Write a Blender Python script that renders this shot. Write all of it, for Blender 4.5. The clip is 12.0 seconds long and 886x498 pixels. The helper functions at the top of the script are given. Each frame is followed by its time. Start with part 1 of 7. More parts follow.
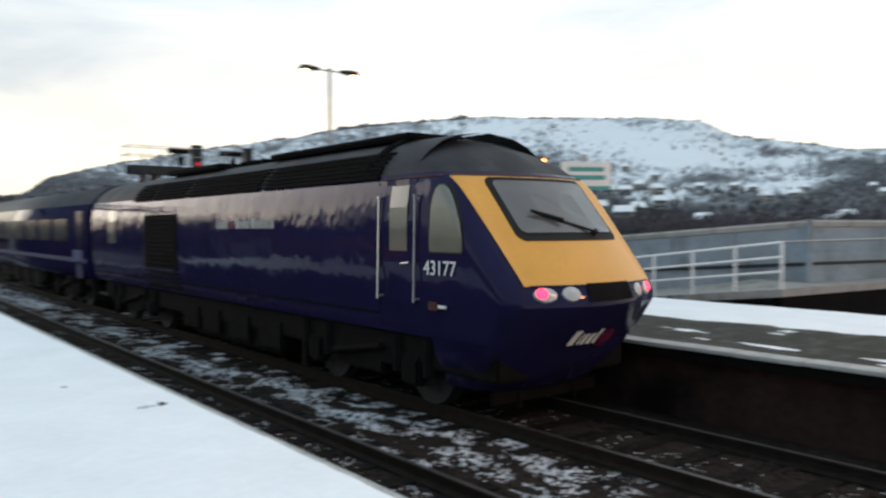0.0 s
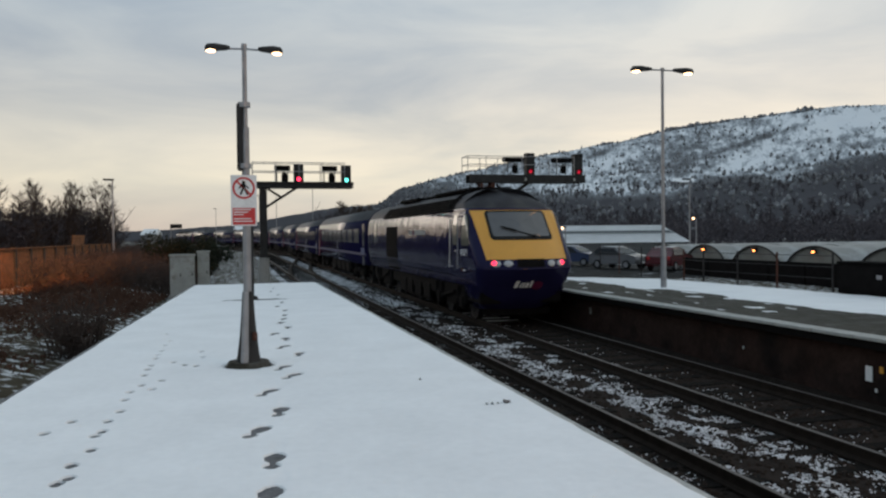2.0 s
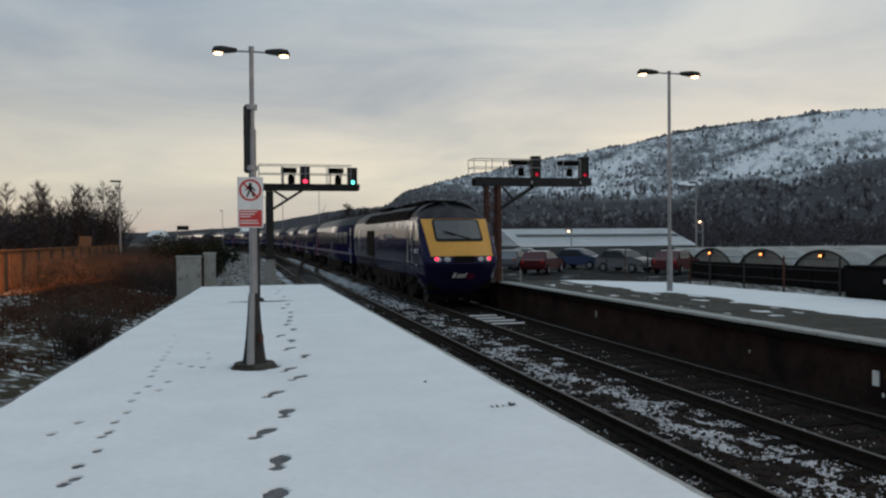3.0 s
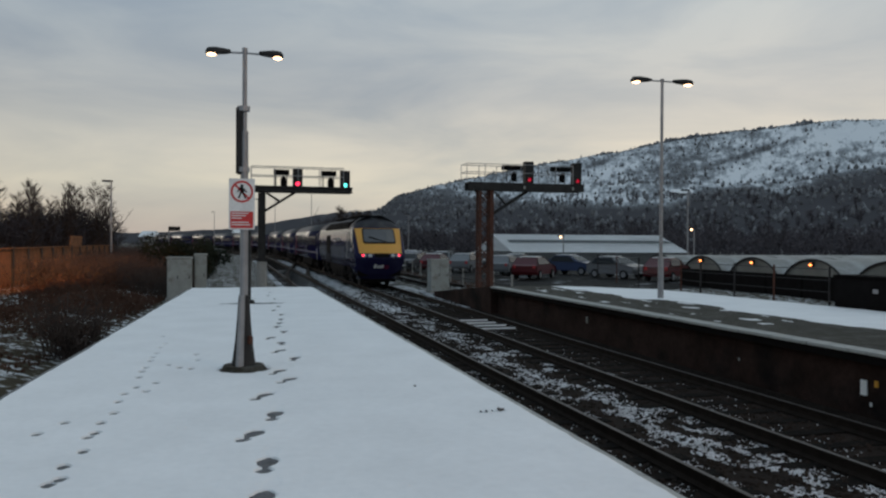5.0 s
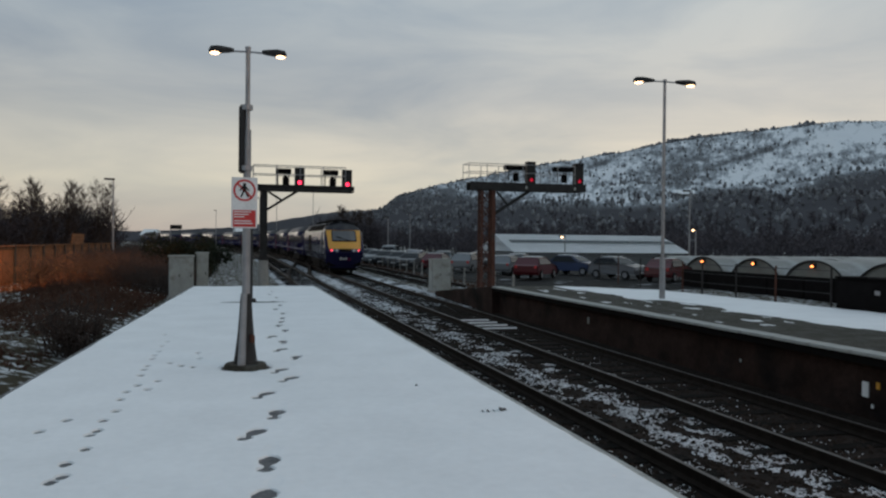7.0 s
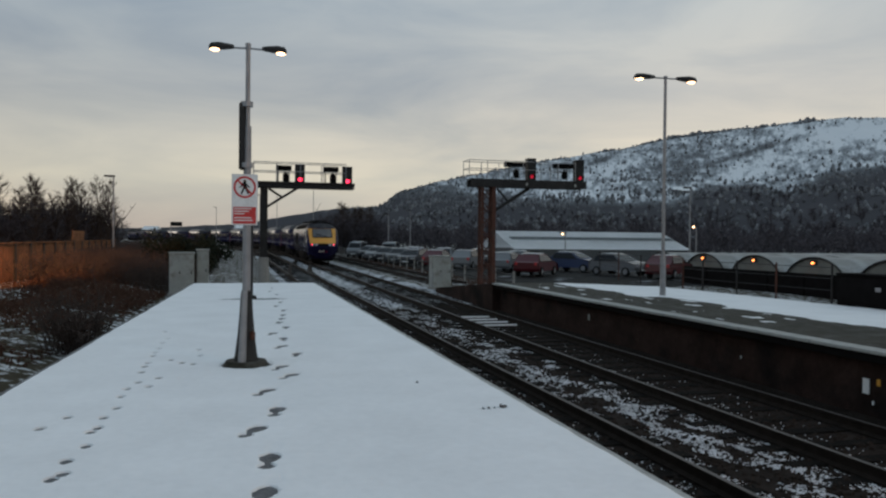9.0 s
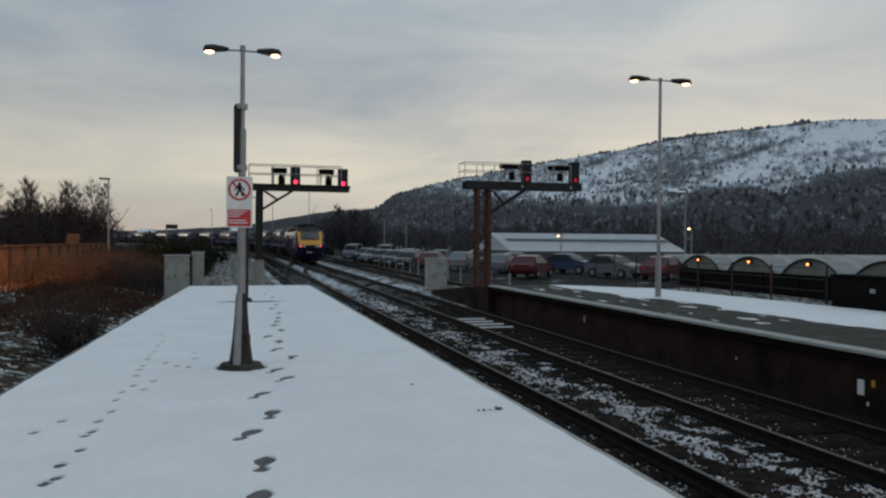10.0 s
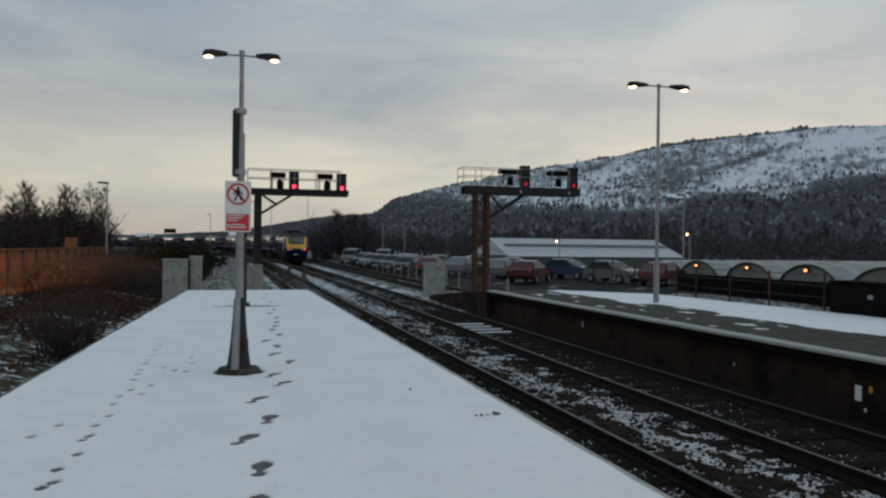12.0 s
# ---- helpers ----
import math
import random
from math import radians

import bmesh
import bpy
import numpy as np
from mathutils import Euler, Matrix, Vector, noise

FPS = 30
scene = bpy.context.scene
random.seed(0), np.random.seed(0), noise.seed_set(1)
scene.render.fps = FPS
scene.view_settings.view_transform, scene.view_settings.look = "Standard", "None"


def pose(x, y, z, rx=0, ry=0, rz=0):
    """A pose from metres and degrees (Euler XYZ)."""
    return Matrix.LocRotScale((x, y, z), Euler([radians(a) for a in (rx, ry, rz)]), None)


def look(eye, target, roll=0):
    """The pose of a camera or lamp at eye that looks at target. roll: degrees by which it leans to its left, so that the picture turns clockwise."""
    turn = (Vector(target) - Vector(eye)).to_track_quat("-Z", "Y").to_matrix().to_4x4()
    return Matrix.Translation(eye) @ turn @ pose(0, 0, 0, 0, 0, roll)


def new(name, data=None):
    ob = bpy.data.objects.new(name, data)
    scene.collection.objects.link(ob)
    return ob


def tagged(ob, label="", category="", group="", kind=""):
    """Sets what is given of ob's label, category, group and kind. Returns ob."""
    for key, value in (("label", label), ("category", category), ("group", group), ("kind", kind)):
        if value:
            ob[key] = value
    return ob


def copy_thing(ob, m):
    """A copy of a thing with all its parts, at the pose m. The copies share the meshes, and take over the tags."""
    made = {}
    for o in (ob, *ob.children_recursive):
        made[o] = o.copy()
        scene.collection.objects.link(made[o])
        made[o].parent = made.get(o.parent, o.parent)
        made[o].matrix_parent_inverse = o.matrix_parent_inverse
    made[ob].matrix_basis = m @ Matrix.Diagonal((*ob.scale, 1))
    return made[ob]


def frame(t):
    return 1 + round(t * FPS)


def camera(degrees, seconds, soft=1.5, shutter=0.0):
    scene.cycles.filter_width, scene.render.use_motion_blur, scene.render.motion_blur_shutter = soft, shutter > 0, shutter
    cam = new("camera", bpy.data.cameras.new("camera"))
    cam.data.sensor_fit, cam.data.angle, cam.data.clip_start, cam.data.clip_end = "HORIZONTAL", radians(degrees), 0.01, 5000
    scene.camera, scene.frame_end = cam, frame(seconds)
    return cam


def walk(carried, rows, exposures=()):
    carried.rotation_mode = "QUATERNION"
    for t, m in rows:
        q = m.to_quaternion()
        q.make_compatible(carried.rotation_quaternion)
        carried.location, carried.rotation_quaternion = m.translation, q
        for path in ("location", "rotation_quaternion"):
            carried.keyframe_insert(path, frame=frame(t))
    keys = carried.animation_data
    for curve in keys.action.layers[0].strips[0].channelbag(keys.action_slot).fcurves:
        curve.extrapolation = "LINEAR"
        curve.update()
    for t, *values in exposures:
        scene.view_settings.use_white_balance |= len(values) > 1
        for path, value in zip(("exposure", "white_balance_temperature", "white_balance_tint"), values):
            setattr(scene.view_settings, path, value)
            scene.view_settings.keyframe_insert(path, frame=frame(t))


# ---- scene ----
cam = camera(58.5, 12.0, soft=2.3, shutter=0.5)
# seconds, eye x y z, yaw, pitch, roll
PATH = [
    (0.0, 0.06, -0.12, 1.55, -38.05, -1.43, -0.22),
    (0.5, 0.02, -0.20, 1.59, -26.78, -1.70, -1.26),
    (1.0, 0.01, -0.02, 1.55, -17.12, -1.09, -2.02),
    (1.5, 0.00, 0.01, 1.55, -14.39, -0.87, -1.20),
    (2.0, -0.01, 0.01, 1.55, -14.72, -0.94, -0.63),
    (2.5, -0.01, 0.01, 1.55, -14.09, -0.63, -0.53),
    (3.0, -0.01, 0.00, 1.55, -14.29, -0.75, -0.43),
    (5.0, 0.00, 0.00, 1.55, -14.86, -0.44, 0.33),
    (5.5, -0.01, 0.00, 1.54, -14.85, -0.48, 0.19),
    (6.0, -0.01, -0.01, 1.55, -15.01, -0.31, 0.42),
    (6.5, -0.01, -0.01, 1.55, -14.69, -0.40, 0.55),
    (7.0, -0.01, 0.00, 1.55, -14.76, -0.47, 0.60),
    (9.0, -0.01, 0.01, 1.55, -14.74, -0.70, 0.58),
    (9.5, -0.01, 0.01, 1.55, -14.98, -0.60, 0.47),
    (10.0, 0.00, 0.01, 1.55, -15.03, -0.54, 0.47),
    (10.5, 0.00, 0.01, 1.55, -15.04, -0.35, 0.48),
    (11.0, 0.00, 0.00, 1.55, -15.01, -0.31, 0.42),
    (11.5, 0.00, 0.00, 1.55, -15.14, -0.17, 0.48),
    (12.0, 0.00, 0.00, 1.55, -15.14, -0.18, 0.63),
]
EXPOSURES = [(0.0, 0.98, 6850, 13), (0.5, 0.90, 7050, 15), (1.0, 0.71, 6950, 15.5), (1.5, 0.47, 6880, 14.5), (2.0, 0.31, 6820, 14), (2.5, 0.20, 6800, 14), (3.0, 0.11, 6750, 13.5), (5.0, -0.03, 6650, 13), (12.0, -0.06, 6620, 12.5)]
walk(cam, [(t, pose(x, y, z, 90 + p, 0, yaw) @ pose(0, 0, 0, 0, 0, r)) for t, x, y, z, yaw, p, r in PATH], EXPOSURES)


# ---- sky and sun: overcast winter dusk ----
def build_world():
    w = bpy.data.worlds.new("dusk_sky")
    scene.world = w
    w.use_nodes = True
    nt = w.node_tree
    nt.nodes.clear()
    N, L = nt.nodes.new, nt.links.new
    out, bg = N("ShaderNodeOutputWorld"), N("ShaderNodeBackground")
    sky = N("ShaderNodeTexSky")
    sky.sky_type, sky.sun_disc = "NISHITA", False
    sky.sun_elevation, sky.sun_rotation = radians(4), radians(-20)
    tc, sep = N("ShaderNodeTexCoord"), N("ShaderNodeSeparateXYZ")
    L(tc.outputs["Generated"], sep.inputs[0])
    ramp = N("ShaderNodeValToRGB")
    e = ramp.color_ramp.elements
    e[0].position, e[0].color = 0.0, (0.40, 0.36, 0.32, 1)
    e[1].position, e[1].color = 0.45, (0.285, 0.36, 0.41, 1)
    for p, c in ((0.07, (0.54, 0.505, 0.415, 1)), (0.12, (0.465, 0.45, 0.40, 1)), (0.18, (0.36, 0.375, 0.375, 1)), (0.27, (0.325, 0.365, 0.39, 1))):
        n = e.new(p)
        n.color = c
    L(sep.outputs["Z"], ramp.inputs[0])
    # long flat cloud bands
    mp = N("ShaderNodeMapping")
    mp.inputs["Scale"].default_value = (1.3, 1.3, 6.0)
    L(tc.outputs["Generated"], mp.inputs[0])
    noi = N("ShaderNodeTexNoise")
    noi.inputs["Scale"].default_value, noi.inputs["Detail"].default_value = 2.3, 6
    noi.inputs["Roughness"].default_value, noi.inputs["Distortion"].default_value = 0.55, 0.4
    L(mp.outputs[0], noi.inputs["Vector"])
    cr = N("ShaderNodeValToRGB")
    c = cr.color_ramp.elements
    c[0].position, c[0].color = 0.32, (0.80, 0.85, 0.91, 1)
    c[1].position, c[1].color = 0.68, (1.20, 1.16, 1.10, 1)
    L(noi.outputs["Fac"], cr.inputs[0])
    mul = N("ShaderNodeMix")
    mul.data_type, mul.blend_type = "RGBA", "MULTIPLY"
    mul.inputs[0].default_value = 1.0
    L(ramp.outputs[0], mul.inputs[6])
    L(cr.outputs[0], mul.inputs[7])
    dim = N("ShaderNodeMix")
    dim.data_type, dim.blend_type = "RGBA", "MULTIPLY"
    dim.inputs[0].default_value = 1.0
    dim.inputs[7].default_value = (0.10, 0.10, 0.10, 1)
    L(sky.outputs[0], dim.inputs[6])
    mix = N("ShaderNodeMix")
    mix.data_type = "RGBA"
    mix.inputs[0].default_value = 0.97
    L(dim.outputs[2], mix.inputs[6])
    L(mul.outputs[2], mix.inputs[7])
    # thinner cloud, and so more light, to the right of the line
    thin = N("ShaderNodeMapRange")
    thin.inputs[1].default_value, thin.inputs[2].default_value = -0.2, 0.6
    L(sep.outputs["X"], thin.inputs[0])
    tone = N("ShaderNodeValToRGB")
    tone.color_ramp.elements[0].color, tone.color_ramp.elements[1].color = (0.72, 0.80, 0.875, 1), (1.14, 1.12, 1.085, 1)
    L(thin.outputs[0], tone.inputs[0])
    lit = N("ShaderNodeMix")
    lit.data_type, lit.blend_type = "RGBA", "MULTIPLY"
    lit.inputs[0].default_value = 1.0
    L(mix.outputs[2], lit.inputs[6])
    L(tone.outputs[0], lit.inputs[7])
    L(lit.outputs[2], bg.inputs["Color"])
    bg.inputs["Strength"].default_value = 1.35
    L(bg.outputs[0], out.inputs[0])


build_world()
sun = new("sun", bpy.data.lights.new("sun", "SUN"))
sun.data.energy, sun.data.angle, sun.data.color = 0.25, radians(25), (1.0, 0.9, 0.78)
sun.matrix_world = look((-60, 160, 40), (0, 0, 0))


# ---- materials ----
def mat(name, col, rough=0.6, metal=0.0, var=0.15, scale=8.0, bump=0.0, bscale=40.0, fine=0.1, tint=None, tmix=(0.5, 0.7), tscale=2.0, emit=0.0, spec=0.5, coat=0.0, bdetail=5):
    """Base colour with coarse and fine variation, an optional second colour in patches, and fine relief."""
    m = bpy.data.materials.new(name)
    m.use_nodes = True
    nt = m.node_tree
    N, L = nt.nodes.new, nt.links.new
    b = nt.nodes["Principled BSDF"]
    b.inputs["Roughness"].default_value, b.inputs["Metallic"].default_value = rough, metal
    b.inputs["Specular IOR Level"].default_value = spec if rough < 0.55 else 0.12 if rough < 0.8 else 0.04
    b.inputs["Coat Weight"].default_value = coat
    geo = N("ShaderNodeNewGeometry")
    tc = N("ShaderNodeTexCoord")
    v = tc.outputs["Object"]

    def noise_at(s, d=5):
        n = N("ShaderNodeTexNoise")
        n.inputs["Scale"].default_value, n.inputs["Detail"].default_value = s, d
        L(v, n.inputs["Vector"])
        return n.outputs["Fac"]

    base = N("ShaderNodeRGB")
    base.outputs[0].default_value = (*col, 1)
    cur = base.outputs[0]
    if tint:
        r = N("ShaderNodeValToRGB")
        r.color_ramp.elements[0].position, r.color_ramp.elements[1].position = tmix
        L(noise_at(tscale, 8), r.inputs[0])
        mx = N("ShaderNodeMix")
        mx.data_type = "RGBA"
        L(r.outputs[0], mx.inputs[0])
        L(cur, mx.inputs[6])
        mx.inputs[7].default_value = (*tint, 1)
        cur = mx.outputs[2]
    for s, a in ((scale, var), (scale * 9, fine)):
        if a:
            r = N("ShaderNodeMapRange")
            r.inputs[1].default_value, r.inputs[2].default_value = 0.25, 0.75
            r.inputs[3].default_value, r.inputs[4].default_value = 1 - a, 1 + a
            L(noise_at(s), r.inputs[0])
            mx = N("ShaderNodeMix")
            mx.data_type, mx.blend_type = "RGBA", "MULTIPLY"
            mx.inputs[0].default_value = 1.0
            L(cur, mx.inputs[6])
            L(r.outputs[0], mx.inputs[7])
            cur = mx.outputs[2]
    L(cur, b.inputs["Base Color"])
    if bump:
        bp = N("ShaderNodeBump")
        bp.inputs["Strength"].default_value, bp.inputs["Distance"].default_value = min(1.0, bump * 2), 0.02
        L(noise_at(bscale, bdetail), bp.inputs["Height"])
        L(bp.outputs[0], b.inputs["Normal"])
    if emit:
        b.inputs["Emission Color"].default_value = (*col, 1)
        b.inputs["Emission Strength"].default_value = emit
    return m


def island_mat(name, dark, pale, rough=0.95):
    m = bpy.data.materials.new(name)
    m.use_nodes = True
    nt = m.node_tree
    b = nt.nodes["Principled BSDF"]
    b.inputs["Roughness"].default_value, b.inputs["Specular IOR Level"].default_value = rough, 0.0
    geo, r = nt.nodes.new("ShaderNodeNewGeometry"), nt.nodes.new("ShaderNodeValToRGB")
    r.color_ramp.elements[0].color, r.color_ramp.elements[1].color = (*dark, 1), (*pale, 1)
    nt.links.new(geo.outputs["Random Per Island"], r.inputs[0])
    nt.links.new(r.outputs[0], b.inputs["Base Color"])
    return m


M = dict(
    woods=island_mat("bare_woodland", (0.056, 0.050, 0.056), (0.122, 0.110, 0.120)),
    # distant growth: aerial haze is put into these paler, bluish greys
    hazebush=island_mat("haze_paled_bushes", (0.11, 0.11, 0.117), (0.27, 0.277, 0.29)),
    snow=mat("snow", (0.855, 0.86, 0.87), 0.75, var=0.05, scale=1.2, bump=0.25, bscale=9, fine=0.03),
    oldsnow=mat("grey_old_snow", (0.66, 0.67, 0.69), 0.85, var=0.3, scale=2.5, fine=0.1),
    snowbed=mat("snow_streaked_ballast", (0.022, 0.020, 0.018), 0.9, var=0.3, scale=2, bump=0.8, bscale=20, fine=0.3, tint=(0.56, 0.58, 0.61), tmix=(0.44, 0.52), tscale=1.6),
    tarmac=mat("wet_tarmac", (0.038, 0.035, 0.026), 0.7, var=0.3, scale=1.5, bump=0.4, bscale=60, fine=0.25, tint=(0.075, 0.075, 0.07), tscale=3),
    slush=mat("slush", (0.17, 0.17, 0.175), 0.85, var=0.3, scale=6, bump=0.4, bscale=60, fine=0.25),
    ballast=mat("ballast_bed", (0.027, 0.021, 0.018), 0.9, var=0.35, scale=2, bump=1.0, bscale=25, fine=0.35),
    sleeper=mat("sleeper_timber", (0.012, 0.0105, 0.0095), 0.85, var=0.3, scale=5, bump=0.4, fine=0.2),
    rail=mat("rail_steel_rust", (0.022, 0.017, 0.014), 0.8, 0.1, var=0.3, scale=6, bump=0.2, fine=0.2),
    railtop=mat("rail_head_steel", (0.10, 0.09, 0.085), 0.5, 0.8, var=0.2, scale=4),
    brick=mat("dirty_platform_brick", (0.038, 0.023, 0.019), 0.9, var=0.45, scale=1.3, bump=0.5, bscale=30, fine=0.25, tint=(0.011, 0.010, 0.010), tscale=0.8),
    coping=mat("worn_white_edge", (0.40, 0.40, 0.38), 0.8, var=0.25, scale=3, bump=0.2, fine=0.15, tint=(0.25, 0.24, 0.23), tmix=(0.58, 0.75), tscale=5),
    earth=mat("rough_grass_snow", (0.060, 0.050, 0.034), 0.95, var=0.35, scale=0.4, bump=0.8, bscale=5, fine=0.3, tint=(0.46, 0.47, 0.48), tmix=(0.50, 0.62), tscale=3.6),
    blue=mat("navy_train_paint", (0.014, 0.013, 0.048), 0.08, var=0.12, scale=1.5, fine=0.05, spec=0.11, bump=0.5, bscale=1.7, bdetail=2),
    blue2=mat("light_blue_band", (0.04, 0.06, 0.15), 0.6, var=0.15, scale=2),
    # strip colour of a reflection painted on the coach sides
    sheenline=mat("painted_reflection_blue", (0.028, 0.036, 0.10), 0.6, var=0.3, scale=1.5),
    yellow=mat("yellow_nose_paint", (0.68, 0.325, 0.045), 0.4, var=0.06, scale=2, fine=0.03),
    troof=mat("train_roof_grime", (0.034, 0.033, 0.038), 0.6, var=0.3, scale=2, fine=0.15, tint=(0.06, 0.058, 0.056), tscale=1.5),
    croof=mat("coach_roof_grey", (0.085, 0.085, 0.088), 0.6, var=0.2, scale=1.5, fine=0.1),
    # grime, darkened further with the shade under the train's frames
    black=mat("grimy_shade_black", (0.008, 0.0072, 0.0072), 0.85, var=0.3, scale=4, fine=0.2),
    tglass=mat("train_glass", (0.022, 0.023, 0.026), 0.12, var=0.05, scale=2, fine=0.0, spec=0.12),
    # pale base colour adds a sky reflection to the glass
    screen=mat("sky_pale_windscreen", (0.095, 0.094, 0.098), 0.08, var=0.1, scale=2, fine=0.0, spec=0.6),
    cabglass=mat("cab_side_glass", (0.15, 0.145, 0.12), 0.12, var=0.1, scale=3, fine=0.0, spec=0.8),
    magenta=mat("magenta_door_paint", (0.10, 0.010, 0.042), 0.6, var=0.1, scale=3),
    white=mat("white_paint", (0.75, 0.75, 0.74), 0.5, var=0.08, scale=4),
    steel=mat("galvanised_steel", (0.30, 0.30, 0.31), 0.5, 0.6, var=0.2, scale=5, fine=0.1),
    chrome=mat("bright_handrail", (0.62, 0.6, 0.56), 0.35, 0.7, var=0.1, scale=6),
    darksteel=mat("dark_painted_steel", (0.035, 0.034, 0.034), 0.6, var=0.25, scale=5, fine=0.15),
    rust=mat("rusty_paint", (0.105, 0.05, 0.038), 0.8, var=0.35, scale=3, fine=0.25, tint=(0.06, 0.04, 0.035), tscale=3, bump=0.2),
    red=mat("red_paint", (0.55, 0.03, 0.03), 0.45, var=0.1, scale=6),
    teal=mat("teal_sign_paint", (0.03, 0.28, 0.27), 0.5, var=0.08, scale=6),
    concrete=mat("concrete", (0.33, 0.32, 0.30), 0.85, var=0.2, scale=2, bump=0.3, fine=0.15, tint=(0.18, 0.17, 0.155), tscale=2),
    cabinet=mat("grey_cabinet_paint", (0.36, 0.37, 0.35), 0.6, var=0.15, scale=2, fine=0.08, tint=(0.22, 0.21, 0.18), tscale=2.5),
    # brown wood pushed to orange: lamplight on the fence is in the colour
    wood=mat("weathered_lamplit_wood", (0.25, 0.115, 0.06), 0.85, var=0.3, scale=3, fine=0.25, bump=0.3),
    twig=mat("winter_twigs", (0.070, 0.054, 0.048), 0.95, var=0.3, scale=3, fine=0.2),
    # brown stems with the red of sodium lamplight mixed into the base
    bramble=mat("lamp_reddened_bracken", (0.085, 0.047, 0.034), 0.95, var=0.4, scale=2, fine=0.3),
    evergreen=mat("dark_evergreen", (0.022, 0.028, 0.02), 0.95, var=0.4, scale=0.5, fine=0.3),
    carpark=mat("wet_car_park_tarmac", (0.030, 0.029, 0.028), 0.8, var=0.3, scale=1.0, bump=0.3, fine=0.2, tint=(0.34, 0.35, 0.37), tmix=(0.60, 0.72), tscale=0.6),
    lampon=mat("sodium_lamp_glass", (1.0, 0.62, 0.34), 0.4, var=0, fine=0, emit=4.5),
    lampwarm=mat("orange_lamp_glass", (1.0, 0.28, 0.07), 0.4, var=0, fine=0, emit=5.0),
    redlit=mat("red_signal_lens", (1.0, 0.03, 0.09), 0.3, var=0, fine=0, emit=3.2),
    reddim=mat("dim_red_signal_lens", (0.8, 0.01, 0.05), 0.3, var=0, fine=0, emit=0.45),
    greenlit=mat("green_signal_lens", (0.10, 0.95, 0.80), 0.3, var=0, fine=0, emit=2.2),
    taillit=mat("red_tail_lens", (1.0, 0.02, 0.06), 0.3, var=0, fine=0, emit=3.0),
    lens=mat("clear_headlight_lens", (0.42, 0.43, 0.44), 0.2, var=0.1, scale=20, spec=0.8),
    rubber=mat("black_rubber", (0.02, 0.02, 0.02), 0.7, var=0.1),
    polythene=mat("dirty_polythene", (0.20, 0.20, 0.19), 0.5, var=0.25, scale=0.8, fine=0.15, tint=(0.34, 0.35, 0.36), tscale=0.5),
    endwall=mat("tunnel_end_wall", (0.20, 0.20, 0.18), 0.7, var=0.2, scale=1.2),
    shedwall=mat("shed_cladding", (0.11, 0.12, 0.125), 0.7, var=0.15, scale=1.0),
    bluewall=mat("blue_grey_parapet", (0.24, 0.29, 0.33), 0.7, var=0.2, scale=1.0, fine=0.1, tint=(0.16, 0.19, 0.2), tscale=1.2),
)


# ---- mesh helpers ----
def box(bm, c, s, rz=0.0, bevel=0.0):
    m = Matrix.LocRotScale(c, Euler((0, 0, radians(rz))), s)
    g = bmesh.ops.create_cube(bm, size=1.0, matrix=m)
    if bevel:
        ed = {e for v in g["verts"] for e in v.link_edges}
        bmesh.ops.bevel(bm, geom=list(ed), offset=bevel, segments=2, affect="EDGES", clamp_overlap=True)


def rod(bm, a, b, r, r2=None, seg=8, cap=True):
    a, b = Vector(a), Vector(b)
    d = b - a
    m = Matrix.Translation((a + b) / 2) @ d.to_track_quat("Z", "Y").to_matrix().to_4x4()
    bmesh.ops.create_cone(bm, cap_ends=cap, segments=seg, radius1=r, radius2=r if r2 is None else r2, depth=d.length, matrix=m)


def mesh_of(name, bm, material, smooth=False):
    me = bpy.data.meshes.new(name)
    bm.normal_update()
    bm.to_mesh(me)
    bm.free()
    for m in material if isinstance(material, (list, tuple)) else [material]:
        me.materials.append(m)
    if smooth:
        me.polygons.foreach_set("use_smooth", [True] * len(me.polygons))
    return me


def part(name, bm, material, parent, label="", smooth=False, at=None):
    ob = new(name, mesh_of(name, bm, material, smooth))
    ob.parent = parent
    if at is not None:
        ob.matrix_basis = at
    return tagged(ob, label)


def thing(name, label, category, at=None, group="", kind=""):
    ob = new(name)
    ob.empty_display_size = 0.2
    if at is not None:
        ob.matrix_basis = at
    return tagged(ob, label, category, group, kind)


def grid_mesh(name, xs, ys, zfun, material, smooth=True):
    X, Y = np.meshgrid(xs, ys, indexing="ij")
    Z = zfun(X, Y)
    return arr_mesh(name, X, Y, Z, material, smooth)


def arr_mesh(name, X, Y, Z, material, smooth=True):
    n, m = X.shape
    co = np.stack([X, Y, Z], -1).reshape(-1, 3)
    i = np.arange(n * m).reshape(n, m)
    f = np.stack([i[:-1, :-1], i[1:, :-1], i[1:, 1:], i[:-1, 1:]], -1).reshape(-1, 4)
    me = bpy.data.meshes.new(name)
    me.vertices.add(len(co))
    me.vertices.foreach_set("co", co.ravel())
    me.loops.add(f.size)
    me.loops.foreach_set("vertex_index", f.ravel())
    me.polygons.add(len(f))
    me.polygons.foreach_set("loop_start", np.arange(0, f.size, 4))
    me.polygons.foreach_set("loop_total", np.full(len(f), 4))
    me.polygons.foreach_set("use_smooth", np.full(len(f), smooth))
    me.update()
    me.validate()
    me.materials.append(material)
    return new(name, me)


def soup(name, verts, faces, material, smooth=False):
    me = bpy.data.meshes.new(name)
    me.from_pydata(verts, [], faces)
    me.materials.append(material)
    if smooth:
        me.polygons.foreach_set("use_smooth", [True] * len(me.polygons))
    return new(name, me)


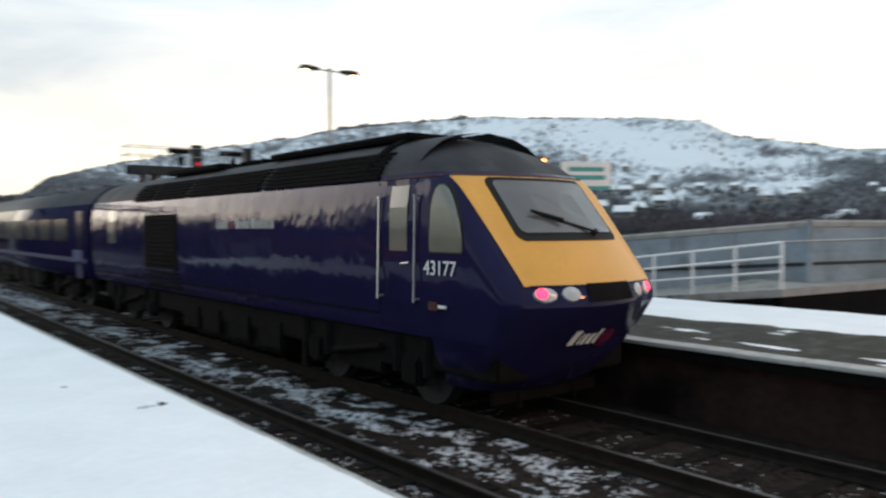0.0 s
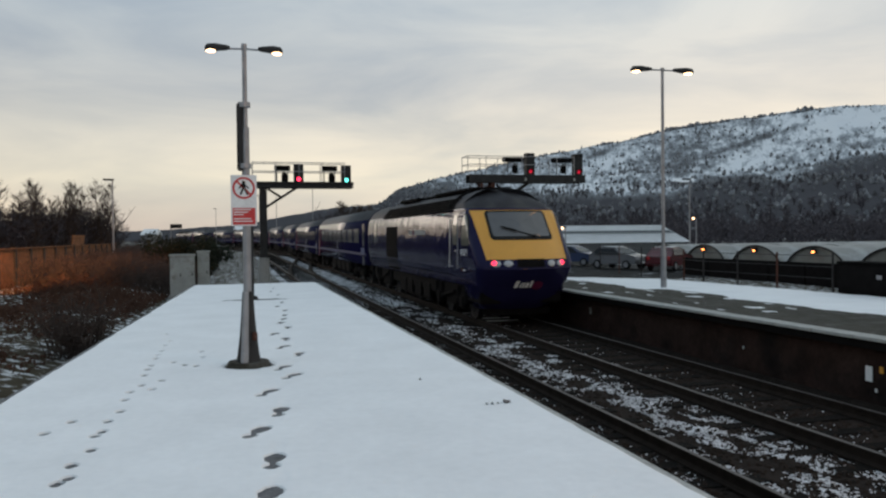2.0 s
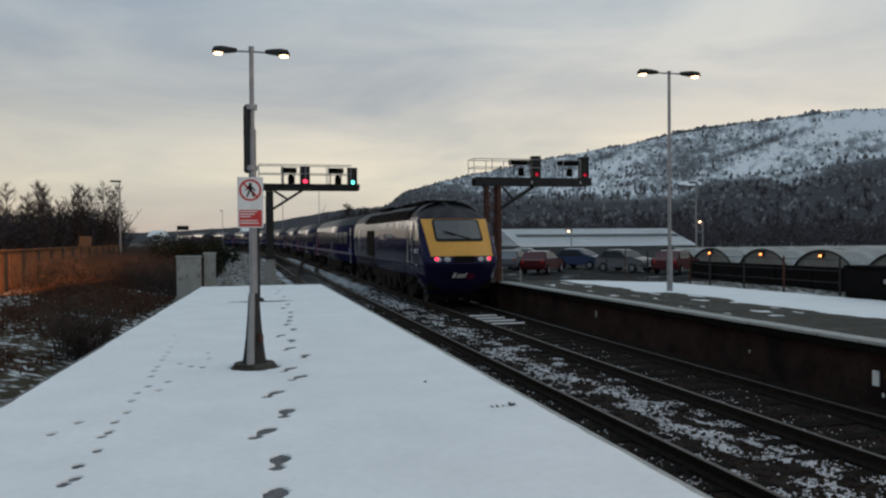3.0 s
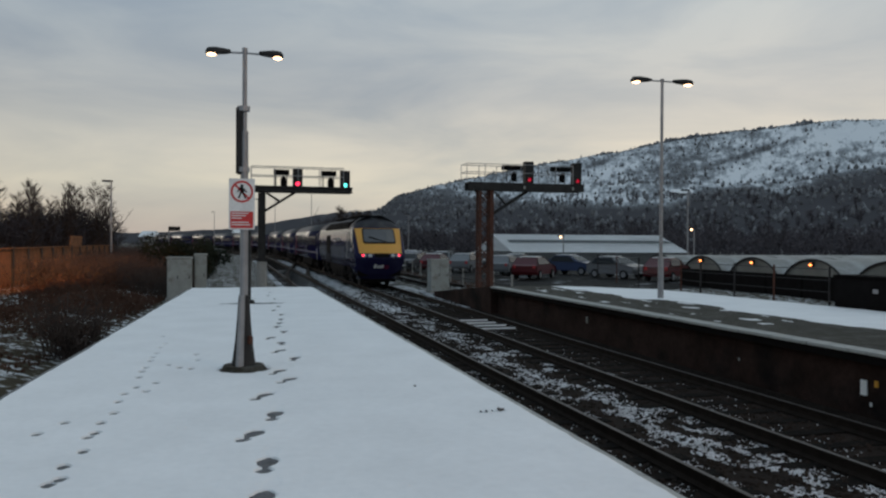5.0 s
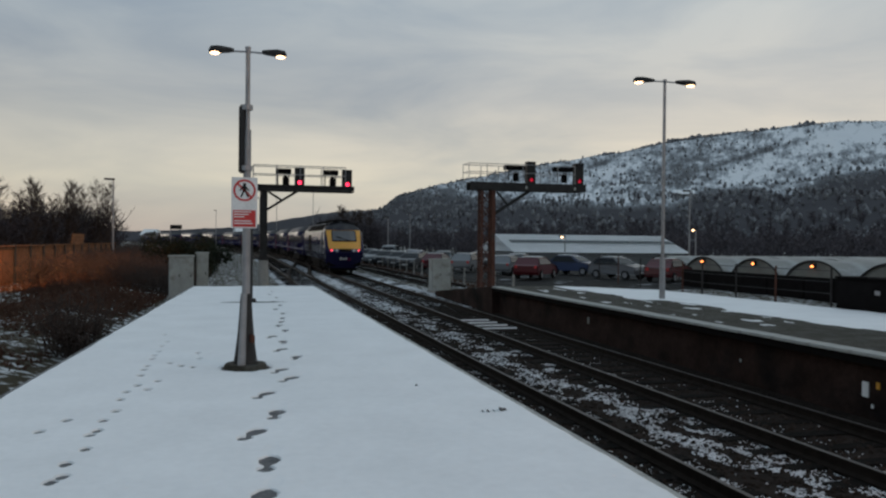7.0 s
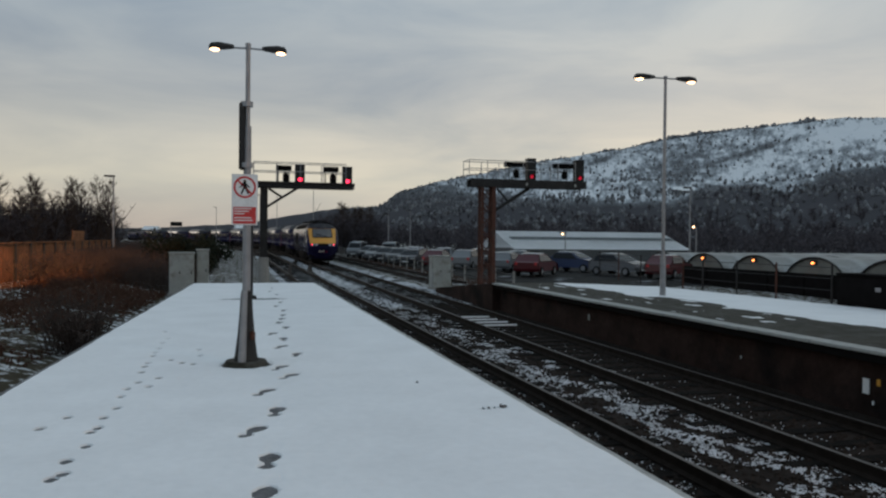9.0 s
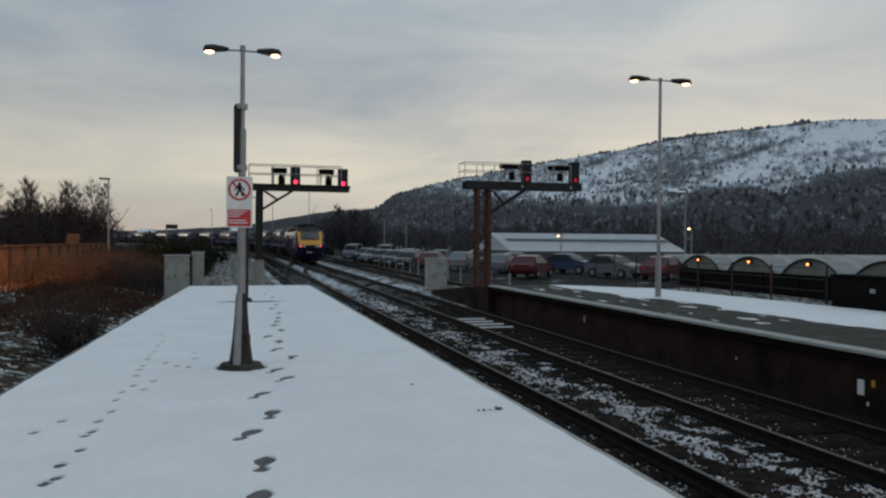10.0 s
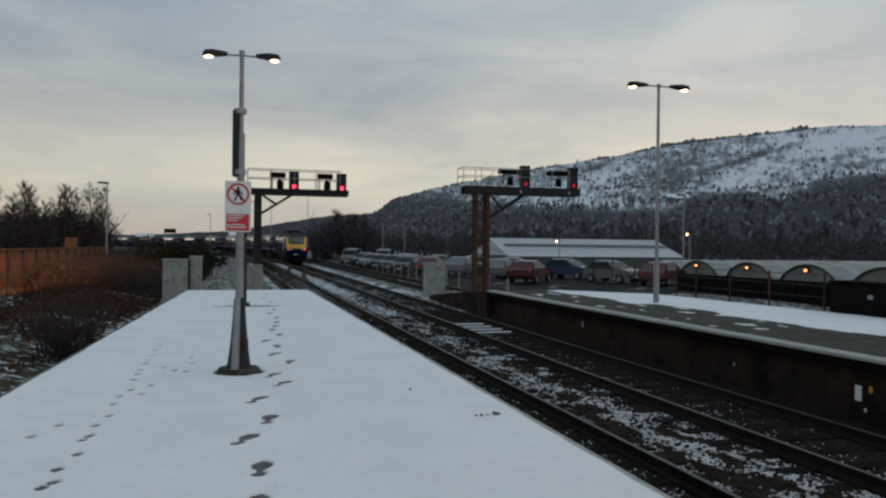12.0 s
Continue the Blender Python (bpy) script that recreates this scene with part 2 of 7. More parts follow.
def vnoise(X, Y, s, seed=0, octaves=4):
    """Value noise in 0..1 on arrays."""
    out, amp, tot = np.zeros_like(X, dtype=float), 1.0, 0.0
    for o in range(octaves):
        x, y = X / s + 17.3 * o + seed * 7.7, Y / s + 9.1 * o + seed * 3.3
        xi, yi = np.floor(x).astype(np.int64), np.floor(y).astype(np.int64)
        fx, fy = x - xi, y - yi
        fx, fy = fx * fx * (3 - 2 * fx), fy * fy * (3 - 2 * fy)

        def h(a, b):
            n = (a * 374761393 + b * 668265263 + (seed + o) * 982451653) & 0x7FFFFFFF
            n = ((n ^ (n >> 13)) * 1274126177) & 0x7FFFFFFF
            return ((n ^ (n >> 16)) & 0xFFFF) / 65535.0

        v = h(xi, yi) * (1 - fx) * (1 - fy) + h(xi + 1, yi) * fx * (1 - fy) + h(xi, yi + 1) * (1 - fx) * fy + h(xi + 1, yi + 1) * fx * fy
        out += v * amp
        tot += amp
        amp *= 0.5
        s *= 0.5
    return out / tot
# ---- tracks: straight along y, then a left-hand curve ----
RAIL_Z, CURVE_Y, CURVE_R = -0.85, 100.0, 420.0


def rise(s):
    return max(0.0, s - 15.0) * 0.003


def track_at(off, s):
    """Place on rail level and heading (radians to the left) at s metres along a track whose straight part lies at x = off."""
    if s <= CURVE_Y:
        return Vector((off, s, RAIL_Z + rise(s))), 0.0
    r = CURVE_R + off
    a = (s - CURVE_Y) / r
    return Vector((off - r * (1 - math.cos(a)), CURVE_Y + r * math.sin(a), RAIL_Z + rise(s))), a


NEAR_X, FAR_X, SIDING_X = 4.04, 7.45, 11.6
RAIL_PROFILE = [(-0.07, -0.155), (0.07, -0.155), (0.07, -0.14), (0.012, -0.115), (0.012, -0.04), (0.036, -0.03), (0.036, -0.004), (0.028, 0.0), (-0.028, 0.0), (-0.036, -0.004), (-0.036, -0.03), (-0.012, -0.04), (-0.012, -0.115), (-0.07, -0.14)]


def build_rail(parent, off, side, s0, s1):
    ss = [s0] + [s for s in range(int(s0) + 1, int(s1), 4)] + [s1]
    verts, faces, n = [], [], len(RAIL_PROFILE)
    for s in ss:
        p, a = track_at(off, s)
        ca, sa = math.cos(a), math.sin(a)
        for dx, dz in RAIL_PROFILE:
            w = side * 0.752 + dx
            verts.append((p.x + w * ca, p.y + w * sa, p.z + dz))
    for k in range(len(ss) - 1):
        for j in range(n):
            faces.append((k * n + j, k * n + (j + 1) % n, (k + 1) * n + (j + 1) % n, (k + 1) * n + j))
    me = bpy.data.meshes.new("rail")
    me.from_pydata(verts, [], faces)
    me.materials.append(M["rail"])
    me.materials.append(M["railtop"])
    for f in me.polygons:
        if f.index % n == 7:
            f.material_index = 1
    ob = new("rail", me)
    ob.parent = parent


def build_track(name, off, s0, s1, label):
    t = thing(name, label, "railway track", kind="structure")
    for side in (-1, 1):
        build_rail(t, off, side, s0, s1)
    return t


TRACKS = [build_track("track", NEAR_X, -25, 330, "rusty rail track in snow-dusted ballast beside the platform"),
          build_track("track", FAR_X, -25, 400, "railway track in dark ballast that the train runs on"),
          build_track("track", SIDING_X, 42, 260, "siding track in snowy ballast beside the car park")]


def crossover():
    """Diamond-free crossover: two rails that swing from the near line to the far one."""
    t = thing("crossover_track", "rusty crossover rails joining the two lines in snow", "railway track", kind="structure")
    n = len(RAIL_PROFILE)
    for side in (-1, 1):
        verts, faces = [], []
        ss = list(range(46, 97, 2))
        for s in ss:
            u = (s - 46) / 50
            p, _ = track_at(NEAR_X + (FAR_X - NEAR_X) * u * u * (3 - 2 * u), s)
            verts += [(p.x + side * 0.752 + dx * 2.6, p.y, p.z + dz + 0.004) for dx, dz in RAIL_PROFILE]
        for k in range(len(ss) - 1):
            for j in range(n):
                faces.append((k * n + j, k * n + (j + 1) % n, (k + 1) * n + (j + 1) % n, (k + 1) * n + j))
        me = bpy.data.meshes.new("rail")
        me.from_pydata(verts, [], faces)
        me.materials.append(M["rail"])
        ob = new("rail", me)
        ob.parent = t
    return t


TRACKS.append(crossover())


# ---- ground ----
def bed_height(X, Y):
    rz = RAIL_Z + np.maximum(0, Y - 15) * 0.003
    return rz - 0.19 + 0.03 * vnoise(X, Y, 0.5, 3)


def ground_z(X, Y):
    far = np.clip((Y - 15) * 0.003, 0, 0.6)
    z = np.full_like(X, -1.12) + far
    left = np.clip((-1.2 - X) / 3.0, 0, 1)
    z = z + left * (0.55 + 0.35 * vnoise(X, Y, 6, 5)) + 0.10 * vnoise(X, Y, 1.5, 6)
    right = np.clip((X - 14.0) / 6.0, 0, 1)
    return z + right * 0.12


def steps(*segs):
    out = []
    for a, b, n in segs:
        out += list(np.linspace(a, b, n, endpoint=False))
    return np.array(out + [segs[-1][1]])


g = grid_mesh("ground", steps((-4000, -300, 12), (-300, -40, 26), (-40, 40, 160), (40, 300, 40), (300, 4000, 14)),
              steps((-600, -20, 20), (-20, 60, 140), (60, 300, 70), (300, 4500, 30)), ground_z, M["earth"])
tagged(g, "rough winter grass ground under patchy thin snow", "ground", kind="structure")

bed = grid_mesh("ballast_bed", steps((2.4, 9.6, 60)), steps((-25, 29, 200)), bed_height, M["ballast"])
tagged(bed, "dark grimy stone ballast bed between the platforms", "ballast", kind="structure")


bed2 = grid_mesh("ballast_bed", steps((2.4, 9.6, 60)), steps((29, 60, 120), (60, 101, 60)), bed_height, M["snowbed"])
tagged(bed2, "snow-streaked ballast bed beyond the platform ends", "ballast", kind="structure")


def curved_bed():
    s = np.linspace(101, 400, 120)
    w = np.linspace(2.2, 14.0, 10)
    X, Y, Z = np.zeros((120, 10)), np.zeros((120, 10)), np.zeros((120, 10))
    for i, a in enumerate(s):
        for j, o in enumerate(w):
            p, _ = track_at(o, a)
            X[i, j], Y[i, j], Z[i, j] = p.x, p.y, p.z - 0.2
    ob = arr_mesh("ballast_bed", Y * 0 + X, Y, Z, M["ballast"])
    for f in ob.data.polygons:
        f.flip()
    tagged(ob, "dark stone ballast bed on the far curve", "ballast", kind="structure")


curved_bed()
sb = grid_mesh("ballast_bed", steps((9.62, 14.0, 24)), steps((34, 100, 120)), lambda X, Y: bed_height(X, Y) + 0.004, M["earth"])
tagged(sb, "snow-patched ballast bed of the siding", "ballast", kind="structure")

cp = grid_mesh("car_park", steps((14.3, 29.6, 30)), steps((38, 112, 90)), lambda X, Y: ground_z(X, Y) + 0.03, M["carpark"])
tagged(cp, "dark wet car park surface with thin snow patches", "car park", kind="structure")

# ---- near platform, narrowing towards its end ----
PL_END, PL_EDGE = 27.6, 2.70


def left_edge(y):
    return -2.45 + 0.0455 * (y - 4.0) if y > 4 else -2.45


def platform_near():
    bm = bmesh.new()
    prof = []
    for y in (-14, 4, 12, 20, PL_END):
        prof.append(y)
    pts = [(left_edge(y), y) for y in prof] + [(PL_EDGE - 0.28, y) for y in reversed(prof)]
    up = [bm.verts.new((x, y, -0.010)) for x, y in pts]
    dn = [bm.verts.new((x, y, -1.3)) for x, y in pts]
    bm.faces.new(up[::-1])
    n = len(pts)
    for i in range(n):
        bm.faces.new((up[i], up[(i + 1) % n], dn[(i + 1) % n], dn[i]))
    bmesh.ops.recalc_face_normals(bm, faces=bm.faces[:])
    p = thing("platform_near", "snow-covered station platform narrowing to a square end", "platform", kind="structure")
    part("slab", bm, M["slush"], p)
    bm = bmesh.new()
    box(bm, (PL_EDGE - 0.13, (PL_END - 14) / 2, -0.062), (0.30, PL_END + 14, 0.085))
    part("coping", bm, M["coping"], p)
    bm = bmesh.new()
    box(bm, (PL_EDGE - 0.2, (PL_END - 14) / 2, -0.7), (0.2, PL_END + 14 - 0.1, 1.19))
    part("brick_face", bm, M["brick"], p)
    return p


PLATFORM_NEAR = platform_near()

# footprints: shoe prints of two trails and a small animal's line of prints
SHOES = [(0.23, 5.62, 8), (0.14, 6.50, 25), (0.36, 7.21, 10), (0.29, 8.13, 28), (0.59, 9.01, 30), (0.52, 9.62, 25), (0.79, 10.65, 12), (0.63, 11.46, 25), (0.72, 12.35, 0), (0.58, 13.04, 20), (0.85, 13.90, 5), (0.78, 14.75, 15), (0.93, 16.14, 5), (0.16, 4.85, 15), (0.86, 15.4, 15), (1.0, 17.2, 10), (0.9, 18.3, 10), (1.06, 19.4, 5), (0.95, 20.6, 10), (1.1, 22.0, 5), (0.98, 23.4, 10), (1.1, 24.8, 5)]
PAWS = [(-1.13, 5.47), (-1.08, 5.58), (-1.12, 5.89), (-1.06, 6.28), (-1.10, 6.72), (-1.07, 6.86), (-1.08, 7.23), (-1.03, 7.61), (-1.38, 7.30), (-1.51, 6.92), (-1.06, 8.14), (-1.06, 8.54), (-0.99, 8.91), (-0.86, 8.63), (-0.81, 9.15), (-1.03, 9.57), (-1.04, 9.98), (-1.03, 10.28), (-1.03, 10.85), (-1.03, 11.16), (-1.01, 11.54), (-0.78, 10.46), (-0.63, 10.20), (-0.49, 10.08), (-0.44, 10.78), (-0.48, 11.32), (-1.02, 12.14), (-0.98, 12.66), (-1.10, 13.57)]


def snow_near(X, Y):
    z = 0.004 + 0.010 * (vnoise(X, Y, 1.1, 11) - 0.5) + 0.004 * (vnoise(X, Y, 0.12, 12, 2) - 0.5)
    dip = np.zeros_like(X)
    for fx, fy, a in SHOES:
        ca, sa = math.cos(radians(-a)), math.sin(radians(-a))
        u, v = (X - fx) * ca + (Y - fy) * sa, -(X - fx) * sa + (Y - fy) * ca
        sole = ((u / (0.064 + 0.012 * np.sin(v * 16))) ** 2 + ((v - 0.06) / 0.14) ** 2) < 1
        heel = ((u / 0.055) ** 2 + ((v + 0.15) / 0.07) ** 2) < 1
        scuff = ((u / 0.05) ** 2 + ((v - 0.32) / 0.16) ** 2) < 1
        dip = np.maximum(dip, np.where(sole | heel, 0.055, np.where(scuff, 0.006, 0)))
    for fx, fy in PAWS:
        dip = np.maximum(dip, np.where(((X - fx) / 0.038) ** 2 + ((Y - fy) / 0.064) ** 2 < 1, 0.06, 0))
    for cx, cy, rx, ry in ((0.13, 9.96, 0.24, 0.30), (0.46, 20.5, 0.75, 0.22), (2.40, 6.93, 0.035, 0.03), (2.22, 6.90, 0.03, 0.02), (1.9, 8.31, 0.025, 0.02), (2.31, 6.9, 0.02, 0.02)):
        d = np.sqrt(((X - cx) / rx) ** 2 + ((Y - cy) / ry) ** 2) + 0.5 * (vnoise(X, Y, 0.14, 21, 3) - 0.5)
        dip = np.maximum(dip, np.clip((1.25 - d) * 0.16, 0, 0.05))
    return z - dip


def build_snow():
    ys = np.concatenate([np.linspace(-14, 3.6, 60, endpoint=False), np.linspace(3.6, 14, 620, endpoint=False), np.linspace(14, PL_END + 0.01, 260)])
    us = np.linspace(0, 1, 320)
    Y = np.tile(ys, (len(us), 1))
    le = np.array([left_edge(y) for y in ys]) + 0.06 * (vnoise(ys, ys * 0, 0.7, 31) - 0.5)
    re = PL_EDGE - 0.01 + 0.05 * (vnoise(ys, ys * 0 + 5, 0.5, 32) - 0.5)
    X = le[None] + us[:, None] * (re - le)[None]
    Z = snow_near(X, Y)
    edge = np.minimum(X - le[None], re[None] - X)
    Z = Z - np.clip(0.07 - edge, 0, 0.07) * 0.5
    ob = arr_mesh("snow_cover", X, Y, Z, M["snow"])
    tagged(ob, "thin trodden snow with shoe prints and animal tracks on the platform", "snow", kind="stuff")


build_snow()

# ---- far platform ----
FP_EDGE, FP_END, FP_BACK = 8.93, 27.0, 14.6


COPING_RNG = random.Random(15)


def platform_far():
    p = thing("platform_far", "wet tarmac station platform with white edge and brick face", "platform", kind="structure")
    bm = bmesh.new()
    ring = [(FP_EDGE + 0.32, -14), (FP_BACK, -14), (FP_BACK, 10), (FP_BACK, 15), (FP_BACK - 0.6, 24), (11.2, FP_END), (FP_EDGE + 0.32, FP_END)]
    up = [bm.verts.new((x, y, -0.004)) for x, y in ring]
    dn = [bm.verts.new((x, y, -1.3)) for x, y in ring]
    bm.faces.new(up)
    for i in range(len(ring)):
        bm.faces.new((up[i], up[i - 1], dn[i - 1], dn[i]))
    bmesh.ops.recalc_face_normals(bm, faces=bm.faces[:])
    part("slab", bm, M["tarmac"], p)
    bm = bmesh.new()
    box(bm, (0, 0, 0.024), (0.34, 0.888, 0.052), bevel=0.012)
    me = mesh_of("coping_stone", bm, M["coping"])
    for k in range(45):
        o = new("coping_stone", me)
        o.parent = p
        o.matrix_basis = pose(FP_EDGE + 0.16 + COPING_RNG.uniform(-0.006, 0.006), FP_END - 0.45 - 0.9 * k, -0.05 + COPING_RNG.uniform(-0.004, 0.003), 0, 0, COPING_RNG.uniform(-0.3, 0.3))
    bm = bmesh.new()
    box(bm, (FP_EDGE + 0.20, (FP_END - 14) / 2, -0.117), (0.28, FP_END + 13.9, 0.13))
    part("corbel_course", bm, M["black"], p)
    bm = bmesh.new()
    box(bm, (FP_EDGE + 0.36, (FP_END - 14) / 2, -0.74), (0.2, FP_END + 13.8, 1.11))
    part("brick_face", bm, M["brick"], p)
    # ramp down to the trackside
    bm = bmesh.new()
    rp = [(FP_EDGE + 0.02, FP_END + 0.02, -0.01), (11.2, FP_END + 0.02, -0.01), (10.6, 36.2, -0.74), (FP_EDGE + 0.25, 36.2, -0.74)]
    up = [bm.verts.new(q) for q in rp]
    dn = [bm.verts.new((a, b, -1.3)) for a, b, _ in rp]
    f = bm.faces.new(up)
    f.material_index = 1
    for i in range(4):
        bm.faces.new((up[i], up[i - 1], dn[i - 1], dn[i]))
    bmesh.ops.recalc_face_normals(bm, faces=bm.faces[:])
    part("end_ramp", bm, [M["brick"], M["oldsnow"]], p, "brick end ramp with old snow")
    # small plates fixed to the brick face
    for y, z, s, mm in ((9.86, -0.59, (0.02, 0.13, 0.23), "white"), (9.62, -0.50, (0.02, 0.07, 0.10), "yellow"), (19.5, -0.50, (0.02, 0.10, 0.17), "cabinet"), (9.72, -0.82, (0.02, 0.04, 0.06), "white"), (12.9, -0.60, (0.02, 0.04, 0.06), "cabinet")):
        bm = bmesh.new()
        box(bm, (FP_EDGE + 0.25, y, z), s, bevel=0.004)
        part("marker_plate", bm, M[mm], p, "small marker plate on the brick face")
    return p


PLATFORM_FAR = platform_far()


def snow_far(X, Y):
    inner = 11.45 + 0.9 * (vnoise(X * 0.35, Y * 0.5, 1.2, 41) - 0.3) + np.where(Y > 20, -0.4, 0) + np.where(Y < 9, 0.4, 0)
    d = X - inner
    z = np.clip(d * 0.05, -0.02, 0.02) + 0.02 * (vnoise(X * 0.6, Y, 0.5, 42) - 0.5)
    patch = vnoise(X * 0.9, Y * 0.35, 0.26, 43) - 0.76
    z = np.maximum(z, np.where((X > FP_EDGE + 0.35) & (X < 11.6), patch * 0.09, -1))
    return np.clip(z, -0.03, 0.03)


def build_snow_far():
    ys = np.linspace(-14, FP_END, 560)
    us = np.linspace(0, 1, 120)
    back = np.interp(ys, [-14, 10, 15, 24, FP_END], [FP_BACK - 0.03, FP_BACK - 0.03, FP_BACK - 0.03, FP_BACK - 0.65, 11.1])
    X = FP_EDGE + 0.44 + us[:, None] * (back - FP_EDGE - 0.44)[None]
    Y = np.tile(ys, (len(us), 1))
    ob = arr_mesh("snow_cover", X, Y, snow_far(X, Y), M["snow"])
    tagged(ob, "melting snow lying at the back of the wet platform", "snow", kind="stuff")


build_snow_far()

# ---- snowy hill across the valley ----
SKYLINE = [(-30, 0.5), (-5, 0.7), (0, 1.0), (2.8, 1.5), (6, 2.1), (10.2, 2.5), (11.6, 3.4), (14.1, 4.3), (17, 4.8), (21, 5.6), (23.8, 6.1), (26.2, 6.5), (28.1, 6.8), (31.6, 7.4), (34.5, 7.7), (38, 8.0), (39.8, 8.15), (42.1, 8.15), (46, 8.0), (53.8, 7.7), (56, 7.4), (57.2, 6.85), (58.3, 6.35), (61.2, 5.85), (65, 5.2), (67.3, 5.0), (80, 4.3), (110, 3.0), (150, 1.0)]
RIDGE = 1500.0


def hill_z(A, R):
    H = np.tan(np.radians(np.interp(A, [a for a, _ in SKYLINE], [e for _, e in SKYLINE]))) * RIDGE
    t = np.clip((R - 260) / (RIDGE - 260), 0, 1.3)
    prof = np.where(t < 1, 0.10 * t + 0.90 * t ** 1.7, 1 - (t - 1) * 1.2)
    X, Y = R * np.sin(np.radians(A)), R * np.cos(np.radians(A))
    n = vnoise(X, Y, 260, 51) - 0.5
    fade = np.clip(t * 4, 0, 1) * np.clip((1 - t) * 6, 0.15, 1)
    return -2.0 + H * prof + n * 46 * fade * np.clip(H / 120, 0, 1) + (vnoise(X, Y, 40, 52) - 0.5) * 8 * np.clip(t * 4, 0, 1)


# where the woods stop on the slope, in degrees of rise, by bearing
WOOD_TOP = [(-30, 1.0), (5, 1.6), (10, 2.9), (16, 2.9), (22, 2.5), (31, 2.4), (33, 3.4), (36, 3.5), (38.5, 2.9), (40.5, 4.2), (44, 4.5), (47, 4.2), (49, 2.6), (52, 1.5), (60, 1.3), (64, 2.6), (68, 3.8), (80, 4.0), (150, 3.0)]
# bearing, rise, spread of both, lean, weight: open snow fields (below zero) and copses
FIELDS = [(36.0, 4.9, 2.2, 0.8, 0.25, -0.16), (41.5, 7.0, 3.0, 0.8, 0.10, -0.15), (50.0, 6.4, 5.0, 0.9, -0.08, -0.19), (53.5, 4.9, 3.2, 0.55, -0.05, -0.19), (24.0, 3.3, 2.0, 0.40, 0.0, -0.12),
          (27.5, 5.3, 1.6, 0.22, 0.35, -0.14), (24.5, 4.6, 1.4, 0.18, 0.30, -0.10), (22.0, 4.0, 1.6, 0.20, 0.15, -0.10), (60.0, 4.6, 4.0, 0.5, -0.1, -0.12), (62.0, 2.6, 4.0, 0.5, 0.0, -0.09),
          (26.0, 5.75, 0.7, 0.20, 0.30, 0.34), (30.8, 5.0, 2.6, 1.2, 0.2, 0.10), (36.6, 6.3, 2.2, 0.16, 0.28, 0.22), (56.5, 3.4, 1.6, 0.45, 0.0, 0.30), (51.5, 2.9, 1.1, 0.40, 0.0, 0.25), (60.5, 5.0, 1.4, 0.25, 0.0, 0.30), (65.5, 4.0, 2.5, 0.6, 0.0, 0.30), (58.5, 2.2, 2.4, 0.45, 0.0, 0.28), (14.0, 3.6, 4.0, 0.9, 0.0, 0.14)]


def wood_cover(A, R, Z):
    """How far trees hide the snow: 0 open, 1 and more closed wood."""
    E = np.degrees(np.arctan2(Z - 1.5, R))
    top = np.interp(A, [a for a, _ in WOOD_TOP], [e for _, e in WOOD_TOP])
    u = np.clip((top + 0.75 - E) / 1.5, 0, 1)
    c = np.interp(A, [20, 40, 46, 50], [0.45, 0.44, 0.43, 0.41]) + 0.78 * u * u * (3 - 2 * u)
    for a, e, sa, se, lean, w in FIELDS:
        c = c + w * np.exp(-((A - a) / sa) ** 2 - ((E - e - lean * (A - a)) / se) ** 2)
    crest = np.interp(A, [a for a, _ in SKYLINE], [e for _, e in SKYLINE]) - E
    c = c + 0.26 * np.exp(-(crest / 0.10) ** 2) * (A < 36)
    return np.clip(c, 0, 1.25)


